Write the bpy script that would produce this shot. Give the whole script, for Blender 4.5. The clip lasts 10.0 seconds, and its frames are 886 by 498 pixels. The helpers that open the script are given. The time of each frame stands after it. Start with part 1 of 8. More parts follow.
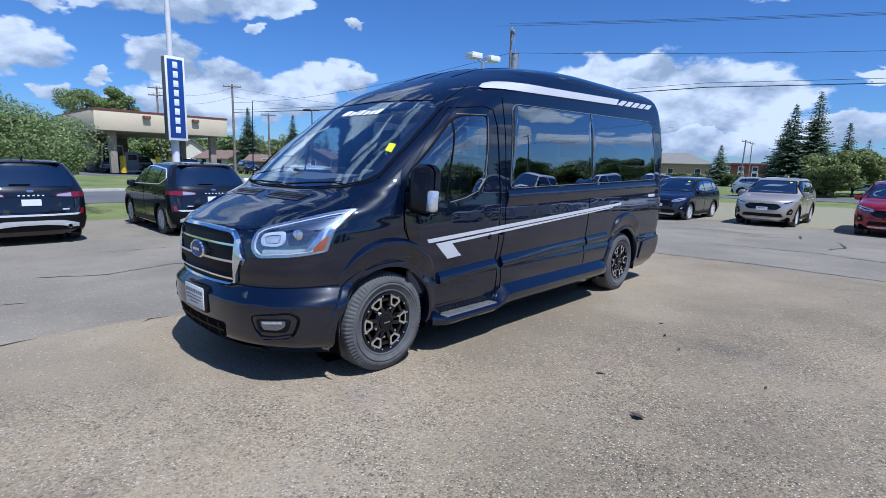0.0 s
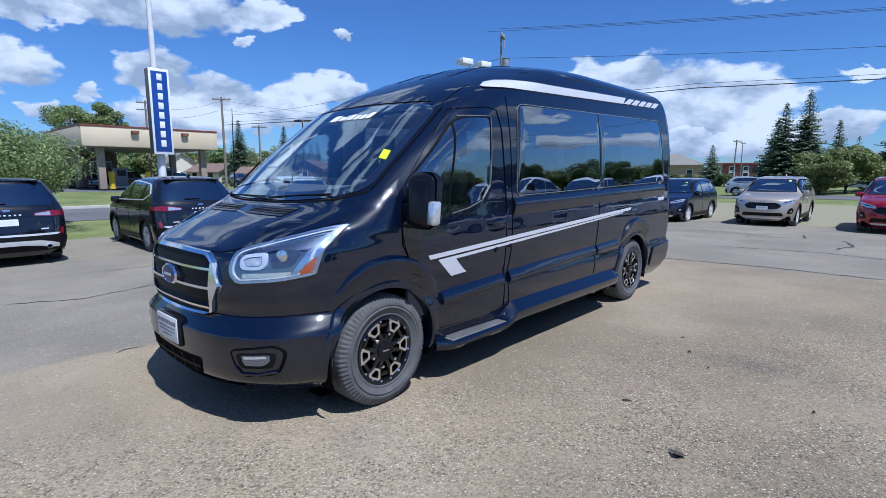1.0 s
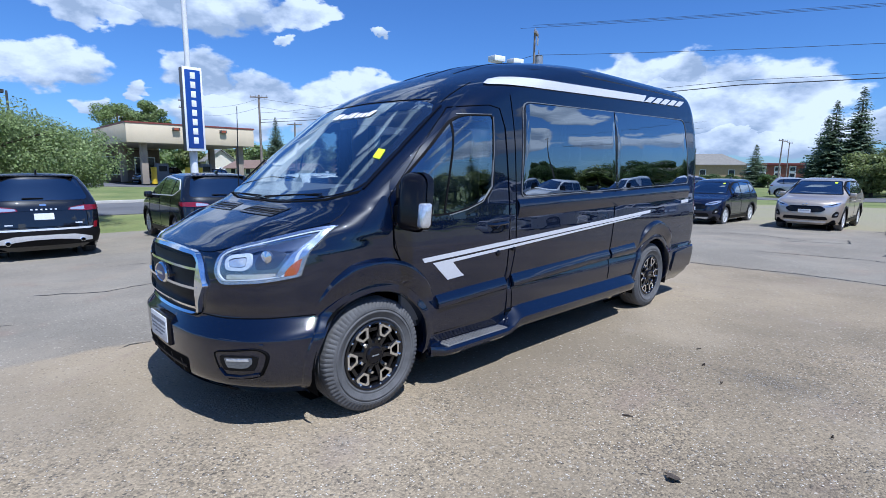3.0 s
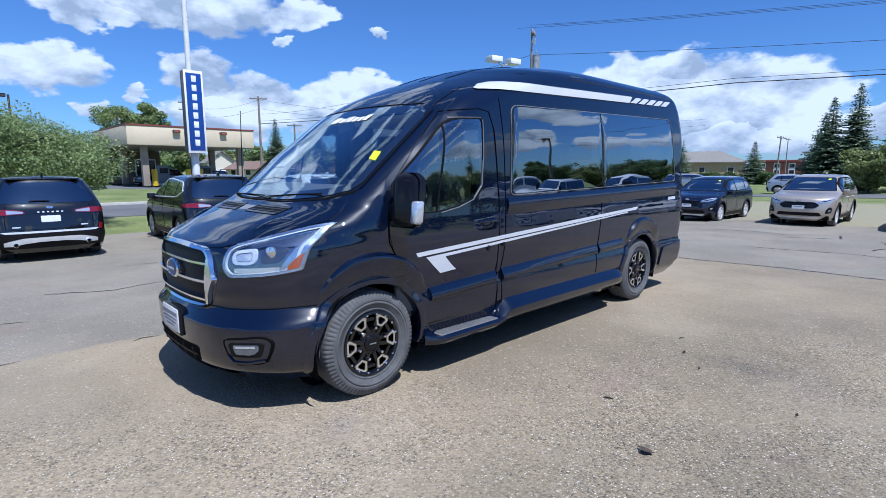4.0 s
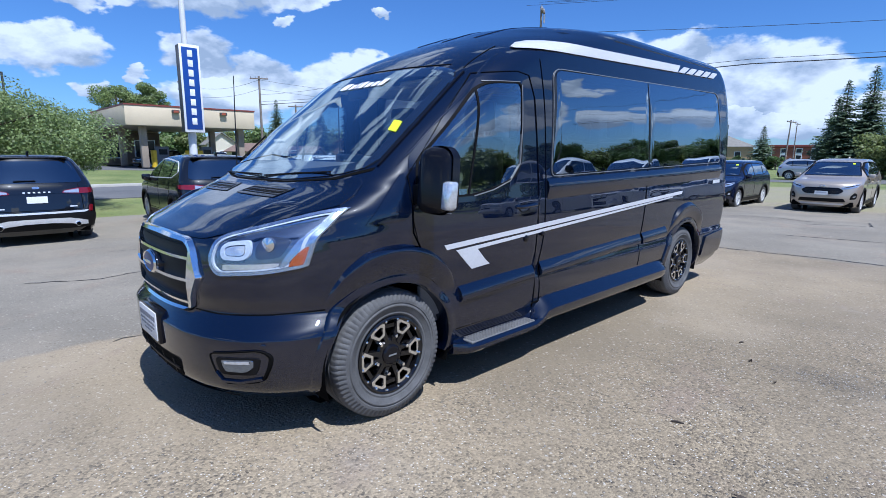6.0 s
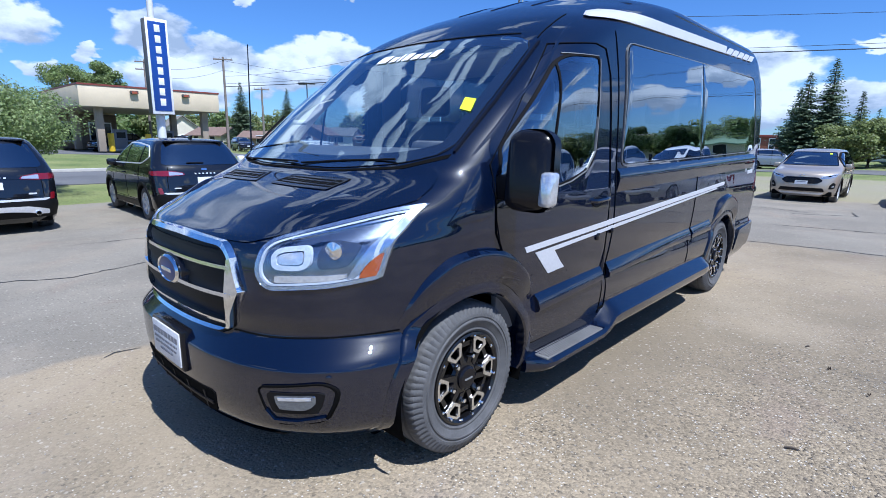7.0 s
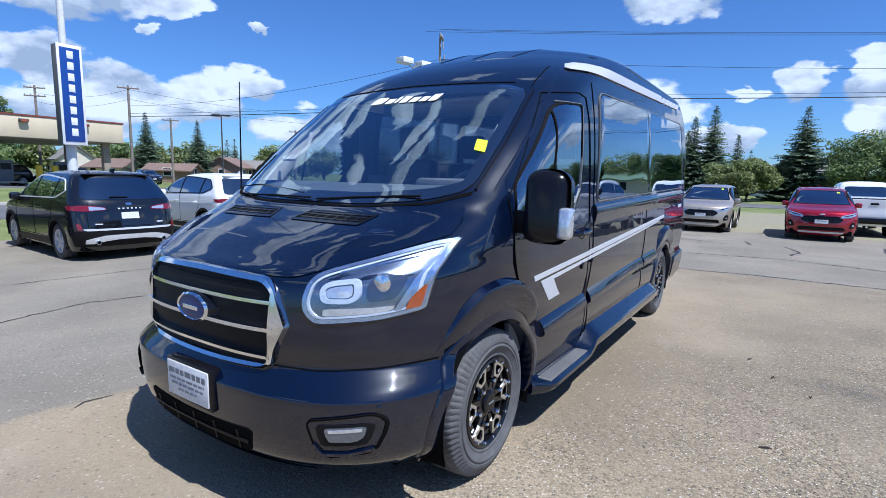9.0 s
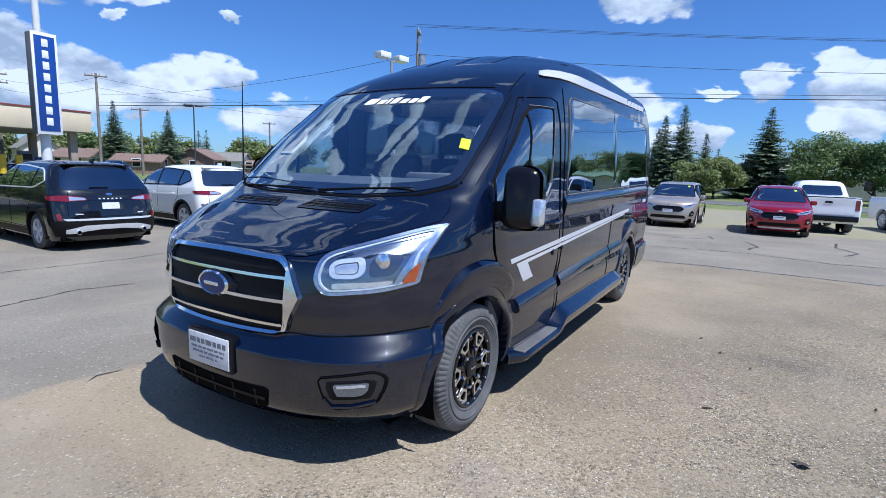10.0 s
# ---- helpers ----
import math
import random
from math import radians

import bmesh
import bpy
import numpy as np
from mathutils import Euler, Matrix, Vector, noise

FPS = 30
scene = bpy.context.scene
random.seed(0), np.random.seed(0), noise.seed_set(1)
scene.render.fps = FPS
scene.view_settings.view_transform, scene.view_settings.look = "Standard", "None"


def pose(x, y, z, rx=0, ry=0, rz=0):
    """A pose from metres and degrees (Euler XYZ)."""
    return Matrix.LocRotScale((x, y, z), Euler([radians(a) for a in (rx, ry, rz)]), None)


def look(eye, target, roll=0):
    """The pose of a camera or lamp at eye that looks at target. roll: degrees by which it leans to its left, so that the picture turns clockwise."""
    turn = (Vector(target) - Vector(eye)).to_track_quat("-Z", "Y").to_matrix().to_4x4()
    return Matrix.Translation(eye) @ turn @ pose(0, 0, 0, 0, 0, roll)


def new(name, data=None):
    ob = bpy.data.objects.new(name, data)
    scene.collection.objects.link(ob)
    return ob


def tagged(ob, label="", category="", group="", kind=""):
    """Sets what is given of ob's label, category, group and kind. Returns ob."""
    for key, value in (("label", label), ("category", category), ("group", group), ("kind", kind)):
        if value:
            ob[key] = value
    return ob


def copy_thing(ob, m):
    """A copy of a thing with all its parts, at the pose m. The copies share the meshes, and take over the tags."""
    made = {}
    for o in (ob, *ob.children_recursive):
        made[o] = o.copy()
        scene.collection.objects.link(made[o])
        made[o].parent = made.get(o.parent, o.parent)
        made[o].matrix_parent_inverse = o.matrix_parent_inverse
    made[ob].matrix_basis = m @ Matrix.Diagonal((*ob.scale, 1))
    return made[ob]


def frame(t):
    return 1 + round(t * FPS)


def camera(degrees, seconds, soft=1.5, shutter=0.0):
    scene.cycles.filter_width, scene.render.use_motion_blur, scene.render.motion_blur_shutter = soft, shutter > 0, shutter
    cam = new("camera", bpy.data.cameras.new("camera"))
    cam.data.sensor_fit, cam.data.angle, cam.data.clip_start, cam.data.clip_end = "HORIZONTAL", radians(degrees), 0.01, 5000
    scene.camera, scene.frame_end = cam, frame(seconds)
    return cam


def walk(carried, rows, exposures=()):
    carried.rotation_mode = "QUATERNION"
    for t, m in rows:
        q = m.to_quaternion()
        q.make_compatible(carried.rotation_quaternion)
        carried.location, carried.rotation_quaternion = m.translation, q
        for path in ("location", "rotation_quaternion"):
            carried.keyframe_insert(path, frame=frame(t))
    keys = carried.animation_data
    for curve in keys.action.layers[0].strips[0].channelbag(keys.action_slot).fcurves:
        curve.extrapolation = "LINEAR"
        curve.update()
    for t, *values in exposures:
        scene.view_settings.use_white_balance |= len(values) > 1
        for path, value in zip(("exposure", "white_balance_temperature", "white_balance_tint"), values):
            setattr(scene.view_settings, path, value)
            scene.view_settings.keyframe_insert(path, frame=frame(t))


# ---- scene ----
# camera and its walk
cam = camera(81.4, 10.0, soft=0.65)
PATH = [
    (0, (-0.192, -0.045, 1.472), (-1.545, 1.392, 1.151), 1.5),
    (0.5, (-0.264, 0.081, 1.439), (-1.612, 1.521, 1.113), 0.9),
    (1, (-0.511, 0.21, 1.47), (-1.852, 1.664, 1.177), 0.0),
    (1.5, (-0.591, 0.375, 1.485), (-1.945, 1.816, 1.184), -0.2),
    (2, (-0.57, 0.52, 1.494), (-1.971, 1.916, 1.197), 0.2),
    (2.5, (-0.533, 0.538, 1.489), (-1.967, 1.901, 1.198), 0.5),
    (3.8, (-0.22, 0.324, 1.487), (-1.641, 1.695, 1.17), 0.4),
    (4, (-0.209, 0.348, 1.491), (-1.641, 1.711, 1.188), 0.0),
    (4.5, (-0.246, 0.389, 1.488), (-1.703, 1.726, 1.192), -0.2),
    (5, (-0.351, 0.529, 1.455), (-1.816, 1.857, 1.153), -0.4),
    (5.5, (-0.544, 0.679, 1.446), (-2.01, 1.999, 1.117), -0.1),
    (6.8, (-1.329, 0.555, 1.424), (-2.675, 1.976, 1.012), 0.9),
    (7, (-1.504, 0.579, 1.423), (-2.836, 2.013, 1.01), 0.9),
    (7.5, (-1.824, 0.54, 1.444), (-3.086, 2.047, 1.074), 0.9),
    (8, (-2.066, 0.448, 1.506), (-3.249, 2.032, 1.206), 0.7),
    (8.5, (-1.984, 0.342, 1.489), (-3.115, 1.971, 1.224), 1.0),
    (9, (-1.795, 0.17, 1.432), (-2.897, 1.815, 1.152), 1.3),
    (9.5, (-1.72, -0.027, 1.424), (-2.785, 1.638, 1.117), 1.6),
    (10, (-1.656, -0.172, 1.43), (-2.675, 1.523, 1.132), 2.0),
]
walk(cam, [(t, look(eye, target, roll)) for t, eye, target, roll in PATH], exposures=[(0, 0.27, 5690, 10), (1.5, 0.31, 5690, 10), (2.5, 0.45, 5690, 10), (5.5, 0.43, 5690, 10), (7, 0.61, 5690, 10), (7.5, 0.67, 5690, 10), (8.2, 0.57, 5740, 10), (9, 0.49, 5800, 10), (10, 0.45, 5800, 10)])

# sun and sky
SUN = Vector((0.53, -0.07, 1.0)).normalized()
sun = new("sun", bpy.data.lights.new("sun", "SUN"))
sun.data.energy, sun.data.angle, sun.data.color = 4.6, radians(0.55), (1.0, 0.975, 0.94)
sun.matrix_world = look(SUN * 50, (0, 0, 0))

world = bpy.data.worlds.new("sky")
scene.world = world
world.use_nodes = True
wt = world.node_tree
wt.nodes.clear()


def wn(kind, **props):
    n = wt.nodes.new(kind)
    for k, v in props.items():
        if k == "op":
            n.operation = v
        elif k == "blend":
            n.blend_type = v
    return n


def wl(a, b):
    wt.links.new(a, b)


def wmath(op, a, b=None, c=None, clamp=False):
    n = wt.nodes.new("ShaderNodeMath")
    n.operation, n.use_clamp = op, clamp
    for i, v in enumerate((a, b, c)):
        if v is None:
            continue
        if isinstance(v, (int, float)):
            n.inputs[i].default_value = v
        else:
            wl(v, n.inputs[i])
    return n.outputs[0]


sky = wt.nodes.new("ShaderNodeTexSky")
sky.sky_type, sky.sun_disc = "NISHITA", False
sky.sun_elevation = math.asin(SUN.z)
sky.sun_rotation = math.atan2(SUN.x, SUN.y)
sky.air_density, sky.dust_density, sky.ozone_density = 1.0, 0.3, 2.0
coord = wt.nodes.new("ShaderNodeTexCoord").outputs["Generated"]
sep = wt.nodes.new("ShaderNodeSeparateXYZ")
wl(coord, sep.inputs[0])
# cumulus drawn on azimuth and elevation, stretched sideways, thicker towards the horizon
flat = wt.nodes.new("ShaderNodeVectorMath")
flat.operation = "MULTIPLY"
wl(coord, flat.inputs[0])
flat.inputs[1].default_value = (1.0, 1.0, 1.9)


def wnoise(scale, detail, rough, shift=(0, 0, 0)):
    add = wt.nodes.new("ShaderNodeVectorMath")
    add.operation = "ADD"
    wl(flat.outputs[0], add.inputs[0])
    add.inputs[1].default_value = shift
    n = wt.nodes.new("ShaderNodeTexNoise")
    n.inputs["Scale"].default_value, n.inputs["Detail"].default_value = scale, detail
    n.inputs["Roughness"].default_value = rough
    wl(add.outputs[0], n.inputs["Vector"])
    return n.outputs["Fac"]


# the large clouds: azimuth from +y towards -x, elevation, half width, half height, in degrees
CLOUDS = [(22, 6.7, 10.6, 4.0), (27, 9.0, 4.8, 2.4), (23, 9.4, 3.5, 1.8), (15, 6.0, 5.3, 3.0), (17, 2.9, 8.2, 1.6), (5, 8.2, 1.4, 0.7), (6, 3.8, 2.6, 1.6), (82.8, 8.6, 4.0, 1.9),
          (72, 15.6, 10.5, 2.7), (80, 13.6, 4.0, 1.3), (61.5, 15.2, 3.0, 1.4), (71, 9.0, 3.6, 2.2), (66, 7.7, 4.8, 2.1), (59, 6.8, 4.5, 2.5), (55, 8.7, 3.5, 1.5), (63, 12.7, 1.3, 0.6),
          (53, 13.7, 0.9, 0.5), (76, 7.3, 1.0, 0.6), (79, 5.2, 1.6, 1.0), (69, 5.3, 6.7, 2.1), (12, 16.8, 5.2, 1.6), (4, 8.2, 1.3, 0.5), (0, 8.8, 1.9, 1.5), (-5, 10.3, 1.9, 1.6),
          (-6, 7.9, 2.9, 2.3), (-6, 5.6, 2.6, 1.4), (48, 4.5, 6, 2.0), (90, 9, 5, 3), (-14, 11, 4, 2.5), (-22, 7, 6, 3), (-33, 14, 5, 2), (-40, 6, 8, 1.8), (-50, 12, 5, 1.8), (-58, 7, 5, 1.4),
          (-66, 15, 5, 2), (-75, 9, 6, 1.5), (-84, 17, 4, 1.6), (-95, 12, 5, 2.2), (-112, 8, 9, 4), (-128, 15, 9, 5), (-150, 9, 10, 4), (-172, 13, 9, 5), (160, 8, 9, 4), (142, 15, 8, 4.5), (124, 9, 8, 4),
          (106, 13, 7, 4), (-62, 30, 10, 5), (-108, 36, 12, 6), (-140, 30, 10, 5), (165, 36, 14, 6), (125, 42, 9, 4), (-75, 58, 12, 5), (42, 47, 9, 1.8), (18, 56, 7, 2), (66, 42, 6, 1.6), (50, 66, 10, 3), (8, 34, 7, 2), (88, 30, 9, 3), (30, 28, 6, 1.5), (74, 25, 15, 4.5), (60, 31, 11, 3.5), (86, 23, 11, 4.5), (68, 37, 12, 3),
          (96, 50, 9, 2.6), (80, 57, 11, 2.2), (108, 60, 8, 3.5), (84, 46, 7, 1.8), (70, 53, 8, 1.6), (116, 50, 7, 3), (64, 47, 5, 1.5),
          (-27, 6.5, 6, 2.4), (-36, 8.5, 5, 2.2), (-45, 6, 6, 2.4), (-54, 8, 6, 2.2), (-64, 6, 6, 2.4), (-30, 12.5, 4, 1.4)]
# the outlines billow: the direction is shifted by a noise before the clouds are drawn
bill = wt.nodes.new("ShaderNodeTexNoise")
bill.inputs["Scale"].default_value, bill.inputs["Detail"].default_value = 16.0, 6.0
wl(flat.outputs[0], bill.inputs["Vector"])
bshift = wt.nodes.new("ShaderNodeVectorMath")
bshift.operation = "MULTIPLY_ADD"
wl(bill.outputs["Color"], bshift.inputs[0])
bshift.inputs[1].default_value, bshift.inputs[2].default_value = (0.10, 0.10, 0.07), (-0.05, -0.05, -0.035)
badd = wt.nodes.new("ShaderNodeVectorMath")
wl(coord, badd.inputs[0])
wl(bshift.outputs[0], badd.inputs[1])
warped = badd.outputs[0]
best = None
for num, (az, el, hw, hh) in enumerate(CLOUDS):
    grow = 1.22 if num < 27 else 0.86
    a, e = radians(az), radians(el)
    away = Vector((-math.sin(a) * math.cos(e), math.cos(a) * math.cos(e), math.sin(e)))
    right = Vector((math.cos(a), math.sin(a), 0))
    upw = right.cross(away)
    dots = []
    for axis, half in ((right, hw * grow), (upw, hh * grow)):
        d = wt.nodes.new("ShaderNodeVectorMath")
        d.operation = "DOT_PRODUCT"
        wl(warped, d.inputs[0])
        d.inputs[1].default_value = axis
        off = wmath("SUBTRACT", d.outputs["Value"], axis.dot(away))
        dots.append(wmath("POWER", wmath("ABSOLUTE", wmath("DIVIDE", off, math.sin(radians(half)))), 2.0))
    front = wt.nodes.new("ShaderNodeVectorMath")
    front.operation = "DOT_PRODUCT"
    wl(coord, front.inputs[0])
    front.inputs[1].default_value = away
    body = wmath("SUBTRACT", 1.0, wmath("ADD", dots[0], dots[1]))
    body = wmath("SUBTRACT", body, wmath("MULTIPLY", wmath("LESS_THAN", front.outputs["Value"], 0.3), 9.0))
    height = wmath("DIVIDE", off, math.sin(radians(hh * grow)))
    if best is None:
        best, lift = body, height
    else:
        ahead = wmath("GREATER_THAN", body, best)
        lift = wmath("ADD", wmath("MULTIPLY", ahead, height), wmath("MULTIPLY", wmath("SUBTRACT", 1.0, ahead), lift))
        best = wmath("MAXIMUM", best, body)
best = wmath("MAXIMUM", best, -1.2)
puff = wnoise(8.5, 8.0, 0.56)
broad = wnoise(2.6, 3.0, 0.5, (3.1, 1.7, 0.4))
dens = wmath("ADD", wmath("MULTIPLY", best, 0.80), wmath("ADD", wmath("MULTIPLY", puff, 1.75), wmath("MULTIPLY", broad, 0.5)))
cover = wt.nodes.new("ShaderNodeMapRange")
cover.interpolation_type = "SMOOTHSTEP"
cover.inputs["From Min"].default_value, cover.inputs["From Max"].default_value = 1.22, 1.50
wl(dens, cover.inputs["Value"])
# lit tops, greyer undersides
under = wnoise(8.5, 7.0, 0.56, (-0.03, 0.0, 0.07))
shade = wt.nodes.new("ShaderNodeMapRange")
shade.inputs["From Min"].default_value, shade.inputs["From Max"].default_value = -0.13, 0.12
wl(wmath("ADD", wmath("SUBTRACT", puff, under), wmath("MULTIPLY", lift, 0.11)), shade.inputs["Value"])
tone = wt.nodes.new("ShaderNodeMix")
tone.data_type = "RGBA"
tone.inputs["A"].default_value, tone.inputs["B"].default_value = (0.27, 0.345, 0.475, 1), (0.61, 0.68, 0.80, 1)
wl(shade.outputs[0], tone.inputs["Factor"])
blue = wt.nodes.new("ShaderNodeMix")
blue.data_type, blue.blend_type = "RGBA", "MULTIPLY"
blue.inputs["Factor"].default_value = 1.0
wl(sky.outputs[0], blue.inputs["A"])
blue.inputs["B"].default_value = (0.040, 0.062, 0.097, 1)
mixed = wt.nodes.new("ShaderNodeMix")
mixed.data_type = "RGBA"
wl(cover.outputs[0], mixed.inputs["Factor"])
wl(blue.outputs["Result"], mixed.inputs["A"])
wl(tone.outputs["Result"], mixed.inputs["B"])
back = wt.nodes.new("ShaderNodeBackground")
wl(mixed.outputs["Result"], back.inputs["Color"])
wout = wt.nodes.new("ShaderNodeOutputWorld")
wl(back.outputs[0], wout.inputs["Surface"])

# materials
def surface(name, color, rough=0.5, metal=0.0, var=0.12, scale=6.0, bump=0.0, grain=80.0, coat=0.0, fine=0.06, spec=0.5, rvar=0.0, second=None, island=0.0, per_object=0.0, coat_ior=1.5):
    """A solid: its colour varied at two scales, a fine relief, and uneven gloss."""
    m = bpy.data.materials.new(name)
    m.use_nodes = True
    t = m.node_tree
    b = t.nodes["Principled BSDF"]
    b.inputs["Metallic"].default_value, b.inputs["Roughness"].default_value = metal, rough
    b.inputs["Specular IOR Level"].default_value = spec
    if coat:
        b.inputs["Coat Weight"].default_value, b.inputs["Coat Roughness"].default_value = coat, 0.012
        b.inputs["Coat IOR"].default_value = coat_ior
    tc = t.nodes.new("ShaderNodeTexCoord")
    where = tc.outputs["Object"]
    wide = t.nodes.new("ShaderNodeTexNoise")
    wide.inputs["Scale"].default_value, wide.inputs["Detail"].default_value = scale, 5.0
    t.links.new(where, wide.inputs["Vector"])
    small = t.nodes.new("ShaderNodeTexNoise")
    small.inputs["Scale"].default_value, small.inputs["Detail"].default_value = grain, 3.0
    t.links.new(where, small.inputs["Vector"])
    ramp = t.nodes.new("ShaderNodeMapRange")
    ramp.inputs["From Min"].default_value, ramp.inputs["From Max"].default_value = 0.3, 0.7
    t.links.new(wide.outputs["Fac"], ramp.inputs["Value"])
    mix = t.nodes.new("ShaderNodeMix")
    mix.data_type = "RGBA"
    c2 = second or [c * (1 + var) for c in color]
    mix.inputs["A"].default_value = (*[max(0, c * (1 - var)) for c in color], 1)
    mix.inputs["B"].default_value = (*c2, 1)
    t.links.new(ramp.outputs[0], mix.inputs["Factor"])
    val = t.nodes.new("ShaderNodeHueSaturation")
    t.links.new(mix.outputs["Result"], val.inputs["Color"])
    mr = t.nodes.new("ShaderNodeMapRange")
    mr.inputs["From Min"].default_value, mr.inputs["From Max"].default_value = 0.25, 0.75
    mr.inputs["To Min"].default_value, mr.inputs["To Max"].default_value = 1 - fine * 2, 1 + fine * 2
    t.links.new(small.outputs["Fac"], mr.inputs["Value"])
    last = mr.outputs[0]
    if island or per_object:
        src = t.nodes.new("ShaderNodeNewGeometry").outputs["Random Per Island"] if island else t.nodes.new("ShaderNodeObjectInfo").outputs["Random"]
        ir = t.nodes.new("ShaderNodeMapRange")
        ir.inputs["To Min"].default_value, ir.inputs["To Max"].default_value = 1 - (island or per_object), 1 + (island or per_object)
        t.links.new(src, ir.inputs["Value"])
        mul = t.nodes.new("ShaderNodeMath")
        mul.operation = "MULTIPLY"
        t.links.new(last, mul.inputs[0])
        t.links.new(ir.outputs[0], mul.inputs[1])
        last = mul.outputs[0]
    t.links.new(last, val.inputs["Value"])
    t.links.new(val.outputs[0], b.inputs["Base Color"])
    if rvar:
        rr = t.nodes.new("ShaderNodeMapRange")
        rr.inputs["From Min"].default_value, rr.inputs["From Max"].default_value = 0.3, 0.7
        rr.inputs["To Min"].default_value, rr.inputs["To Max"].default_value = max(0, rough - rvar), rough + rvar
        t.links.new(wide.outputs["Fac"], rr.inputs["Value"])
        t.links.new(rr.outputs[0], b.inputs["Roughness"])
    if bump:
        bp = t.nodes.new("ShaderNodeBump")
        bp.inputs["Strength"].default_value, bp.inputs["Distance"].default_value = 1.0, bump
        t.links.new(small.outputs["Fac"], bp.inputs["Height"])
        t.links.new(bp.outputs[0], b.inputs["Normal"])
    return m


def glass(name, tint, base=0.08, mirror=(0.84, 0.92, 1.0)):
    """A pane: sees through with a tint, mirrors by Fresnel."""
    m = bpy.data.materials.new(name)
    m.use_nodes = True
    t = m.node_tree
    t.nodes.clear()
    clear = t.nodes.new("ShaderNodeBsdfTransparent")
    clear.inputs[0].default_value = (*tint, 1)
    shine = t.nodes.new("ShaderNodeBsdfGlossy")
    shine.inputs["Roughness"].default_value = 0.01
    shine.inputs["Color"].default_value = (*mirror, 1)
    wave = t.nodes.new("ShaderNodeTexNoise")
    wave.inputs["Scale"].default_value, wave.inputs["Detail"].default_value = 1.7, 1.0
    t.links.new(t.nodes.new("ShaderNodeTexCoord").outputs["Object"], wave.inputs["Vector"])
    bend = t.nodes.new("ShaderNodeBump")
    bend.inputs["Strength"].default_value, bend.inputs["Distance"].default_value = 1.0, 0.005
    t.links.new(wave.outputs["Fac"], bend.inputs["Height"])
    t.links.new(bend.outputs[0], shine.inputs["Normal"])
    # mirror share at each slant, the same from both sides
    lw = t.nodes.new("ShaderNodeLayerWeight")
    lw.inputs["Blend"].default_value = 0.5
    pw = t.nodes.new("ShaderNodeMath")
    pw.operation = "POWER"
    pw.inputs[1].default_value = 2.8
    t.links.new(lw.outputs["Facing"], pw.inputs[0])
    fr = t.nodes.new("ShaderNodeMath")
    fr.operation = "MULTIPLY_ADD"
    fr.inputs[1].default_value, fr.inputs[2].default_value = 1 - base, base
    t.links.new(pw.outputs[0], fr.inputs[0])
    mix = t.nodes.new("ShaderNodeMixShader")
    out = t.nodes.new("ShaderNodeOutputMaterial")
    t.links.new(fr.outputs[0], mix.inputs[0])
    t.links.new(clear.outputs[0], mix.inputs[1])
    t.links.new(shine.outputs[0], mix.inputs[2])
    t.links.new(mix.outputs[0], out.inputs[0])
    return m


def car_paint(name, color, metal=0.0, rough=0.35, flake=0.05):
    m = surface(name, color, rough=rough, metal=metal, var=0.04, scale=0.8, coat=1.0, fine=flake, grain=400, spec=0.06, coat_ior=1.68)
    t = m.node_tree
    b = t.nodes["Principled BSDF"]
    # pressed panels are never quite flat
    wave = t.nodes.new("ShaderNodeTexNoise")
    wave.inputs["Scale"].default_value, wave.inputs["Detail"].default_value = 1.6, 2.0
    t.links.new(t.nodes.new("ShaderNodeTexCoord").outputs["Object"], wave.inputs["Vector"])
    bend = t.nodes.new("ShaderNodeBump")
    bend.inputs["Strength"].default_value, bend.inputs["Distance"].default_value = 1.0, 0.006
    t.links.new(wave.outputs["Fac"], bend.inputs["Height"])
    t.links.new(bend.outputs[0], b.inputs["Normal"])
    t.links.new(bend.outputs[0], b.inputs["Coat Normal"])
    return m


PAINT = car_paint("blue_black_van_paint", (0.0012, 0.0038, 0.0150), rough=0.3)
PAINT_BLACK = car_paint("black_car_paint", (0.006, 0.007, 0.010), rough=0.3)
PAINT_NAVY = car_paint("navy_car_paint", (0.006, 0.010, 0.032), metal=0.3)
PAINT_TAN = car_paint("champagne_car_paint", (0.46, 0.40, 0.33), metal=0.55, rough=0.38)
PAINT_RED = car_paint("red_car_paint", (0.28, 0.004, 0.014), metal=0.35)
PAINT_WHITE = car_paint("white_car_paint", (0.80, 0.81, 0.82), rough=0.4, flake=0.01)
PAINT_SILVER = car_paint("silver_car_paint", (0.50, 0.52, 0.55), metal=0.6)
GLASS_CLEAR = glass("windscreen_glass", (0.88, 0.96, 0.98), base=0.175, mirror=(0.76, 0.90, 1.0))
GLASS_DOOR = glass("door_glass", (0.68, 0.76, 0.79), base=0.23)
GLASS_TINT = glass("tinted_glass", (0.12, 0.135, 0.15), base=0.25)
GLASS_REAR = glass("rear_glass", (0.34, 0.37, 0.40), base=0.12)
GLASS_LAMP = glass("lamp_glass", (0.93, 0.95, 0.97), base=0.05)
FRIT = surface("black_glass_border", (0.008, 0.008, 0.009), rough=0.12, var=0.05)
RUBBER = surface("black_rubber", (0.006, 0.006, 0.007), rough=0.8, var=0.2, bump=0.0004, spec=0.1)
PLASTIC = surface("black_plastic", (0.007, 0.007, 0.008), spec=0.15, rough=0.5, var=0.15, bump=0.0003, grain=300)
SATIN = surface("satin_black_plastic", (0.006, 0.006, 0.008), rough=0.16, var=0.1, spec=0.28)
CHROME = surface("chrome", (0.82, 0.83, 0.85), rough=0.08, metal=1.0, var=0.03)
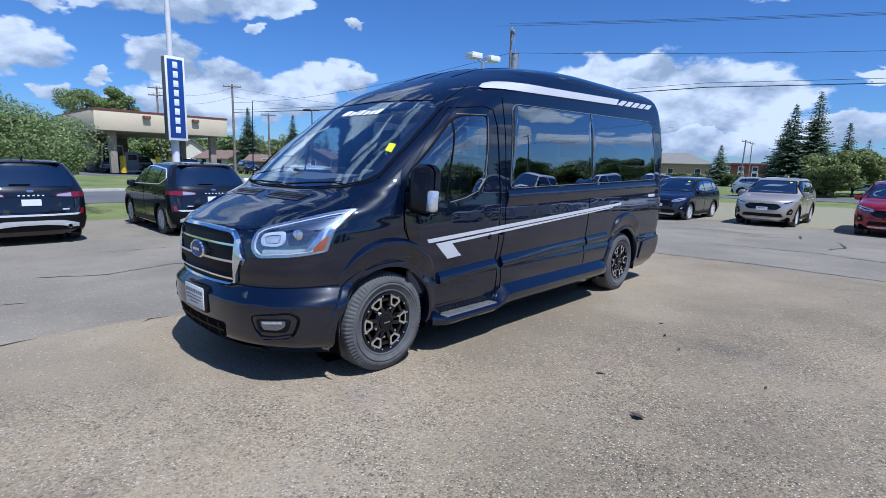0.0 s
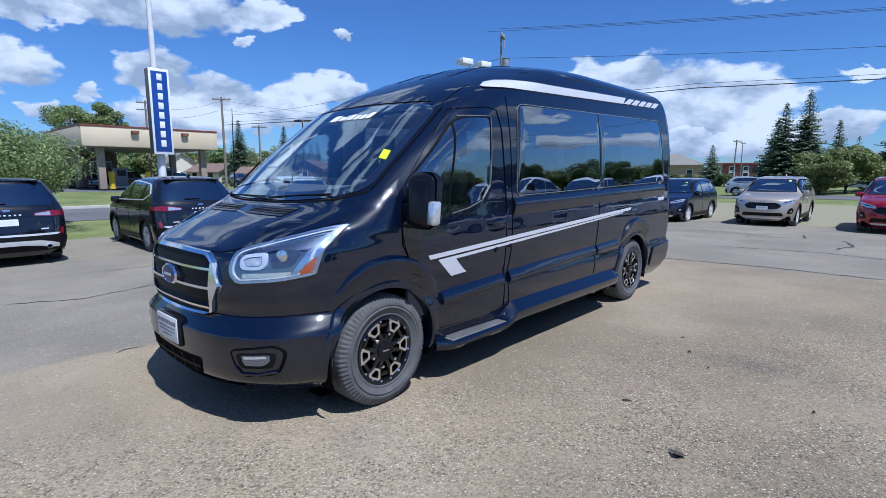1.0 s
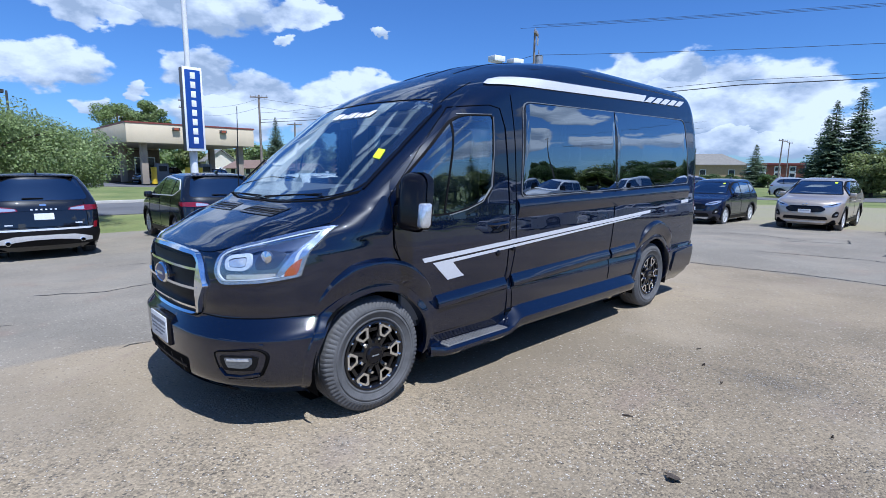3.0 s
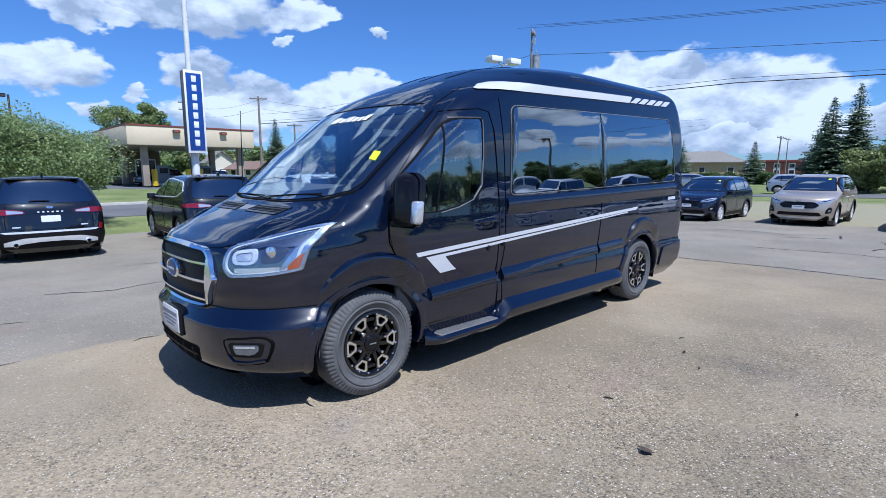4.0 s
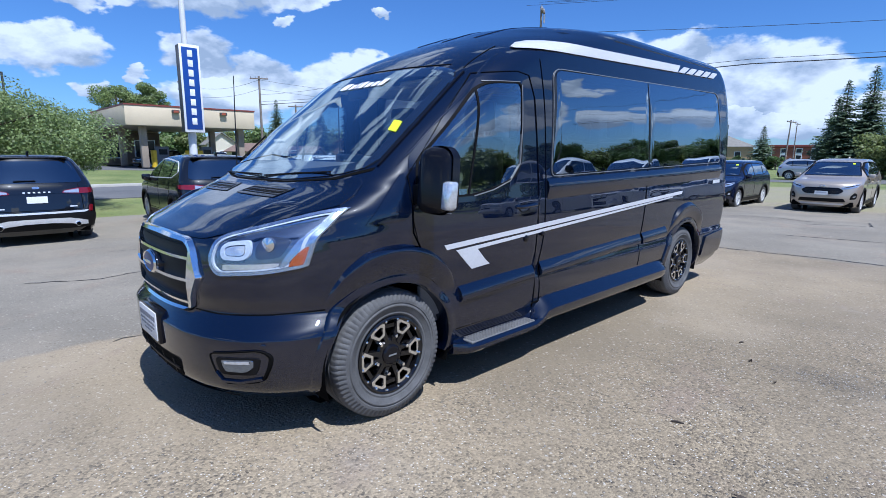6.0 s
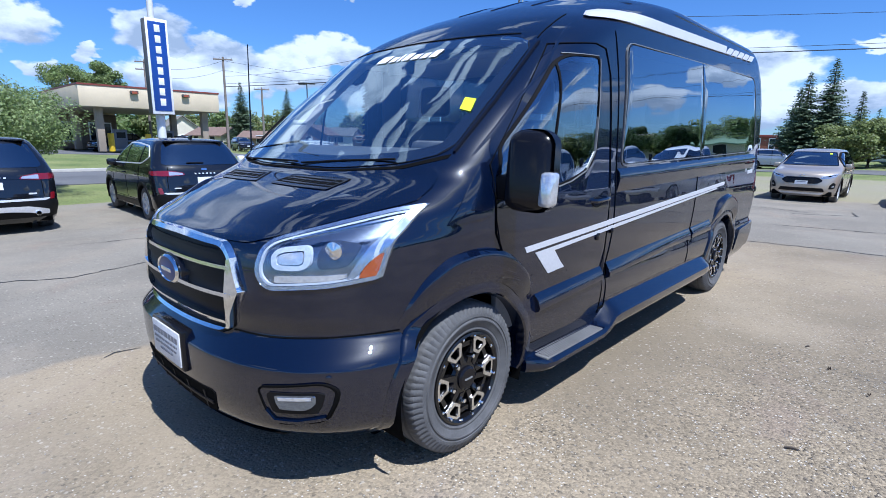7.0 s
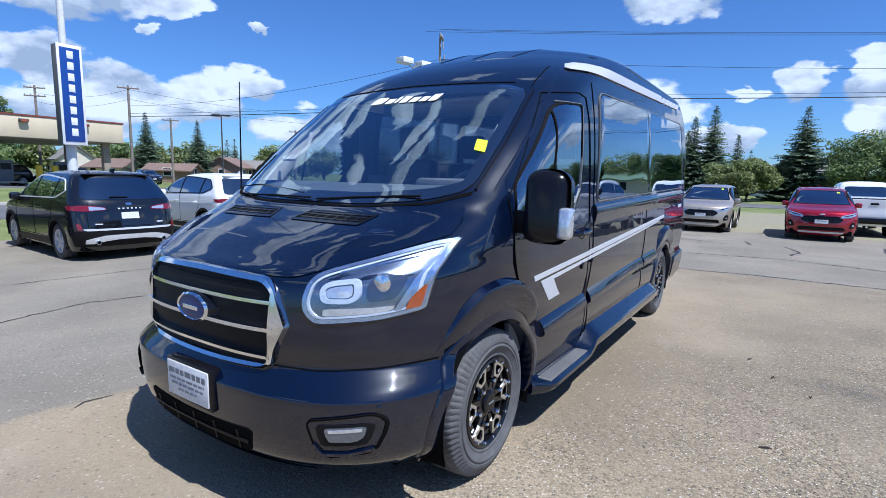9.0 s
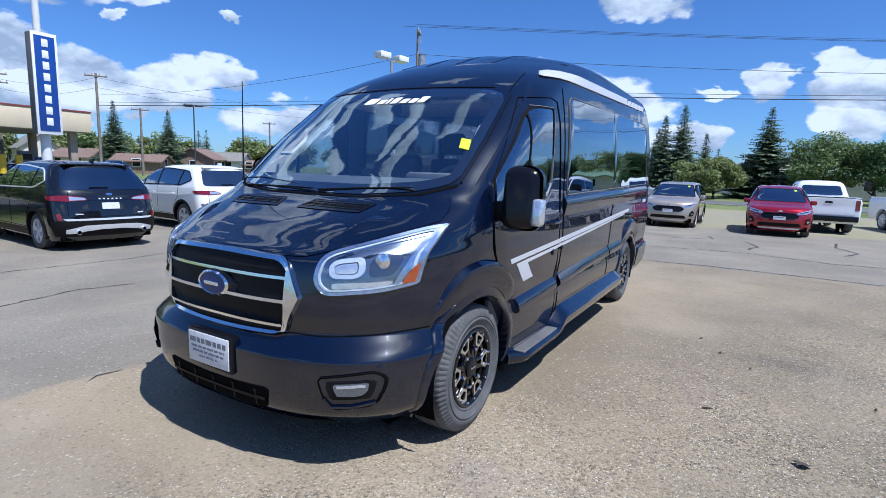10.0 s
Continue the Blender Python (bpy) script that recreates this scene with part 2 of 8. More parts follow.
MILLED = surface("milled_aluminium", (0.78, 0.79, 0.81), rough=0.22, metal=1.0, var=0.06)
SILVER = surface("silver_plastic", (0.70, 0.71, 0.73), rough=0.30, metal=0.35, var=0.05)
DECAL = surface("silver_grey_vinyl", (0.50, 0.51, 0.54), rough=0.28, var=0.03, fine=0.03)
TYRE = surface("tyre_rubber", (0.082, 0.082, 0.084), rough=0.78, var=0.22, scale=14, bump=0.0008, grain=120)
RIM_BLACK = surface("gloss_black_wheel", (0.006, 0.006, 0.007), rough=0.14, var=0.05)
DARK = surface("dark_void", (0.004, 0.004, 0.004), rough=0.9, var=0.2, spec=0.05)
TRIM_DARK = surface("charcoal_interior_plastic", (0.11, 0.118, 0.13), rough=0.6, var=0.12, bump=0.0003)
TRIM_LIGHT = surface("pale_grey_interior_trim", (0.52, 0.52, 0.50), rough=0.7, var=0.06)
DASH = surface("dusty_charcoal_dash", (0.075, 0.092, 0.110), rough=0.65, var=0.12, bump=0.0003)
STEP = surface("grey_ribbed_step_rubber", (0.13, 0.13, 0.132), rough=0.55, var=0.15)
# grey for glints painted along the window seals, and for the wheel cap's bar
GLINT_AND_MARK_GREY = surface("dull_grey_seal_glint_and_cap_mark", (0.16, 0.165, 0.17), rough=0.35, var=0.06)
SEAT = surface("black_leather", (0.035, 0.035, 0.04), rough=0.45, var=0.2, bump=0.0008, grain=160)
AMBER = surface("amber_lens", (0.31, 0.058, 0.009), rough=0.12, var=0.06, coat=1.0)
RED_LENS = surface("red_lens", (0.17, 0.006, 0.012), rough=0.1, var=0.08, coat=1.0)
CLEAR_LENS = surface("frosted_clear_lens", (0.60, 0.63, 0.68), rough=0.10, metal=0.6, var=0.08, scale=40, coat=1.0)
REFLECTOR = surface("lamp_reflector", (0.80, 0.82, 0.86), rough=0.16, metal=1.0, var=0.1, scale=30)
DRL = surface("white_light_guide", (0.44, 0.50, 0.60), rough=0.15, var=0.05, coat=1.0)
YELLOW = surface("fluorescent_yellow_paper", (0.62, 0.78, 0.02), rough=0.5, var=0.04)
WHITE = surface("white_vinyl", (0.80, 0.80, 0.80), rough=0.4, var=0.03)
PLATE = surface("white_plate", (0.60, 0.61, 0.63), rough=0.35, var=0.06)
BLUE_BADGE = surface("dark_blue_enamel", (0.010, 0.03, 0.14), rough=0.30, var=0.05)
BAR_GREY = surface("grey_print", (0.16, 0.17, 0.20), rough=0.5, var=0.05)
LAMP_DARK = surface("smoked_lamp_bezel", (0.07, 0.09, 0.14), rough=0.22, metal=0.6, var=0.2, scale=50)
LAMP_RIM = surface("satin_blue_grey_reflector", (0.44, 0.52, 0.66), rough=0.24, metal=0.9, var=0.15, scale=60)
LAMP_BASE = surface("grey_lamp_housing", (0.22, 0.26, 0.33), rough=0.20, metal=0.9, var=0.12, scale=45)

# building helpers
def part(name, bm, material, parent=None, label="", sharp=35.0):
    """Link a bmesh as one mesh object, under a thing or a part."""
    me = bpy.data.meshes.new(name)
    bmesh.ops.recalc_face_normals(bm, faces=bm.faces)
    bm.to_mesh(me)
    bm.free()
    me.materials.append(material)
    me.shade_smooth()
    me.set_sharp_from_angle(angle=radians(sharp))
    ob = new(name, me)
    if parent:
        ob.parent = parent
    if label:
        ob["label"] = label
    return ob


def raw(name, verts, faces, material, parent=None, label="", smooth=True, sharp=35.0):
    me = bpy.data.meshes.new(name)
    me.from_pydata([tuple(v) for v in verts], [], [tuple(f) for f in faces])
    me.materials.append(material)
    if smooth:
        me.shade_smooth()
        me.set_sharp_from_angle(angle=radians(sharp))
    me.update()
    ob = new(name, me)
    if parent:
        ob.parent = parent
    if label:
        ob["label"] = label
    return ob


def thing(name, m, label, category, group="", kind=""):
    ob = new(name)
    ob.empty_display_size = 0.2
    ob.matrix_world = m
    return tagged(ob, label, category, group, kind)


def box(bm, x0, y0, z0, x1, y1, z1, bevel=0.0, m=None, seg=2):
    """A bevelled box, added to bm."""
    r = bmesh.ops.create_cube(bm, size=1.0)
    vs = r["verts"]
    for v in vs:
        v.co = Vector(((x0 + x1) / 2 + v.co.x * (x1 - x0), (y0 + y1) / 2 + v.co.y * (y1 - y0), (z0 + z1) / 2 + v.co.z * (z1 - z0)))
    if bevel:
        es = list({e for v in vs for e in v.link_edges})
        out = bmesh.ops.bevel(bm, geom=es, offset=bevel, segments=seg, profile=0.5, affect="EDGES")
        vs = list({v for f in out["faces"] for v in f.verts} | {v for v in vs if v.is_valid})
    if m is not None:
        bmesh.ops.transform(bm, matrix=m, verts=vs)
    return vs


def boxes(*specs, bevel=0.0, m=None):
    bm = bmesh.new()
    for s in specs:
        box(bm, *s, bevel=bevel, m=m)
    return bm


def rod(bm, a, b, r0, r1=None, n=10):
    """A tapered rod from a to b, closed."""
    a, b = Vector(a), Vector(b)
    r1 = r0 if r1 is None else r1
    q = (b - a).to_track_quat("Z", "Y")
    rings = []
    for c, r in ((a, r0), (b, r1)):
        rings.append([bm.verts.new(c + q @ Vector((r * math.cos(k * math.tau / n), r * math.sin(k * math.tau / n), 0))) for k in range(n)])
    for k in range(n):
        bm.faces.new((rings[0][k], rings[0][(k + 1) % n], rings[1][(k + 1) % n], rings[1][k]))
    bm.faces.new(rings[0][::-1])
    bm.faces.new(rings[1])


def tube(bm, pts, r, n=8):
    """A round tube along points."""
    pts = [Vector(p) for p in pts]
    rings = []
    for i, p in enumerate(pts):
        d = (pts[min(i + 1, len(pts) - 1)] - pts[max(i - 1, 0)]).normalized()
        q = d.to_track_quat("Z", "Y")
        rr = r[i] if isinstance(r, (list, tuple)) else r
        rings.append([bm.verts.new(p + q @ Vector((rr * math.cos(k * math.tau / n), rr * math.sin(k * math.tau / n), 0))) for k in range(n)])
    for a, b in zip(rings, rings[1:]):
        for k in range(n):
            bm.faces.new((a[k], a[(k + 1) % n], b[(k + 1) % n], b[k]))
    bm.faces.new(rings[0][::-1])
    bm.faces.new(rings[-1])


def lathe(bm, profile, n=48, m=None, closed=False):
    """Turn (radius, height) pairs round the x axis; height runs along x."""
    rows = []
    for r, h in profile:
        row = []
        for k in range(n):
            v = Vector((h, r * math.cos(k * math.tau / n), r * math.sin(k * math.tau / n)))
            row.append(bm.verts.new(m @ v if m else v))
        rows.append(row)
    pairs = list(zip(rows, rows[1:]))
    if closed:
        pairs.append((rows[-1], rows[0]))
    for a, b in pairs:
        for k in range(n):
            bm.faces.new((a[k], a[(k + 1) % n], b[(k + 1) % n], b[k]))


def rounded(corners, r=0.04, n=5):
    """A polygon with its corners rounded; r may be one radius a corner."""
    out = []
    k = len(corners)
    for i, c in enumerate(corners):
        p, q, s = Vector(corners[i - 1]), Vector(c), Vector(corners[(i + 1) % k])
        ri = r[i] if isinstance(r, (list, tuple)) else r
        a, b = (p - q), (s - q)
        da, db = min(ri, a.length * 0.45), min(ri, b.length * 0.45)
        if ri <= 0:
            out.append(tuple(q))
            continue
        p0, p1 = q + a.normalized() * da, q + b.normalized() * db
        for j in range(n + 1):
            t = j / n
            out.append(tuple(p0 * (1 - t) ** 2 + q * 2 * t * (1 - t) + p1 * t * t))
    return out


def resample(poly, step):
    out = []
    for a, b in zip(poly, poly[1:] + poly[:1]):
        a, b = Vector(a), Vector(b)
        n = max(1, int(math.ceil((b - a).length / step)))
        out += [tuple(a.lerp(b, j / n)) for j in range(n)]
    return out


def inset(poly, d):
    """The polygon moved inwards by d."""
    area = sum(a[0] * b[1] - b[0] * a[1] for a, b in zip(poly, poly[1:] + poly[:1]))
    s = 1 if area > 0 else -1
    out, k = [], len(poly)
    for i in range(k):
        a, b = Vector(poly[i - 1]), Vector(poly[(i + 1) % k])
        t = (b - a).normalized()
        out.append((poly[i][0] - s * t.y * d, poly[i][1] + s * t.x * d))
    return out


def inside(px, py, poly):
    """Which of the points lie in the polygon (arrays)."""
    hit = np.zeros(px.shape, bool)
    for (x0, y0), (x1, y1) in zip(poly, poly[1:] + poly[:1]):
        if y0 == y1:
            continue
        cross = ((y0 > py) != (y1 > py)) & (px < (x1 - x0) * (py - y0) / (y1 - y0) + x0)
        hit ^= cross
    return hit


class Shell:
    """A vehicle's skin as level rings. Keys: height, front u0, half width, depth of the nose's rounding, its exponent, rear end, depth of the
    tail's rounding, its exponent. u runs from nose to tail, w to the vehicle's left."""

    def __init__(self, keys):
        self.k = np.array(keys, float)

    def at(self, z):
        k = self.k
        z = min(max(z, k[0, 0]), k[-1, 0])
        i = int(min(max(np.searchsorted(k[:, 0], z) - 1, 0), len(k) - 2))
        h = k[i + 1, 0] - k[i, 0]
        t = (z - k[i, 0]) / h
        d0 = (k[i + 1, 1:] - k[i, 1:]) / h
        prev = (k[i, 1:] - k[i - 1, 1:]) / (k[i, 0] - k[i - 1, 0]) if i > 0 else d0
        nxt = (k[i + 2, 1:] - k[i + 1, 1:]) / (k[i + 2, 0] - k[i + 1, 0]) if i + 2 < len(k) else d0
        ma = np.where(prev * d0 > 0, 2 * prev * d0 / (prev + d0 + 1e-12 * np.sign(prev + d0 + 1e-30)), 0) if i > 0 else d0
        mb = np.where(nxt * d0 > 0, 2 * nxt * d0 / (nxt + d0 + 1e-12 * np.sign(nxt + d0 + 1e-30)), 0) if i + 2 < len(k) else d0
        return ((2 * t ** 3 - 3 * t * t + 1) * k[i, 1:] + (t ** 3 - 2 * t * t + t) * h * ma + (3 * t * t - 2 * t ** 3) * k[i + 1, 1:] + (t ** 3 - t * t) * h * mb)

    def side(self, u, z):
        u0, w, d, n, ur, dr, nr = self.at(z)
        if u < u0 + d:
            f = min(1, max(0, (u0 + d - u) / d))
            return w * (1 - f ** n) ** (1 / n)
        if u > ur - dr:
            f = min(1, max(0, (u - ur + dr) / dr))
            return w * (1 - f ** nr) ** (1 / nr)
        return w

    def front(self, w, z):
        u0, hw, d, n, *_ = self.at(z)
        f = min(1, abs(w) / hw)
        return u0 + d * (1 - (1 - f ** n) ** (1 / n))

    def rear(self, w, z):
        _, hw, _, _, ur, dr, nr = self.at(z)
        f = min(1, abs(w) / hw)
        return ur - dr * (1 - (1 - f ** nr) ** (1 / nr))

    def point(self, mode, a, z):
        if mode == "L":
            return Vector((self.side(a, z), a, z))
        if mode == "R":
            return Vector((-self.side(a, z), a, z))
        if mode == "F":
            return Vector((a, self.front(a, z), z))
        return Vector((a, self.rear(a, z), z))

    def on(self, mode, a, z, off):
        """The skin's point, moved outwards by off."""
        p, e = self.point(mode, a, z), 0.004
        if abs(off) < 1e-9:
            return p
        n = (self.point(mode, a + e, z) - self.point(mode, a - e, z)).cross(self.point(mode, a, z + e) - self.point(mode, a, z - e))
        if n.length < 1e-12:
            return p
        n.normalize()
        out = {"L": Vector((1, 0, 0)), "R": Vector((-1, 0, 0)), "F": Vector((0, -1, 0)), "B": Vector((0, 1, 0))}[mode]
        if n.dot(out) < 0:
            n = -n
        return p + n * off

    def skin(self, zs, nf=34, ns=60, nr=12, holes=(), arches=(), cap=True):
        """Verts and faces of the whole skin, left and right. holes: (mode, polygon); arches: (u, z, radius) wheel openings."""
        V, ids = [], []
        for z in zs:
            u0, w, d, n, ur, dr, nn = self.at(z)
            half = []
            for j in range(nf):
                a = math.pi / 2 * (j / nf)
                half.append((w * math.sin(a) ** (2 / n), u0 + d * (1 - math.cos(a) ** (2 / n))))
            for j in range(ns + 1):
                half.append((w, u0 + d + (ur - dr - u0 - d) * j / ns))
            for j in range(nr - 1, -1, -1):
                a = math.pi / 2 * (j / nr)
                half.append((w * math.sin(a) ** (2 / nn), ur - dr * (1 - math.cos(a) ** (2 / nn))))
            ring = [(x, y, z) for x, y in half] + [(-x, y, z) for x, y in half[-2:0:-1]]
            ids.append(range(len(V), len(V) + len(ring)))
            V += ring
        F = []
        for a, b in zip(ids, ids[1:]):
            k = len(a)
            for j in range(k):
                F.append((a[j], a[(j + 1) % k], b[(j + 1) % k], b[j]))
        if cap:
            F.append(tuple(ids[-1]))
        V = np.array(V)
        kill = np.zeros(len(V), bool)
        for u, z, r in arches:
            dd = np.hypot(V[:, 1] - u, V[:, 2] - z)
            kill |= (dd < r) & (abs(V[:, 0]) > 0.35)
        gone = np.zeros(len(V), bool)
        for mode, poly in holes:
            if mode in "LR":
                s = 1 if mode == "L" else -1
                hit = inside(V[:, 1], V[:, 2], poly) & (V[:, 0] * s > 0.3)
            else:
                mid = (self.k[:, 1].min() + self.k[:, 5].max()) / 2
                hit = inside(V[:, 0], V[:, 2], poly) & ((V[:, 1] < mid) == (mode == "F"))
            gone |= hit
        out, kl, gl = [], kill.tolist(), gone.tolist()
        for f in F:
            if all(kl[i] for i in f) or (len(f) == 4 and all(gl[i] for i in f)):
                continue
            out.append(f)
        used = {i for f in out for i in f}
        for u, z, r in arches:
            for i in used:
                if kl[i]:
                    dy, dz = V[i, 1] - u, V[i, 2] - z
                    q = math.hypot(dy, dz)
                    if q < r and q > 1e-6:
                        V[i, 1], V[i, 2] = u + dy * r / q, z + dz * r / q
        order = sorted(used)
        at = {o: n for n, o in enumerate(order)}
        return [tuple(V[i]) for i in order], [tuple(at[i] for i in f) for f in out]

    def patch(self, mode, poly, off, cols=24, rows=8, skirt=True):
        """A panel on the skin, filled column by column inside the polygon (u or w, z)."""
        bm = bmesh.new()
        lo, hi = min(p[0] for p in poly), max(p[0] for p in poly)
        grid = []
        for i in range(cols + 1):
            f = i / cols
            x = lo + (hi - lo) * min(max(0.5 - 0.5 * math.cos(math.pi * f) if cols < 14 else f, 0.002), 0.998)
            zs = []
            for (x0, z0), (x1, z1) in zip(poly, poly[1:] + poly[:1]):
                if (x0 > x) != (x1 > x):
                    zs.append(z0 + (z1 - z0) * (x - x0) / (x1 - x0))
            if len(zs) < 2:
                continue
            a, b = min(zs), max(zs)
            grid.append([bm.verts.new(self.on(mode, x, a + (b - a) * j / rows, off)) for j in range(rows + 1)])
        for c, d in zip(grid, grid[1:]):
            for j in range(rows):
                bm.faces.new((c[j], d[j], d[j + 1], c[j + 1]))
        if skirt:
            self.skirt(bm, abs(off) + 0.003, mode)
        return bm

    def skirt(self, bm, depth, mode):
        """Turn the open edges inwards, so that a panel has an edge."""
        bm.normal_update()
        edges = [e for e in bm.edges if len(e.link_faces) == 1]
        back = {"L": Vector((-1, 0, 0)), "R": Vector((1, 0, 0)), "F": Vector((0, 1, 0)), "B": Vector((0, -1, 0))}[mode]
        r = bmesh.ops.extrude_edge_only(bm, edges=edges)
        for v in r["geom"]:
            if isinstance(v, bmesh.types.BMVert):
                v.co += back * depth

    def border(self, mode, poly, width, off, step=0.05, outward=False, skirt=True):
        """A strip of that width along the inside of the polygon."""
        outer = resample(poly, step)
        inner = inset(outer, width)
        bm = bmesh.new()
        a = [bm.verts.new(self.on(mode, p[0], p[1], off)) for p in outer]
        b = [bm.verts.new(self.on(mode, p[0], p[1], off)) for p in inner]
        k = len(a)
        for i in range(k):
            bm.faces.new((a[i], a[(i + 1) % k], b[(i + 1) % k], b[i]))
        if skirt:
            self.skirt(bm, abs(off) + 0.003, mode)
        return bm

    def line(self, mode, pts, width, off, step=0.05):
        """A raised line along points (u or w, z) on the skin."""
        dense = []
        for a, b in zip(pts, pts[1:]):
            a, b = Vector(a), Vector(b)
            n = max(1, int((b - a).length / step))
            dense += [a.lerp(b, j / n) for j in range(n)]
        dense.append(Vector(pts[-1]))
        bm = bmesh.new()
        rows = []
        for i, p in enumerate(dense):
            t = (dense[min(i + 1, len(dense) - 1)] - dense[max(i - 1, 0)]).normalized()
            nrm = Vector((-t.y, t.x)) * width / 2
            a, b = p + nrm, p - nrm
            rows.append((bm.verts.new(self.on(mode, a.x, a.y, 0.0)), bm.verts.new(self.on(mode, a.x, a.y, off)), bm.verts.new(self.on(mode, b.x, b.y, off)), bm.verts.new(self.on(mode, b.x, b.y, 0.0))))
        for c, d in zip(rows, rows[1:]):
            for j in range(3):
                bm.faces.new((c[j], d[j], d[j + 1], c[j + 1]))
        return bm


def moulded(shell, mode, line, prof, step=0.15):
    """A strip with a section: line of (u, z), section of (rise, how far it stands out)."""
    dense = []
    for a, b in zip(line, line[1:]):
        n = max(1, int(math.hypot(b[0] - a[0], b[1] - a[1]) / step))
        dense += [(a[0] + (b[0] - a[0]) * j / n, a[1] + (b[1] - a[1]) * j / n) for j in range(n)]
    dense.append(line[-1])
    bm = bmesh.new()
    rows = [[bm.verts.new(shell.on(mode, u, z + dz, max(o, 1e-4))) for dz, o in prof] for u, z in dense]
    for c, d in zip(rows, rows[1:]):
        for j in range(len(prof) - 1):
            bm.faces.new((c[j], d[j], d[j + 1], c[j + 1]))
    bm.faces.new(rows[0])
    bm.faces.new(rows[-1][::-1])
    return bm


def spaced(keys, parts_):
    """Heights from piecewise steps: [(z0, z1, n), ...]."""
    out = []
    for z0, z1, n in parts_:
        out += [z0 + (z1 - z0) * j / n for j in range(n)]
    return out + [parts_[-1][1]]


def mirrored(poly):
    return [(-a, b) for a, b in poly]


def ease(v, knots):
    """A height that runs from knot to knot."""
    for (a, za), (b, zb) in zip(knots, knots[1:]):
        if v <= a:
            return za
        if v <= b:
            t = (v - a) / (b - a)
            return za + (zb - za) * t
    return knots[-1][1]


FALL_X = [(-46.0, 0.10), (-34.0, -0.36), (-18.0, -0.33), (-12.4, -0.285), (-5.4, 0.0)]
FALL_Y = [(9.2, 0.0), (19.8, -0.33), (48.0, -0.40), (75.0, 0.0)]


def gz(x, y):
    """Height of the ground: level by the van, falling gently to the parked rows."""
    return max(-0.55, ease(x, FALL_X) + ease(y, FALL_Y))


def cuts(a, b, knots, extra=()):
    return sorted({a, b, *[k for k, _ in knots if a < k < b], *[e for e in extra if a < e < b]})


def terrain(name, x0, y0, x1, y1, lift, material, label, skirt=0.12):
    """A sheet of ground that follows the fall, with turned-down edges."""
    xs, ys = cuts(x0, x1, FALL_X), cuts(y0, y1, FALL_Y)
    V = [(x, y, gz(x, y) + lift) for y in ys for x in xs]
    n, k = len(xs), len(ys)
    F = [(j * n + i, j * n + i + 1, (j + 1) * n + i + 1, (j + 1) * n + i) for j in range(k - 1) for i in range(n - 1)]
    if skirt:
        rim = [i for i in range(n)] + [j * n + n - 1 for j in range(1, k)] + [(k - 1) * n + i for i in range(n - 2, -1, -1)] + [j * n for j in range(k - 2, 0, -1)]
        base = len(V)
        V += [(V[i][0], V[i][1], V[i][2] - skirt) for i in rim]
        m = len(rim)
        F += [(rim[q], base + q, base + (q + 1) % m, rim[(q + 1) % m]) for q in range(m)]
    return tagged(raw(name, V, F, material, smooth=False), label, name.split("_")[0], kind="structure")


def rest(x, y, turn=0.0, lift=0.0):
    return pose(x, y, gz(x, y) + lift, 0, 0, turn)

# ground, lot and road
def ground_material():
    m = surface("grass_and_soil", (0.12, 0.185, 0.04), rough=0.9, var=0.35, scale=0.35, bump=0.02, grain=22, fine=0.22, second=(0.20, 0.215, 0.075))
    return m


GRASS = ground_material()


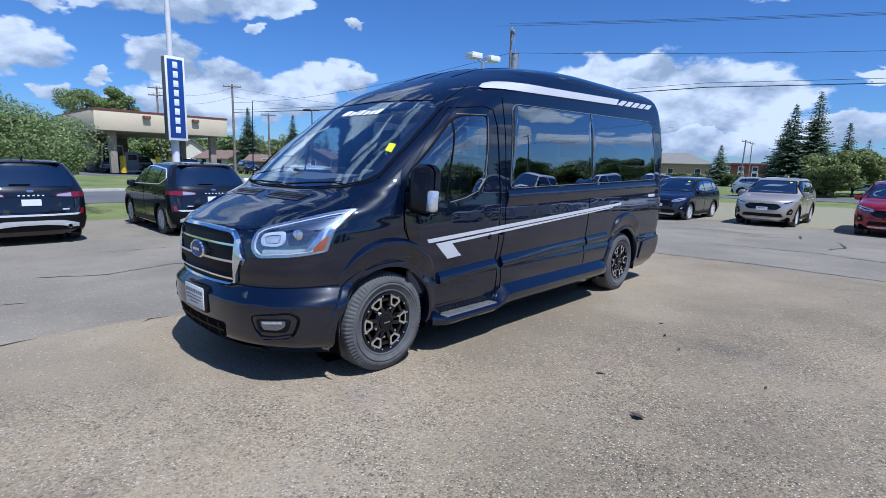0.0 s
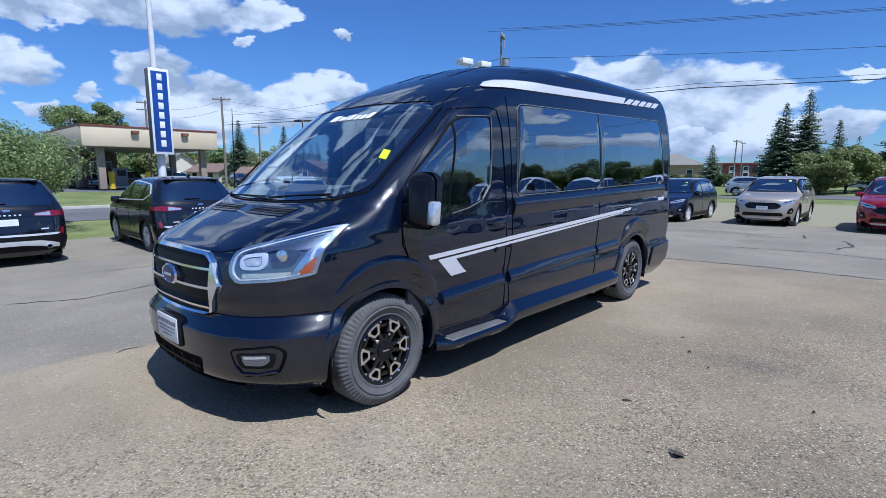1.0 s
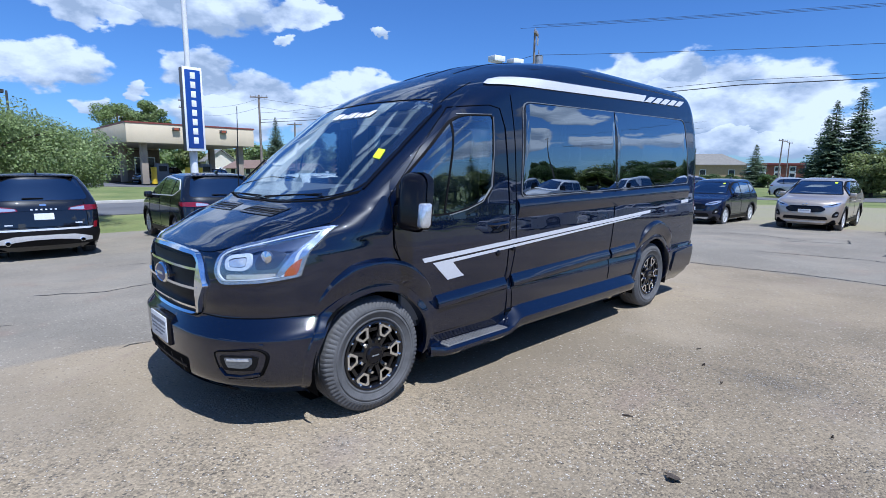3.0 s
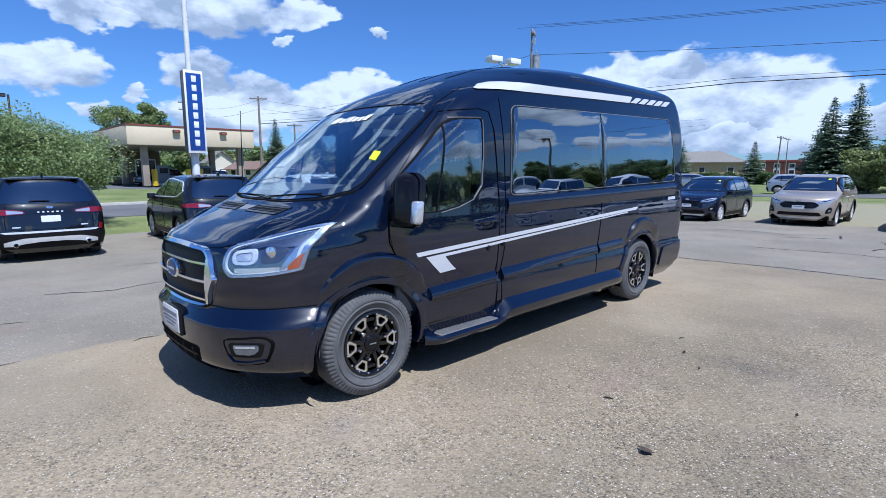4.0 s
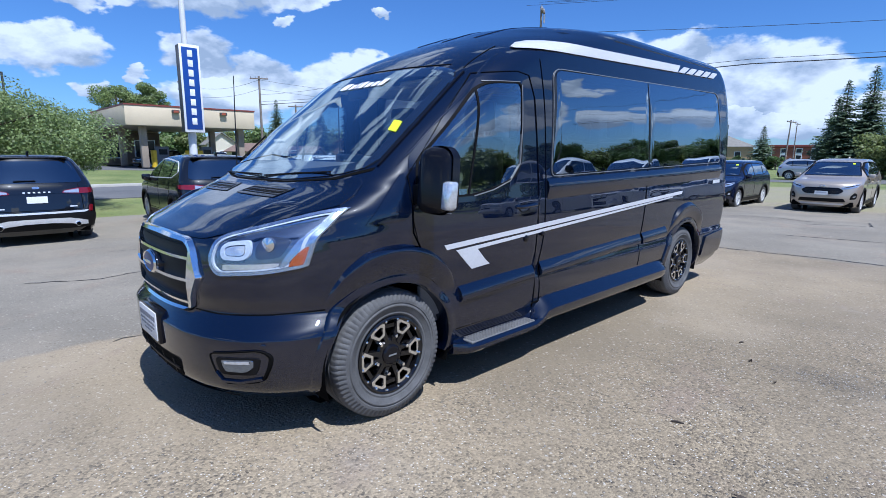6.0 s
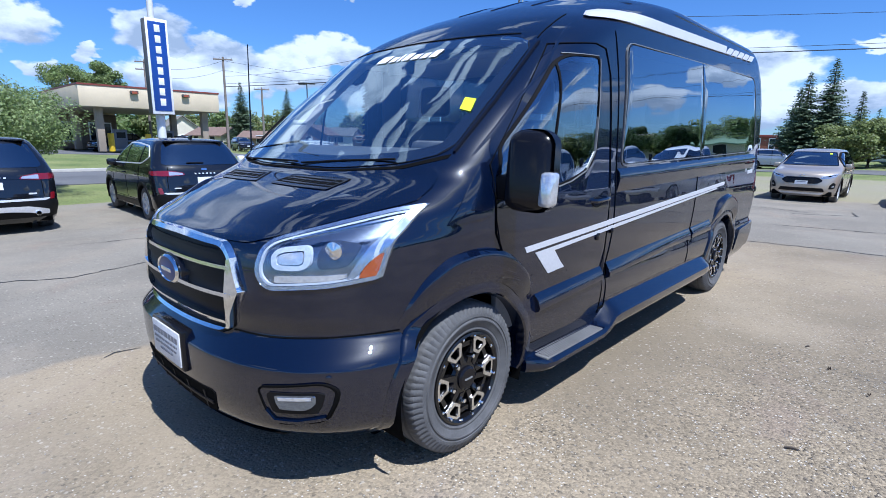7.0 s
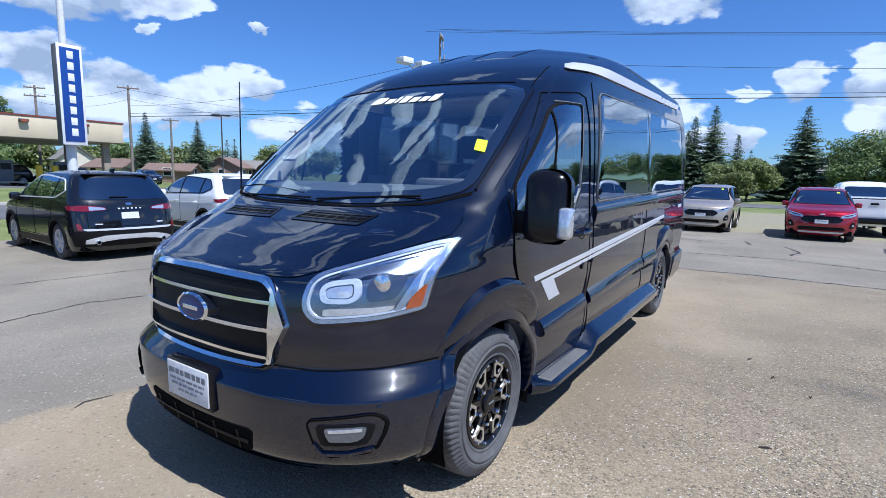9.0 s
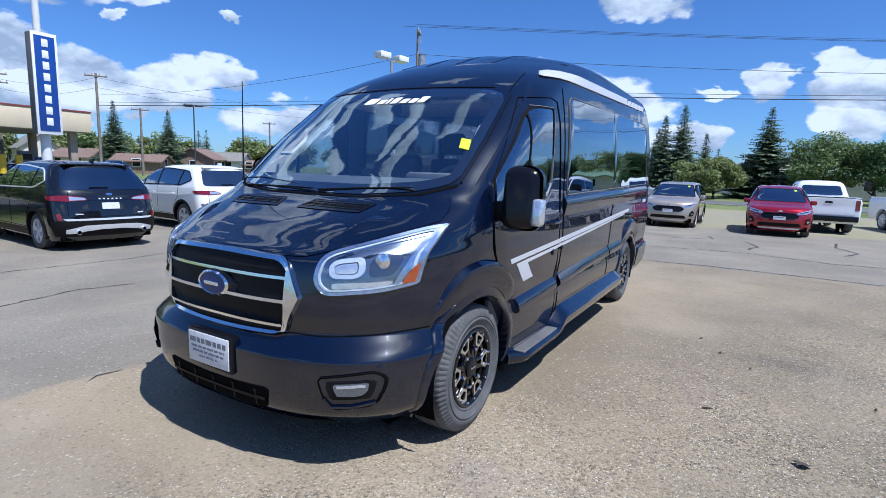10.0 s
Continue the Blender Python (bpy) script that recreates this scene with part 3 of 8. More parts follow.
def asphalt():
    m = bpy.data.materials.new("worn_asphalt")
    m.use_nodes = True
    t = m.node_tree
    b = t.nodes["Principled BSDF"]
    pos = t.nodes.new("ShaderNodeNewGeometry").outputs["Position"]

    def noise_at(scale, detail=4.0, rough=0.55, dist=0.0):
        n = t.nodes.new("ShaderNodeTexNoise")
        n.inputs["Scale"].default_value, n.inputs["Detail"].default_value = scale, detail
        n.inputs["Roughness"].default_value, n.inputs["Distortion"].default_value = rough, dist
        t.links.new(pos, n.inputs["Vector"])
        return n.outputs["Fac"]

    def calc(op, a, c=None, clamp=False):
        n = t.nodes.new("ShaderNodeMath")
        n.operation, n.use_clamp = op, clamp
        for i, v in enumerate((a, c)):
            if isinstance(v, (int, float)):
                n.inputs[i].default_value = v
            elif v is not None:
                t.links.new(v, n.inputs[i])
        return n.outputs[0]

    def span(v, a, c, lo=0.0, hi=1.0):
        n = t.nodes.new("ShaderNodeMapRange")
        n.interpolation_type = "SMOOTHSTEP"
        for key, x in (("From Min", a), ("From Max", c), ("To Min", lo), ("To Max", hi)):
            n.inputs[key].default_value = x
        t.links.new(v, n.inputs["Value"])
        return n.outputs[0]

    def blend(f, a, c, mode="MIX"):
        n = t.nodes.new("ShaderNodeMix")
        n.data_type, n.blend_type = "RGBA", mode
        for key, x in (("A", a), ("B", c)):
            if isinstance(x, tuple):
                n.inputs[key].default_value = (*x, 1)
            else:
                t.links.new(x, n.inputs[key])
        if isinstance(f, (int, float)):
            n.inputs["Factor"].default_value = f
        else:
            t.links.new(f, n.inputs["Factor"])
        return n.outputs["Result"]

    s = t.nodes.new("ShaderNodeSeparateXYZ")
    t.links.new(pos, s.inputs[0])
    wob = calc("MULTIPLY", calc("SUBTRACT", noise_at(0.8, 5), 0.5), 0.9)
    # the browner, newer mat on which the van stands ends in a seam on two sides
    mat_x = span(calc("ADD", s.outputs["X"], calc("MULTIPLY", wob, 0.5)), -5.36, -5.26)
    mat_y = span(calc("ADD", s.outputs["Y"], wob), 9.7, 9.2)
    brown = calc("MULTIPLY", mat_x, mat_y)
    tone = blend(span(noise_at(0.35, 6), 0.35, 0.68), (0.186, 0.152, 0.106), (0.304, 0.246, 0.168))
    grey = blend(span(noise_at(0.5, 6), 0.35, 0.68), (0.186, 0.166, 0.134), (0.234, 0.210, 0.170))
    base = blend(brown, grey, tone)
    # reddish rub marks and dusty pale patches
    base = blend(calc("MULTIPLY", span(noise_at(0.9, 7, 0.6, 0.6), 0.56, 0.70), 0.6), base, (0.215, 0.165, 0.130))
    base = blend(calc("MULTIPLY", span(noise_at(1.7, 7, 0.65, 0.4), 0.60, 0.78), 0.42), base, (0.30, 0.28, 0.25))
    base = blend(calc("MULTIPLY", span(noise_at(2.7, 8, 0.7, 0.8), 0.63, 0.80), 0.5), base, (0.085, 0.078, 0.070))
    # larger stones and pits, far apart
    coarse = t.nodes.new("ShaderNodeTexVoronoi")
    coarse.inputs["Scale"].default_value = 36.0
    t.links.new(pos, coarse.inputs["Vector"])
    sepc = t.nodes.new("ShaderNodeSeparateColor")
    t.links.new(coarse.outputs["Color"], sepc.inputs[0])
    near_mid = span(coarse.outputs["Distance"], 0.42, 0.20)
    base = blend(calc("MULTIPLY", calc("MULTIPLY", span(sepc.outputs[0], 0.84, 0.92), near_mid), 0.65), base, (0.43, 0.39, 0.33))
    base = blend(calc("MULTIPLY", calc("MULTIPLY", span(sepc.outputs[1], 0.80, 0.90), near_mid), 0.60), base, (0.085, 0.072, 0.058))
    # stones in the binder
    vor = t.nodes.new("ShaderNodeTexVoronoi")
    vor.inputs["Scale"].default_value = 84.0
    t.links.new(pos, vor.inputs["Vector"])
    seph = t.nodes.new("ShaderNodeSeparateColor")
    t.links.new(vor.outputs["Color"], seph.inputs[0])
    # where traffic dust lies the stones hardly show, elsewhere the binder has worn off them
    worn = calc("ADD", span(noise_at(1.1, 6, 0.6, 0.5), 0.38, 0.64, 0.50, 0.92), calc("MULTIPLY", span(noise_at(6.0, 5, 0.6), 0.45, 0.7), 0.25))
    # a dusty swept strip lies beside the van, coarse worn stones beyond it
    strip = span(calc("ADD", calc("SUBTRACT", s.outputs["X"], calc("MULTIPLY", s.outputs["Y"], 0.477)), calc("MULTIPLY", wob, 1.6)), -4.75, -3.9, 0.30, 1.0)
    worn = calc("MULTIPLY", worn, strip)
    # dark bare binder shows in one drift
    drift = t.nodes.new("ShaderNodeVectorMath")
    drift.operation = "DISTANCE"
    squeezed = t.nodes.new("ShaderNodeVectorMath")
    squeezed.operation = "MULTIPLY"
    squeezed.inputs[1].default_value = (1.0, 1.7, 0.0)
    t.links.new(pos, squeezed.inputs[0])
    t.links.new(squeezed.outputs[0], drift.inputs[0])
    drift.inputs[1].default_value = (-1.28, 4.63 * 1.7, 0.0)
    base = blend(calc("MULTIPLY", span(calc("ADD", drift.outputs["Value"], calc("MULTIPLY", calc("SUBTRACT", noise_at(9.0, 6, 0.7), 0.5), 0.9)), 0.50, 0.05), 0.55), base, (0.10, 0.085, 0.066))
    base = blend(worn, base, blend(1.0, base, blend(seph.outputs[0], (0.58, 0.58, 0.59), (1.34, 1.33, 1.31)), "MULTIPLY"))
    base = blend(calc("MULTIPLY", span(noise_at(0.45, 6, 0.6, 0.3), 0.48, 0.66), 0.30), base, (0.335, 0.282, 0.212))
    light = calc("MULTIPLY", span(seph.outputs[1], 0.86, 0.92), span(vor.outputs["Distance"], 0.46, 0.26))
    base = blend(calc("MULTIPLY", calc("MULTIPLY", light, worn), 0.95), base, (0.60, 0.57, 0.52))
    darkp = calc("MULTIPLY", calc("MULTIPLY", span(seph.outputs[2], 0.90, 0.96), worn), 0.7)
    base = blend(darkp, base, (0.06, 0.055, 0.05))
    t.links.new(base, b.inputs["Base Color"])
    b.inputs["Roughness"].default_value = 0.86
    b.inputs["Specular IOR Level"].default_value = 0.3
    hgt = calc("ADD", calc("ADD", calc("MULTIPLY", vor.outputs["Distance"], -0.6), calc("MULTIPLY", near_mid, 0.4)), calc("MULTIPLY", noise_at(30, 4), 0.5))
    bp = t.nodes.new("ShaderNodeBump")
    bp.inputs["Distance"].default_value = 0.010
    t.links.new(worn, bp.inputs["Strength"])
    t.links.new(hgt, bp.inputs["Height"])
    t.links.new(bp.outputs[0], b.inputs["Normal"])
    return m


ASPHALT = asphalt()
ROAD = surface("grey_road_asphalt", (0.115, 0.115, 0.118), rough=0.85, var=0.2, scale=0.4, bump=0.004, grain=60, fine=0.12)
CONCRETE = surface("pale_kerb_concrete", (0.42, 0.40, 0.36), rough=0.85, var=0.15, scale=2.0, bump=0.002)
TAR = surface("tar_filled_crack", (0.035, 0.034, 0.033), rough=0.8, var=0.2)


terrain("ground", -1500, -1500, 1500, 1500, -0.05, GRASS, "rough green grass with worn soil patches", 0)
terrain("pavement", -17.3, -40, 40, 21.9, 0.0, ASPHALT, "worn brownish asphalt car lot with cracks")
terrain("road", -32.4, -220, -24.3, 260, -0.02, ROAD, "grey asphalt street beyond the grass strip")
terrain("road_2", -400, 46.5, -32.4, 53.0, -0.022, ROAD, "grey asphalt side street", 0.05)
terrain("road_3", -24.3, 46.5, 160, 53.0, -0.022, ROAD, "grey asphalt side street", 0.05)
GRAVEL = surface("sandy_gravel_and_weeds", (0.285, 0.25, 0.195), rough=0.95, var=0.12, scale=0.35, bump=0.01, grain=45, fine=0.2, second=(0.245, 0.235, 0.130))
terrain("gravel", -13.5, 21.9, 40, 38.0, -0.02, GRAVEL, "sandy gravel verge with weeds")
k = part("kerb", boxes((-32.75, -220, -0.50, -32.4, 46, -0.24), bevel=0.02), CONCRETE)
tagged(k, "long pale concrete kerb along the street", "kerb", kind="structure")


def crack(pts, width, seed, name="crack"):
    """A ragged crack or seam in the asphalt."""
    rnd = random.Random(seed)
    dense = []
    for a, b in zip(pts, pts[1:]):
        a, b = Vector(a), Vector(b)
        n = max(2, int((b - a).length / 0.09))
        dense += [a.lerp(b, j / n) + Vector((rnd.uniform(-1, 1), rnd.uniform(-1, 1))) * 0.03 for j in range(n)]
    dense.append(Vector(pts[-1]))
    V, F = [], []
    for i, p in enumerate(dense):
        t = (dense[min(i + 1, len(dense) - 1)] - dense[max(i - 1, 0)]).normalized()
        w = width * rnd.uniform(0.25, 1.0) * (0.3 if i in (0, len(dense) - 1) else 1)
        for s in (-1, 1):
            qx, qy = p.x - s * t.y * w / 2, p.y + s * t.x * w / 2
            V.append((qx, qy, gz(qx, qy) + 0.004))
        if i:
            k = 2 * i
            F.append((k - 2, k - 1, k + 1, k))
    ob = raw(name, V, F, TAR, bpy.data.objects["pavement"], smooth=False)
    return ob


CRACKS = [([(-5.30, -1.5), (-5.29, -0.2), (-5.32, 0.15)], 0.012), ([(-5.29, 0.30), (-5.31, 0.62)], 0.035), ([(-5.27, 1.35), (-5.26, 1.60)], 0.022), ([(-8.6, 1.1), (-8.2, 1.8), (-8.5, 2.7), (-8.3, 3.3)], 0.035), ([(-7.0, 0.55), (-6.9, 0.80)], 0.035),
          ([(-3.9, 9.3), (-2.0, 9.6), (0.0, 9.5), (3.0, 9.9)], 0.05), ([(-3.6, 12.3), (-1.8, 12.8), (-0.2, 12.2), (2.0, 12.8)], 0.06), ([(-1.7, 13.8), (-1.5, 15.0), (-1.8, 16.4)], 0.08), ([(-3.8, 15.5), (-2.6, 16.4), (-2.8, 17.6)], 0.07),
          ([(0.2, 14.4), (0.6, 15.6), (0.3, 17.0), (0.5, 18.8)], 0.08), ([(-6.5, 16.3), (-4.6, 16.8), (-3.4, 16.2)], 0.06), ([(1.5, 16.5), (3.0, 16.9), (5.0, 16.6)], 0.07), ([(-10.8, 2.3), (-10.6, 4.4), (-11.0, 6.5)], 0.03)]
for i, (pts, w) in enumerate(CRACKS):
    crack(pts, w, i)

# litter on the asphalt: a dead leaf, twigs and loose stones
LEAF_DRY = surface("dry_leaf", (0.055, 0.042, 0.032), rough=0.8, var=0.3, scale=40)
STONE = surface("loose_stone", (0.30, 0.28, 0.25), rough=0.9, var=0.25, scale=30)


def dead_leaf(x, y, size, turn, seed):
    rnd = random.Random(seed)
    V, n = [(0, 0, 0.012)], 11
    for k in range(n):
        a = k * math.tau / n
        r = size * rnd.uniform(0.45, 1.0)
        V.append((r * math.cos(a), 0.7 * r * math.sin(a), rnd.uniform(0.004, 0.03)))
    F = [(0, 1 + k, 1 + (k + 1) % n) for k in range(n)]
    ob = raw("dead_leaf", V, F, LEAF_DRY, smooth=False)
    ob.matrix_world = rest(x, y, turn)
    tagged(ob, "curled dark dead leaf lying on asphalt", "leaf", "litter on the asphalt")
    mod = ob.modifiers.new("thick", "SOLIDIFY")
    mod.thickness = 0.003
    return ob


for k, (x, y, r) in enumerate(((-1.31, 2.89, 0.052), (-1.78, 4.58, 0.016), (-1.56, 4.30, 0.011), (-0.86, 3.95, 0.011))):
    dead_leaf(x, y, r, k * 53, k)
for k, (x, y, d, l) in enumerate(((-1.78, 3.35, 20, 0.032), (-1.95, 4.95, 60, 0.022))):
    bm = bmesh.new()
    tube(bm, [(-l, 0, 0.006), (0, l * 0.15, 0.008), (l, 0, 0.006)], [0.005, 0.006, 0.003], 5)
    tw = part("twig", bm, LEAF_DRY)
    tw.matrix_world = rest(x, y, d)
    tagged(tw, "short dark twig lying on the asphalt", "twig", "litter on the asphalt")


def scattered_stones():
    rng = np.random.default_rng(5)
    V, F = [], []
    base = np.array([(1, 0, 0), (-1, 0, 0), (0, 1, 0), (0, -1, 0), (0, 0, 1), (0, 0, -0.6)])
    tri = [(0, 2, 4), (2, 1, 4), (1, 3, 4), (3, 0, 4), (2, 0, 5), (1, 2, 5), (3, 1, 5), (0, 3, 5)]
    for k in range(1500):
        x, y = rng.uniform(-5.5, 3.5), rng.uniform(-0.8, 12.0)
        if k % 6 == 0:
            x, y = -1.30 + rng.normal() * 0.22, 4.62 + rng.normal() * 0.13
        if -5.0 < x < -2.75 and 1.2 < y < 7.3:
            continue
        r = rng.uniform(0.002, 0.0065) * (1.6 if rng.uniform() < 0.06 else 1)
        v = base * r * rng.uniform(0.6, 1.3, (6, 3)) + np.array([x, y, gz(x, y) + r * 0.5])
        o = len(V)
        V += v.tolist()
        F += [(o + a, o + b, o + c) for a, b, c in tri]
    ob = raw("loose_stones", V, F, STONE, smooth=False)
    tagged(ob, "small loose pale stones scattered over asphalt", "stones", kind="stuff")


scattered_stones()

# wheels
def tyre_mesh(radius, width, rim, lugs=74):
    """Tyre with a ribbed tread, axis along x, outer face towards +x."""
    bm = bmesh.new()
    h = width / 2
    prof = [(rim, h * 0.80), (rim + 0.012, h * 0.93), (rim + 0.020, h * 0.97), (rim + 0.024, h * 0.955), (rim + 0.030, h * 0.955), (rim + 0.034, h * 0.985), (rim + (radius - rim) * 0.40, h * 1.03), (rim + (radius - rim) * 0.43, h * 1.07), (rim + (radius - rim) * 0.47, h * 1.07), (rim + (radius - rim) * 0.50, h * 1.025), (rim + (radius - rim) * 0.54, h * 1.025), (rim + (radius - rim) * 0.56, h * 1.05), (rim + (radius - rim) * 0.66, h * 1.045), (radius - 0.035, h * 0.98),
            (radius - 0.012, h * 0.90), (radius - 0.003, h * 0.78), (radius, h * 0.50), (radius - 0.010, h * 0.46), (radius - 0.010, h * 0.38), (radius + 0.001, h * 0.34), (radius + 0.001, h * 0.06), (radius - 0.010, h * 0.03), (radius - 0.010, 0)]
    full = prof + [(r, -x) for r, x in prof[-2::-1]]
    n = lugs * 4
    rows = []
    for r, x in full:
        edge = abs(x) > h * 0.60 and r > radius - 0.036
        row = []
        for k in range(n):
            low = k % 4 == 3
            a = (k + (0.30 if k % 4 == 0 else -0.30 if k % 4 == 2 else 0) + 0.8 * (1 if x > 0 else -1)) * math.tau / n
            q = r - (0.0045 if edge and low else 0.0)
            row.append(bm.verts.new((x - (0.004 * (1 if x > 0 else -1) if edge and low else 0), q * math.cos(a), q * math.sin(a))))
        rows.append(row)
    for c, d in zip(rows, rows[1:]):
        for k in range(n):
            bm.faces.new((c[k], c[(k + 1) % n], d[(k + 1) % n], d[k]))
    return bm


def plain_tyre(radius, width, rim, n=44):
    bm = bmesh.new()
    h = width / 2
    prof = [(rim, h * 0.8), (rim + 0.01, h * 0.95), ((radius + rim) / 2, h * 1.03), (radius - 0.02, h * 0.93), (radius, h * 0.7), (radius, h * 0.3), (radius - 0.008, h * 0.27), (radius - 0.008, h * 0.2), (radius, h * 0.17), (radius, 0)]
    lathe(bm, prof + [(r, -x) for r, x in prof[-2::-1]], n=n)
    return bm


def wedge(bm, pts, x0, x1, m):
    """A plate with an outline in (y, z), from x0 to x1, moved by m."""
    a = [bm.verts.new(m @ Vector((x0, y, z))) for y, z in pts]
    b = [bm.verts.new(m @ Vector((x1, y, z))) for y, z in pts]
    k = len(pts)
    bm.faces.new(a[::-1])
    bm.faces.new(b)
    for i in range(k):
        bm.faces.new((a[i], a[(i + 1) % k], b[(i + 1) % k], b[i]))


def van_wheel(van, w, u, flip):
    """Black alloy with milled windows, bolts and a ribbed tyre."""
    R, WID, RIM = 0.356, 0.235, 0.212
    wheel = new("wheel")
    wheel.parent = van
    wheel.matrix_basis = pose(w, u, R, 0, 0, 180 if flip else 0)
    part("tyre", tyre_mesh(R, WID, RIM), TYRE, wheel, "dusty black ribbed tyre")
    bm = bmesh.new()
    lathe(bm, [(RIM + 0.004, 0.108), (RIM + 0.006, 0.098), (RIM - 0.006, 0.090), (RIM - 0.016, 0.02), (RIM - 0.02, -0.09), (0.05, -0.09)], n=56)
    part("barrel", bm, RIM_BLACK, wheel)
    bm = bmesh.new()
    lathe(bm, [(RIM + 0.006, 0.112), (RIM - 0.004, 0.116), (RIM - 0.016, 0.106), (RIM - 0.018, 0.075), (RIM + 0.004, 0.085)], n=56, closed=True)
    lathe(bm, [(0.088, 0.03), (0.088, 0.080), (0.078, 0.092), (0.060, 0.096), (0.0001, 0.096)], n=40)
    for k in range(6):
        m = Matrix.Rotation(k * math.tau / 6, 4, "X")
        # a fork of two arms and a cross tie
        for s in (-1, 1):
            wedge(bm, [(s * 0.006, 0.07), (s * 0.034, 0.07), (s * 0.062, 0.145), (s * 0.066, 0.204), (s * 0.038, 0.207), (s * 0.036, 0.150)], 0.035, 0.096, m)
        wedge(bm, [(-0.045, 0.150), (0.045, 0.150), (0.045, 0.172), (-0.045, 0.172)], 0.035, 0.090, m)
    part("spokes", bm, RIM_BLACK, wheel, "gloss black forked spokes")
    for k in range(6):
        m = Matrix.Rotation((k + 0.5) * math.tau / 6, 4, "X")
        bm = bmesh.new()
        # milled edge of each window
        pts = [(-0.022, 0.122), (0.022, 0.122), (0.054, 0.176), (0.040, 0.193), (-0.040, 0.193), (-0.054, 0.176)]
        inn = [(y * 0.60, 0.160 + (z - 0.160) * 0.62) for y, z in pts]
        a = [[bm.verts.new(m @ Vector((x, y, z))) for y, z in q] for x, q in ((0.097, pts), (0.103, pts), (0.103, inn), (0.097, inn))]
        kk = len(pts)
        for p, q in zip(a, a[1:] + a[:1]):
            for i in range(kk):
                bm.faces.new((p[i], p[(i + 1) % kk], q[(i + 1) % kk], q[i]))
        part("window_edge", bm, MILLED, wheel, "milled bright spoke window edge")
    for k in range(6):
        a = (k + 0.25) * math.tau / 6
        bm = bmesh.new()
        lathe(bm, [(0.013, 0.08), (0.013, 0.108), (0.009, 0.118), (0.0001, 0.120)], n=8, m=Matrix.Translation((0, 0.105 * math.cos(a), 0.105 * math.sin(a))))
        part("wheel_nut", bm, CHROME, wheel)
    for k in range(16):
        a = (k + 0.5) * math.tau / 16
        bm = bmesh.new()
        lathe(bm, [(0.0075, 0.100), (0.0075, 0.113), (0.0001, 0.117)], n=6, m=Matrix.Translation((0, 0.198 * math.cos(a), 0.198 * math.sin(a))))
        part("rim_bolt", bm, MILLED, wheel)
    bm = bmesh.new()
    lathe(bm, [(0.058, 0.09), (0.056, 0.104), (0.046, 0.112), (0.0001, 0.114)], n=32)
    cap = part("centre_cap", bm, SATIN, wheel)
    part("cap_mark", boxes((0.113, -0.026, -0.004, 0.116, 0.026, 0.004)), GLINT_AND_MARK_GREY, cap, "small silver bar on the cap")
    return wheel


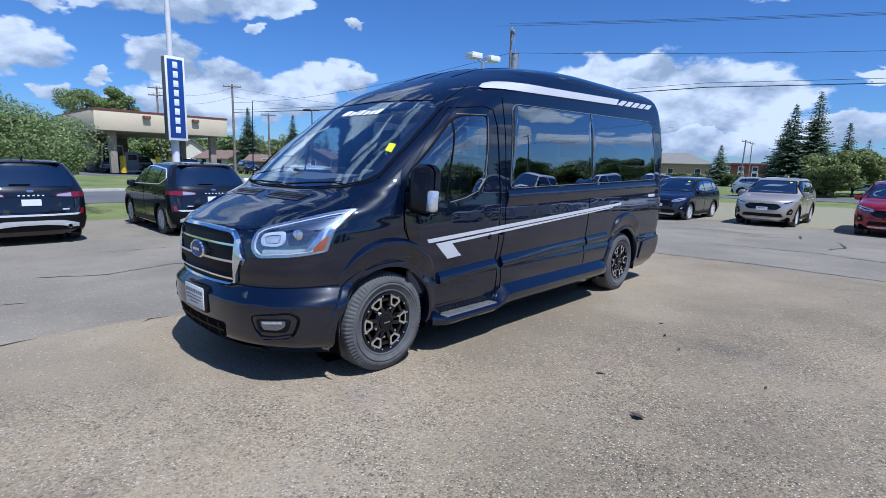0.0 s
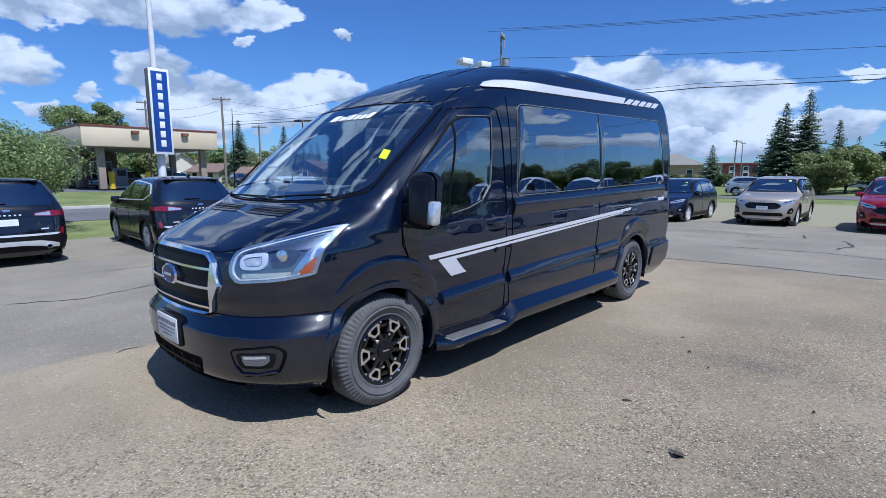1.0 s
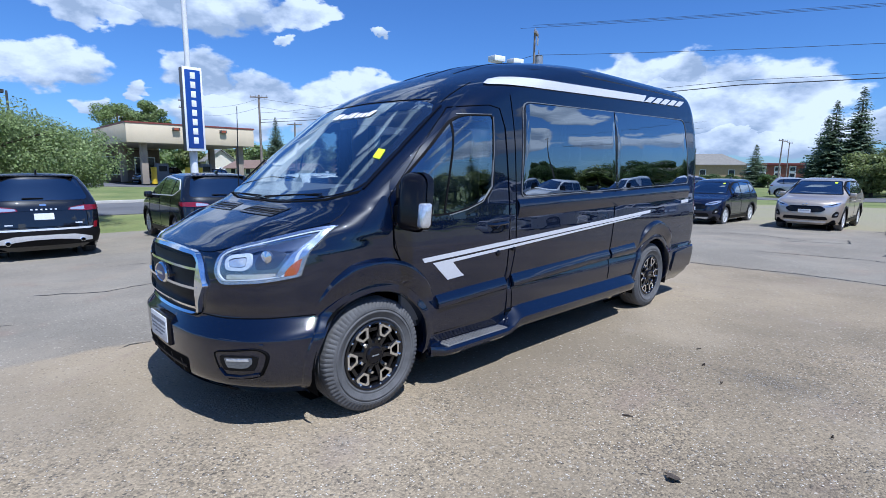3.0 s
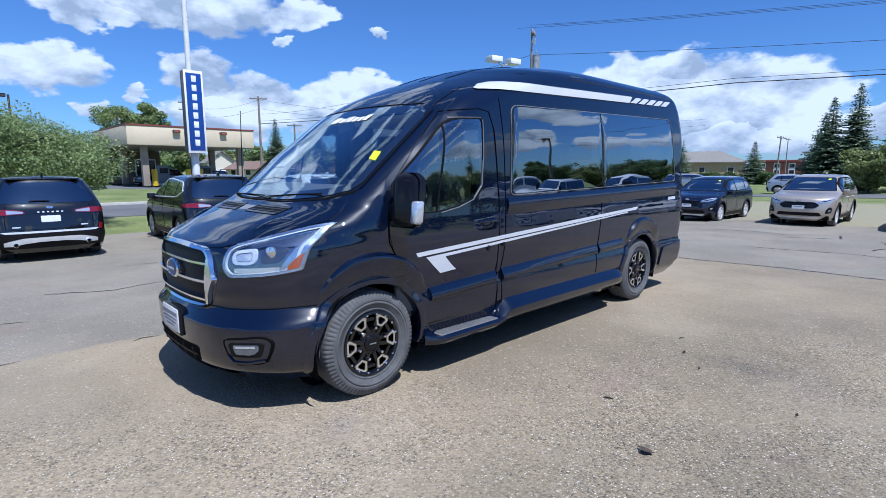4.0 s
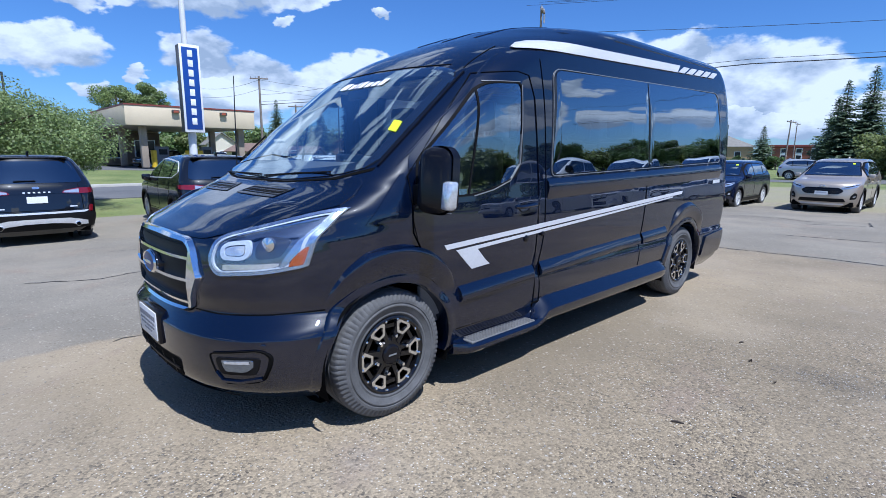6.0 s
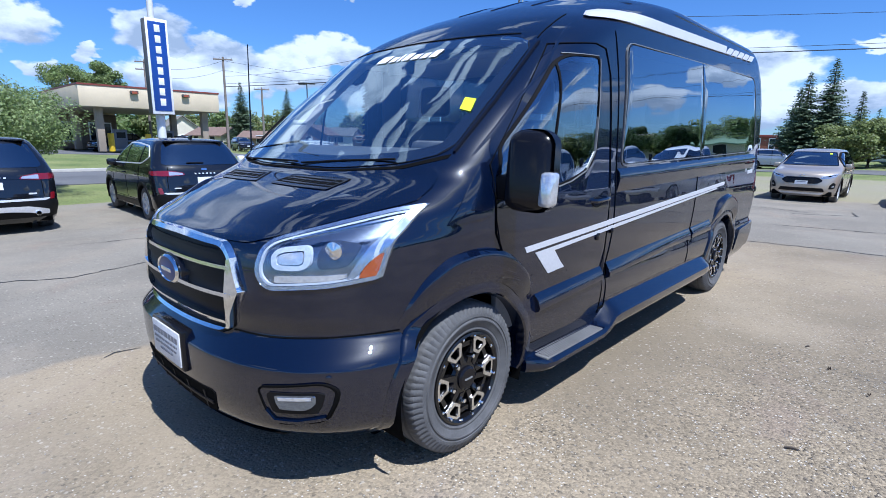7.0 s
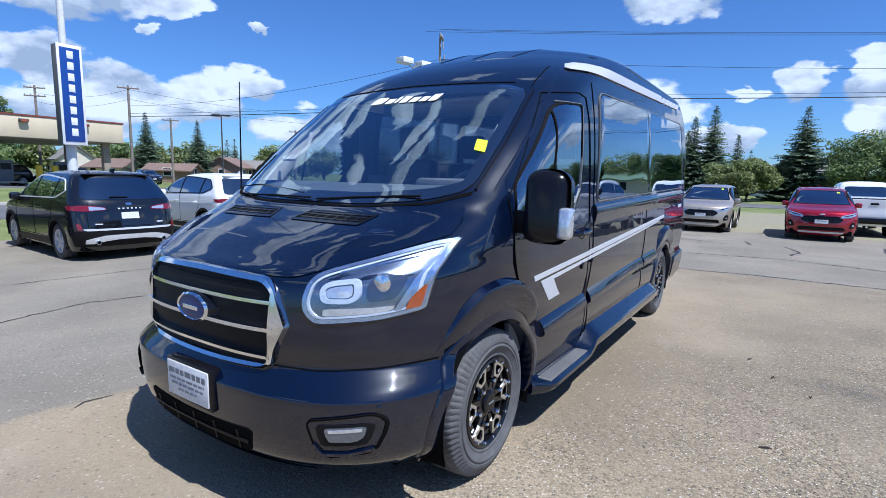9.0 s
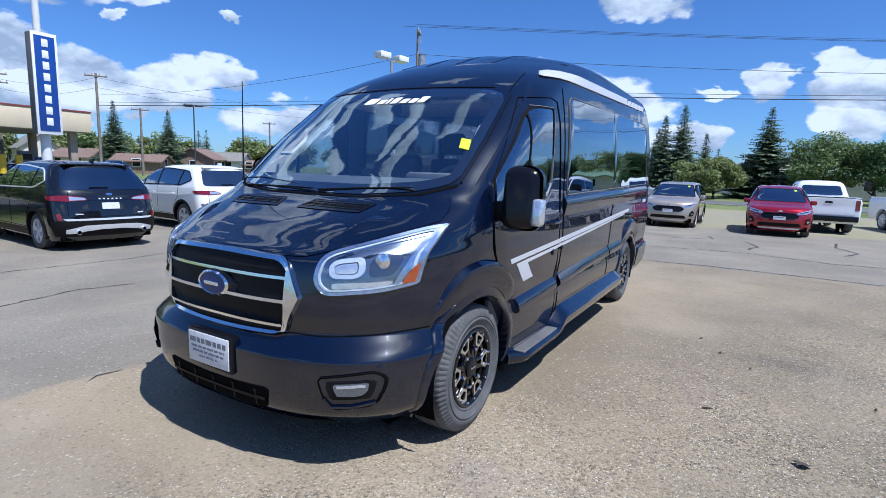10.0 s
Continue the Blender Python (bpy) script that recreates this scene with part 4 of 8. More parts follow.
# the van's skin: height, nose, half width, nose rounding, exponent, tail, tail rounding, exponent
VAN = Shell([
    (0.185, 0.27, 0.90, 0.80, 2.6, 5.88, 0.20, 3.0),
    (0.23, 0.20, 0.94, 0.84, 2.7, 5.90, 0.20, 3.0),
    (0.30, 0.125, 0.99, 0.92, 2.85, 5.95, 0.20, 3.0),
    (0.45, 0.104, 1.018, 0.95, 2.9, 5.98, 0.18, 3.0),
    (0.552, 0.102, 1.028, 0.96, 2.9, 5.98, 0.18, 3.0),
    (0.560, 0.104, 1.028, 0.96, 2.9, 5.98, 0.18, 3.0),
    (0.566, 0.108, 1.028, 0.96, 2.88, 5.98, 0.18, 3.0),
    (0.650, 0.166, 1.012, 1.06, 2.72, 5.95, 0.18, 3.0),
    (0.656, 0.169, 1.011, 1.08, 2.72, 5.95, 0.16, 3.0),
    (0.664, 0.170, 1.012, 1.10, 2.72, 5.95, 0.16, 3.0),
    (0.740, 0.155, 1.021, 1.16, 2.8, 5.95, 0.16, 3.0),
    (0.800, 0.153, 1.026, 1.18, 2.8, 5.95, 0.16, 3.0),
    (0.880, 0.162, 1.029, 1.18, 2.8, 5.95, 0.16, 3.0),
    (0.985, 0.182, 1.030, 1.18, 2.8, 5.95, 0.16, 3.0),
    (1.022, 0.205, 1.029, 1.14, 2.8, 5.95, 0.16, 3.0),
    (1.07, 0.3, 1.026, 1.0, 2.8, 5.95, 0.16, 3.0),
    (1.14, 0.44, 1.022, 0.82, 2.85, 5.95, 0.16, 3.0),
    (1.207, 0.605, 1.0165, 0.72, 3.0, 5.95, 0.16, 3.0),
    (1.26, 0.74, 1.013, 0.64, 3.2, 5.95, 0.16, 3.0),
    (1.312, 0.81, 1.0115, 0.62, 3.2, 5.94, 0.16, 3.0),
    (1.36, 0.88, 1.0105, 0.6, 3.2, 5.94, 0.16, 3.0),
    (1.48, 1.0225, 1.0085, 0.58, 3.2, 5.935, 0.15, 3.1),
    (1.6, 1.165, 1.005, 0.56, 3.2, 5.93, 0.15, 3.2),
    (1.78, 1.39, 0.996, 0.58, 3.1, 5.915, 0.15, 3.2),
    (1.97, 1.63, 0.976, 0.6, 3.0, 5.9, 0.15, 3.2),
    (2.1, 1.83, 0.956, 0.7, 2.8, 5.885, 0.15, 3.2),
    (2.22, 2.085, 0.93, 0.92, 2.6, 5.865, 0.15, 3.2),
    (2.31, 2.33, 0.9, 1.08, 2.5, 5.845, 0.16, 3.2),
    (2.37, 2.51, 0.866, 1.16, 2.5, 5.82, 0.18, 3.0),
    (2.42, 2.73, 0.8, 1.2, 2.4, 5.78, 0.22, 2.8),
    (2.463, 2.95, 0.7, 1.15, 2.3, 5.71, 0.28, 2.6),
    (2.495, 3.17, 0.54, 1.0, 2.3, 5.6, 0.4, 2.4),
    (2.517, 3.45, 0.36, 0.8, 2.2, 5.35, 0.6, 2.2),
    (2.525, 3.78, 0.15, 0.4, 2.0, 4.95, 0.4, 2.0),
])
VX, VY = -3.90, 1.25
FRONT_AXLE, REAR_AXLE, ARCH = 1.02, 4.77, 0.415


def fender_flare(shell, s, u, z, r0, r1, bulge, a0, a1, n=40):
    """A rolled arch lip round a wheel opening."""
    bm = bmesh.new()
    mode = "L" if s > 0 else "R"
    rows = []
    for i in range(n + 1):
        a = a0 + (a1 - a0) * i / n
        row = []
        for k, (f, o) in enumerate(((0.0, -0.10), (0.0, bulge * 0.55), (0.12, bulge), (0.40, bulge), (0.72, bulge * 0.72), (0.93, 0.012), (1.0, 0.001))):
            r = r0 + (r1 - r0) * f
            uu, zz = u + r * math.cos(a), max(z + r * math.sin(a), 0.235)
            p = shell.on(mode, uu, zz, 0)
            row.append(bm.verts.new(p + Vector((s * o, 0, 0))))
        rows.append(row)
    for c, d in zip(rows, rows[1:]):
        for k in range(6):
            bm.faces.new((c[k], d[k], d[k + 1], c[k + 1]))
    return bm


BULGE_EDGE = [(28.0, 0.555), (45.0, 0.585), (65.0, 0.606), (84.0, 0.612), (105.0, 0.608), (118.0, 0.575), (133.0, 0.522), (140.0, 0.505)]


def bulge(shell, s, u, z, height, n=48):
    """The swollen fender: a narrow upward ledge along its outer edge, then a smooth fall to the arch lip."""
    bm = bmesh.new()
    mode = "L" if s > 0 else "R"
    rows = []
    for i in range(n + 1):
        f = i / n
        deg = BULGE_EDGE[0][0] + (BULGE_EDGE[-1][0] - BULGE_EDGE[0][0]) * f
        outer = ease(deg, BULGE_EDGE)
        fade = min(1, f / 0.22, (1 - f) / 0.30)
        fade = fade * fade * (3 - 2 * fade)
        inner = 0.462
        row = []
        for g, o in ((0.0, 0.42), (0.25, 0.62), (0.5, 0.86), (0.70, 0.98), (0.80, 1.0), (0.86, 0.90), (1.0, 0.0)):
            r, a = inner + (outer - inner) * g, radians(deg)
            row.append(bm.verts.new(shell.on(mode, u + r * math.cos(a), z + r * math.sin(a), 0.0006 + height * o * fade)))
        rows.append(row)
    for c, d in zip(rows, rows[1:]):
        for k in range(6):
            bm.faces.new((c[k], d[k], d[k + 1], c[k + 1]))
    return bm


def strip_between(shell, mode, top, bot, off):
    """A band between two lines with as many points (u, z)."""
    bm = bmesh.new()
    rows = []
    for (a, b), (c, d) in zip(top, bot):
        rows.append([bm.verts.new(shell.on(mode, a + (c - a) * j / 3, b + (d - b) * j / 3, off)) for j in range(4)])
    for p, q in zip(rows, rows[1:]):
        for j in range(3):
            bm.faces.new((p[j], q[j], q[j + 1], p[j + 1]))
    shell.skirt(bm, off, mode)
    return bm


def lining(shell, mode, poly, out, inn, off):
    """A flat trim ring round an opening, behind the skin."""
    base = resample(poly, 0.04)
    bm = bmesh.new()
    a = [bm.verts.new(shell.on(mode, p[0], p[1], off)) for p in inset(base, -out)]
    b = [bm.verts.new(shell.on(mode, p[0], p[1], off)) for p in inset(base, inn)]
    k = len(a)
    for i in range(k):
        bm.faces.new((a[i], a[(i + 1) % k], b[(i + 1) % k], b[i]))
    return bm


def lerp_line(a, b, n):
    return [(a[0] + (b[0] - a[0]) * i / n, a[1] + (b[1] - a[1]) * i / n) for i in range(n + 1)]


def build_van():
    van = thing("passenger_van", pose(VX, VY, 0), "glossy blue-black high-roof passenger van with silver stripes", "van")
    S = VAN
    screen = rounded([(-0.845, 1.37), (-0.70, 1.317), (-0.35, 1.286), (0.35, 1.286), (0.70, 1.317), (0.845, 1.37), (0.85, 1.60), (0.805, 1.92), (0.70, 1.962), (0.0, 1.985), (-0.70, 1.962), (-0.805, 1.92), (-0.85, 1.60)], [0.05, 0.1, 0.1, 0.1, 0.1, 0.05, 0.1, 0.05, 0.08, 0.3, 0.08, 0.05, 0.1])
    door_win = rounded([(1.17, 1.21), (1.62, 1.19), (1.99, 1.27), (2.074, 1.38), (2.078, 1.882), (1.745, 1.861), (1.215, 1.395)], [0.03, 0.15, 0.15, 0.06, 0.05, 0.12, 0.04])
    win_a = rounded([(2.42, 1.30), (3.872, 1.333), (3.832, 2.046), (2.442, 1.998)], [0.05, 0.0, 0.0, 0.09])
    win_b = rounded([(3.879, 1.333), (5.58, 1.372), (5.455, 2.076), (3.839, 2.047)], [0.0, 0.05, 0.09, 0.0])
    rear_win = rounded([(-0.78, 1.32), (0.78, 1.32), (0.72, 2.0), (-0.72, 2.0)], 0.08)
    holes = [("F", inset(screen, 0.022)), ("B", inset(rear_win, 0.022))]
    for mode in "LR":
        for poly in (door_win, win_a, win_b):
            holes.append((mode, inset(poly, 0.022)))
    zs = spaced(None, [(0.185, 0.552, 14), (0.552, 0.566, 3), (0.566, 0.650, 7), (0.650, 0.668, 4), (0.668, 0.68, 1), (0.68, 0.98, 12), (0.98, 1.40, 30), (1.40, 2.10, 34), (2.10, 2.31, 14), (2.31, 2.463, 18), (2.463, 2.525, 14)])
    V, F = S.skin(zs, nf=70, ns=110, nr=14, holes=holes, arches=[(FRONT_AXLE, 0.356, ARCH), (REAR_AXLE, 0.356, ARCH)])
    raw("body", V, F, PAINT, van, "glossy blue-black body shell", sharp=50)
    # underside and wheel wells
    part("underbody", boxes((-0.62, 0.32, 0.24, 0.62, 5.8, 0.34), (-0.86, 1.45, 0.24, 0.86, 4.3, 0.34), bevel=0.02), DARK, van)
    for s in (1, -1):
        for u in (FRONT_AXLE, REAR_AXLE):
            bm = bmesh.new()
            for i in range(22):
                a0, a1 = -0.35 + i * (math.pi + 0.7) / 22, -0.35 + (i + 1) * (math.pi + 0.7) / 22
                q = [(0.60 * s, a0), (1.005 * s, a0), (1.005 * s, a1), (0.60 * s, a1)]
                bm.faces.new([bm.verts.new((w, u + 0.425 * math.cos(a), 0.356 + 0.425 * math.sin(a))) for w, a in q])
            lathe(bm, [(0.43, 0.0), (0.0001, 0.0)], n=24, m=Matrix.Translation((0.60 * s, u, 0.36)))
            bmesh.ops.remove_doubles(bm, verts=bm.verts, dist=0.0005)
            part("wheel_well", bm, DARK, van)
            part("wheel_arch", fender_flare(S, s, u, 0.356, 0.405, 0.466, 0.019, radians(-14 if u > 2 else -12), radians(194)), PAINT, van, "rolled gloss arch lip")
            van_wheel(van, s * 0.885, u, s < 0)
            part("arch_bulge", bulge(S, s, u, 0.356, 0.034), PAINT, van, "raised fender bulge round the wheel", sharp=28)
    # glass with black borders
    part("windscreen", S.patch("F", screen, 0.006, 44, 22), GLASS_CLEAR, van, "large raked windscreen").visible_shadow = False
    part("windscreen_border", S.border("F", screen, 0.055, 0.003, outward=False), FRIT, van)
    for s in (1, -1):
        sg = (lambda p: p) if s > 0 else mirrored
        part("windscreen_moulding", S.line("F", sg([(0.862, 1.37), (0.868, 1.60), (0.825, 1.925)]), 0.009, 0.011, 0.03), SATIN, van, "gloss black moulding beside the windscreen")
    # deeper shade band behind the mirror at the top
    part("windscreen_band", S.patch("F", rounded([(-0.72, 1.925), (0.72, 1.925), (0.66, 1.96), (-0.66, 1.96)], 0.02), 0.002, 30, 3, skirt=False), FRIT, van)
    part("rear_window", S.patch("B", rear_win, 0.006, 20, 10), GLASS_REAR, van)
    part("rear_window_border", S.border("B", rear_win, 0.06, 0.003), FRIT, van)
    for mode in "LR":
        s = 1 if mode == "L" else -1
        door = part("front_door", S.patch(mode, rounded([(1.47, 0.40), (2.24, 0.40), (2.235, 0.70), (2.285, 1.22), (2.265, 1.16), (1.15, 1.16), (1.155, 1.02), (1.30, 0.74)], [0.04, 0.03, 0, 0, 0, 0.02, 0.05, 0.08]), 0.005, 40, 22), PAINT, van, "gloss front door skin")
        part("door_frame", S.border(mode, inset(door_win, -0.04), 0.045, 0.0045), PAINT, door)
        part("window_rubber", S.border(mode, inset(door_win, -0.004), 0.012, 0.008), RUBBER, door)
        # sunlight on the black seal's edge, drawn as paler grey lines
        part("window_edge", S.line(mode, [(1.62, 1.192), (1.80, 1.222), (1.96, 1.272), (2.055, 1.375), (2.074, 1.60), (2.078, 1.868)], 0.007, 0.0095, 0.03), GLINT_AND_MARK_GREY, door, "seal edge with its sun glint put in as pale grey")
        part("window_edge", S.line(mode, [(2.06, 1.884), (1.76, 1.864)], 0.004, 0.0095, 0.03), GLINT_AND_MARK_GREY, door)
        part("door_glass", S.patch(mode, door_win, 0.003, 26, 14, skirt=False), GLASS_DOOR, door).visible_shadow = False
        part("window_lining", lining(S, mode, door_win, 0.07, 0.026, -0.018), PLASTIC, door)
        part("quarter_bar", S.line(mode, [(1.58, 1.20), (1.70, 1.81)], 0.012, 0.008), RUBBER, door)
        part("door_gap", S.line(mode, [(1.48, 0.40), (1.30, 0.74), (1.15, 1.02), (1.145, 1.32)], 0.004, 0.0058), DARK, door)
        part("door_gap", S.line(mode, [(1.145, 1.32), (1.42, 1.62), (1.74, 1.915), (2.05, 1.95), (2.16, 1.935), (2.21, 1.80)], 0.003, 0.0048, 0.03), DARK, door)
        part("door_gap", S.line(mode, [(2.21, 1.80), (2.265, 1.25), (2.235, 0.70), (2.245, 0.38)], 0.004, 0.0058), DARK, door)
        # handle in its cup
        bm = bmesh.new()
        lathe(bm, [(0.040, -0.02), (0.040, 0.003), (0.033, 0.005), (0.03, 0.001), (0.0001, -0.004)], n=24)
        cup = part("handle_cup", bm, PLASTIC, door)
        cup.matrix_basis = pose(s * (S.side(2.10, 1.09) + 0.004), 2.10, 1.09) @ Matrix.Diagonal((s, 1.5, 0.8, 1))
        hb = bmesh.new()
        tube(hb, [(0.0, -0.09, 0), (0.028, -0.075, 0), (0.036, 0, 0.004), (0.028, 0.075, 0.006), (0.0, 0.09, 0.006)], 0.013, 8)
        hd = part("handle", hb, PAINT, door)
        hd.matrix_basis = pose(s * S.side(2.12, 1.10), 2.12, 1.10, 0, 0, 0) @ Matrix.Diagonal((s, 1, 1, 1))
        lk = bmesh.new()
        lathe(lk, [(0.022, -0.01), (0.022, 0.012), (0.014, 0.016), (0.0001, 0.016)], n=18)
        kn = part("lock_knob", lk, SATIN, door)
        kn.matrix_basis = pose(s * S.side(2.12, 0.885), 2.12, 0.885) @ Matrix.Diagonal((s, 1, 1, 1))
        lk = bmesh.new()
        lathe(lk, [(0.016, -0.01), (0.016, 0.014), (0.008, 0.02), (0.0001, 0.02)], n=18)
        kn = part("fuel_latch", lk, SATIN, van)
        kn.matrix_basis = pose(s * S.side(2.30, 0.90), 2.30, 0.90) @ Matrix.Diagonal((s, 1, 1, 1))
        # side panes and their rubber line, its bright reflection coloured in pale grey
        for poly, nm in ((win_a, "side_window"), (win_b, "side_window")):
            g = part(nm, S.patch(mode, poly, 0.006, 30, 12), GLASS_TINT, van, "dark tinted flush side window")
            part("window_border", S.border(mode, poly, 0.055, 0.003), FRIT, g)
            part("window_lining", lining(S, mode, poly, 0.05, 0.035, -0.016 if poly is win_a else -0.021), PLASTIC, g)
        band = rounded([(2.405, 1.285), (5.60, 1.358), (5.471, 2.090), (2.428, 2.013)], [0.06, 0.06, 0.1, 0.1])
        part("window_seal_glint", S.border(mode, band, 0.005, 0.0072), GLINT_AND_MARK_GREY, van, "thin window seal line, its reflection put in as pale grey")
        part("body_seam", S.line(mode, [(3.79, 0.46), (3.80, 0.72), (3.875, 1.31)], 0.005, 0.004), DARK, van)
        part("body_seam", S.line(mode, [(2.32, 0.38), (2.285, 0.66), (2.33, 0.90), (2.35, 1.30)], 0.0045, 0.004), DARK, van)
        part("roof_seam", S.line(mode, [(2.345, 1.30), (2.325, 1.70), (2.295, 2.04), (2.30, 2.12)], 0.0035, 0.004), DARK, van)
        # waist crease under the glass
        part("shoulder", moulded(S, mode, [(2.36, 1.20), (5.62, 1.262)], [(0.072, 0.0), (0.045, 0.020), (0.010, 0.024), (-0.03, 0.012), (-0.07, 0.0)], 0.2), PAINT, van, "rounded gloss shoulder below the side glass")
        # lower mouldings
        for a, b, z0, z1 in ((1.50, 2.215, 0.575, 0.605), (2.30, 3.775, 0.607, 0.655), (3.815, 4.30, 0.657, 0.675)):
            part("side_moulding", moulded(S, mode, [(a, z0), (b, z1)], [(0.092, 0.0), (0.050, 0.030), (0.012, 0.034), (0.0, 0.028), (-0.012, 0.0)]), PAINT, van, "gloss chamfered lower side moulding")
        part("sill_line", S.line(mode, [(1.50, 0.40), (4.30, 0.44)], 0.012, 0.004, 0.2), DARK, van)
        # silver stripes
        part("waist_stripe", strip_between(S, mode, lerp_line((1.37, 0.925), (4.62, 1.088), 40), lerp_line((1.39, 0.896), (4.60, 1.060), 40), 0.0075), DECAL, van, "silver-grey vinyl stripe")
        part("pin_stripe", strip_between(S, mode, lerp_line((1.60, 0.892), (4.40, 1.044), 36), lerp_line((1.63, 0.872), (4.38, 1.034), 36), 0.0075), DECAL, van)
        part("stripe_arrow", strip_between(S, mode, [(1.465, 0.885), (1.505, 0.847), (1.56, 0.795), (1.605, 0.755)], [(1.63, 0.894), (1.67, 0.850), (1.72, 0.800), (1.765, 0.765)], 0.0075), DECAL, van, "silver-grey arrow-shaped decal")
        top = [(2.13, 2.116), (2.22, 2.160), (2.32, 2.184), (2.45, 2.196)] + lerp_line((2.62, 2.203), (4.57, 2.272), 16)
        bot = [(2.14, 2.108), (2.22, 2.112), (2.32, 2.118), (2.45, 2.124)] + lerp_line((2.62, 2.132), (4.47, 2.200), 16)
        part("roof_stripe", strip_between(S, mode, top, bot, 0.011), DECAL, van, "broad silver-grey stripe under the roof")
        for k in range(5):
            u0 = 4.57 + k * 0.19
            z0 = 2.200 + k * 0.0065
            part("roof_slash", strip_between(S, mode, [(u0 + 0.10, z0 + 0.070), (u0 + 0.22, z0 + 0.072)], [(u0 - 0.06, z0 + 0.004), (u0 + 0.06, z0 + 0.006)], 0.011), DECAL, van)
        # cowl corner and triangular black panel
        part("cowl_panel", S.patch(mode, rounded([(0.86, 1.075), (1.13, 1.105), (1.13, 1.345)], 0.02), 0.006, 14, 5), PAINT, van, "gloss triangular panel below the pillar")
        mirror = bmesh.new()
        box(mirror, 1.03, 1.08, 1.12, 1.25, 1.22, 1.49, bevel=0.066, seg=5)
        for v in mirror.verts:
            if v.co.y < 1.15:
                v.co.y += (v.co.x - 1.03) * 0.28
                v.co.x -= 0.004
            v.co.y += (v.co.z - 1.12) * 0.10
            v.co.x -= max(0, v.co.z - 1.38) * 0.25 * (1 if v.co.x > 1.14 else 0)
            v.co.x *= s
        mir = part("mirror", mirror, SATIN, van, "tall black door mirror")
        arm = bmesh.new()
        box(arm, min(s * 0.96, s * 1.09), 1.14, 1.16, max(s * 0.96, s * 1.09), 1.22, 1.28, bevel=0.02)
        part("mirror_arm", arm, PLASTIC, mir)
        lamp = bmesh.new()
        box(lamp, 1.192, 1.128, 1.150, 1.258, 1.20, 1.305, bevel=0.02, seg=3)
        for v in lamp.verts:
            v.co.y += (v.co.z - 1.145) * 0.10
            v.co.x *= s
        part("repeater_lamp", lamp, CLEAR_LENS, mir, "clear ribbed indicator lens")
        gl = bmesh.new()
        box(gl, min(s * 1.06, s * 1.20), 1.235, 1.17, max(s * 1.06, s * 1.20), 1.245, 1.43, bevel=0.004)
        part("mirror_glass", gl, CHROME, mir)
        mir.matrix_basis = pose(0.032, 0.02, 0.075) @ Matrix.Diagonal((1, 1, 0.94, 1)) if s > 0 else pose(0.05, 0.14, 0)
        # headlamp: housing, reflectors, lens, indicator
        sg = (lambda p: p) if s > 0 else mirrored
        hl = rounded([(0.556, 0.93), (0.570, 0.888), (0.612, 0.850), (0.811, 0.868), (0.906, 0.897), (0.916, 1.035), (0.932, 1.168), (0.878, 1.156), (0.775, 1.114), (0.597, 1.042), (0.568, 1.006)], [0.03, 0.03, 0.03, 0.05, 0.015, 0.05, 0.008, 0.03, 0.06, 0.03, 0.03])
        lampo = part("headlamp", S.patch("F", sg(hl), 0.002, 26, 8), LAMP_BASE, van, "angular clear headlamp with chrome reflectors")
        part("lamp_rim", S.border("F", sg(hl), 0.015, 0.010, 0.03), LAMP_RIM, lampo)
        part("light_guide", S.border("F", sg(inset(hl, 0.017)), 0.008, 0.009, 0.03), DRL, lampo, "white light guide round the lamp")
        inner = rounded([(0.614, 0.985), (0.626, 0.930), (0.722, 0.930), (0.748, 0.958), (0.736, 1.026), (0.640, 1.012)], 0.03)
        part("projector", S.border("F", sg(inner), 0.018, 0.010, 0.03), DRL, lampo)
        part("lamp_brow", S.patch("F", sg(rounded([(0.765, 0.935), (0.842, 0.945), (0.862, 1.03), (0.775, 1.045), (0.760, 1.0)], 0.02)), 0.004, 10, 4), LAMP_DARK, lampo)
        part("lamp_wing", S.line("F", sg([(0.66, 1.038), (0.76, 1.072), (0.885, 1.118)]), 0.007, 0.010, 0.02), REFLECTOR, lampo)
        part("projector_lens", S.patch("F", sg(inset(inner, 0.022)), 0.007, 10, 4), CLEAR_LENS, lampo)
        bm = bmesh.new()
        c = S.on("F", s * 0.800, 1.008, 0.004)
        lathe(bm, [(0.034, -0.012), (0.034, 0.008), (0.026, 0.01), (0.018, 0.012), (0.0001, 0.016)], n=20, m=Matrix.Translation(c) @ pose(0, 0, 0, 0, 0, -60 if s > 0 else -120))
        part("high_beam", bm, REFLECTOR, lampo)
        part("lamp_strip", S.patch("F", sg(rounded([(0.635, 0.880), (0.800, 0.893), (0.835, 0.902), (0.835, 0.922), (0.800, 0.916), (0.635, 0.908)], 0.006)), 0.008, 14, 2), CLEAR_LENS, lampo)
        part("lamp_fin", S.patch("F", sg(rounded([(0.838, 0.898), (0.857, 0.900), (0.909, 1.03), (0.915, 1.11), (0.897, 1.10), (0.886, 1.05)], 0.006)), 0.009, 10, 3), LAMP_RIM, lampo)
        part("indicator", S.patch("F", sg(rounded([(0.864, 0.902), (0.900, 0.910), (0.906, 0.998), (0.894, 0.985), (0.872, 0.940)], 0.006)), 0.011, 10, 3), AMBER, lampo, "amber indicator lens")
        part("lamp_lens", S.patch("F", sg(hl), 0.014, 26, 8), GLASS_LAMP, lampo).visible_shadow = False
        # fog lamp pocket
        fp = rounded([(0.655, 0.385), (0.685, 0.330), (0.835, 0.350), (0.870, 0.431), (0.880, 0.490), (0.846, 0.521), (0.630, 0.490)], 0.03)
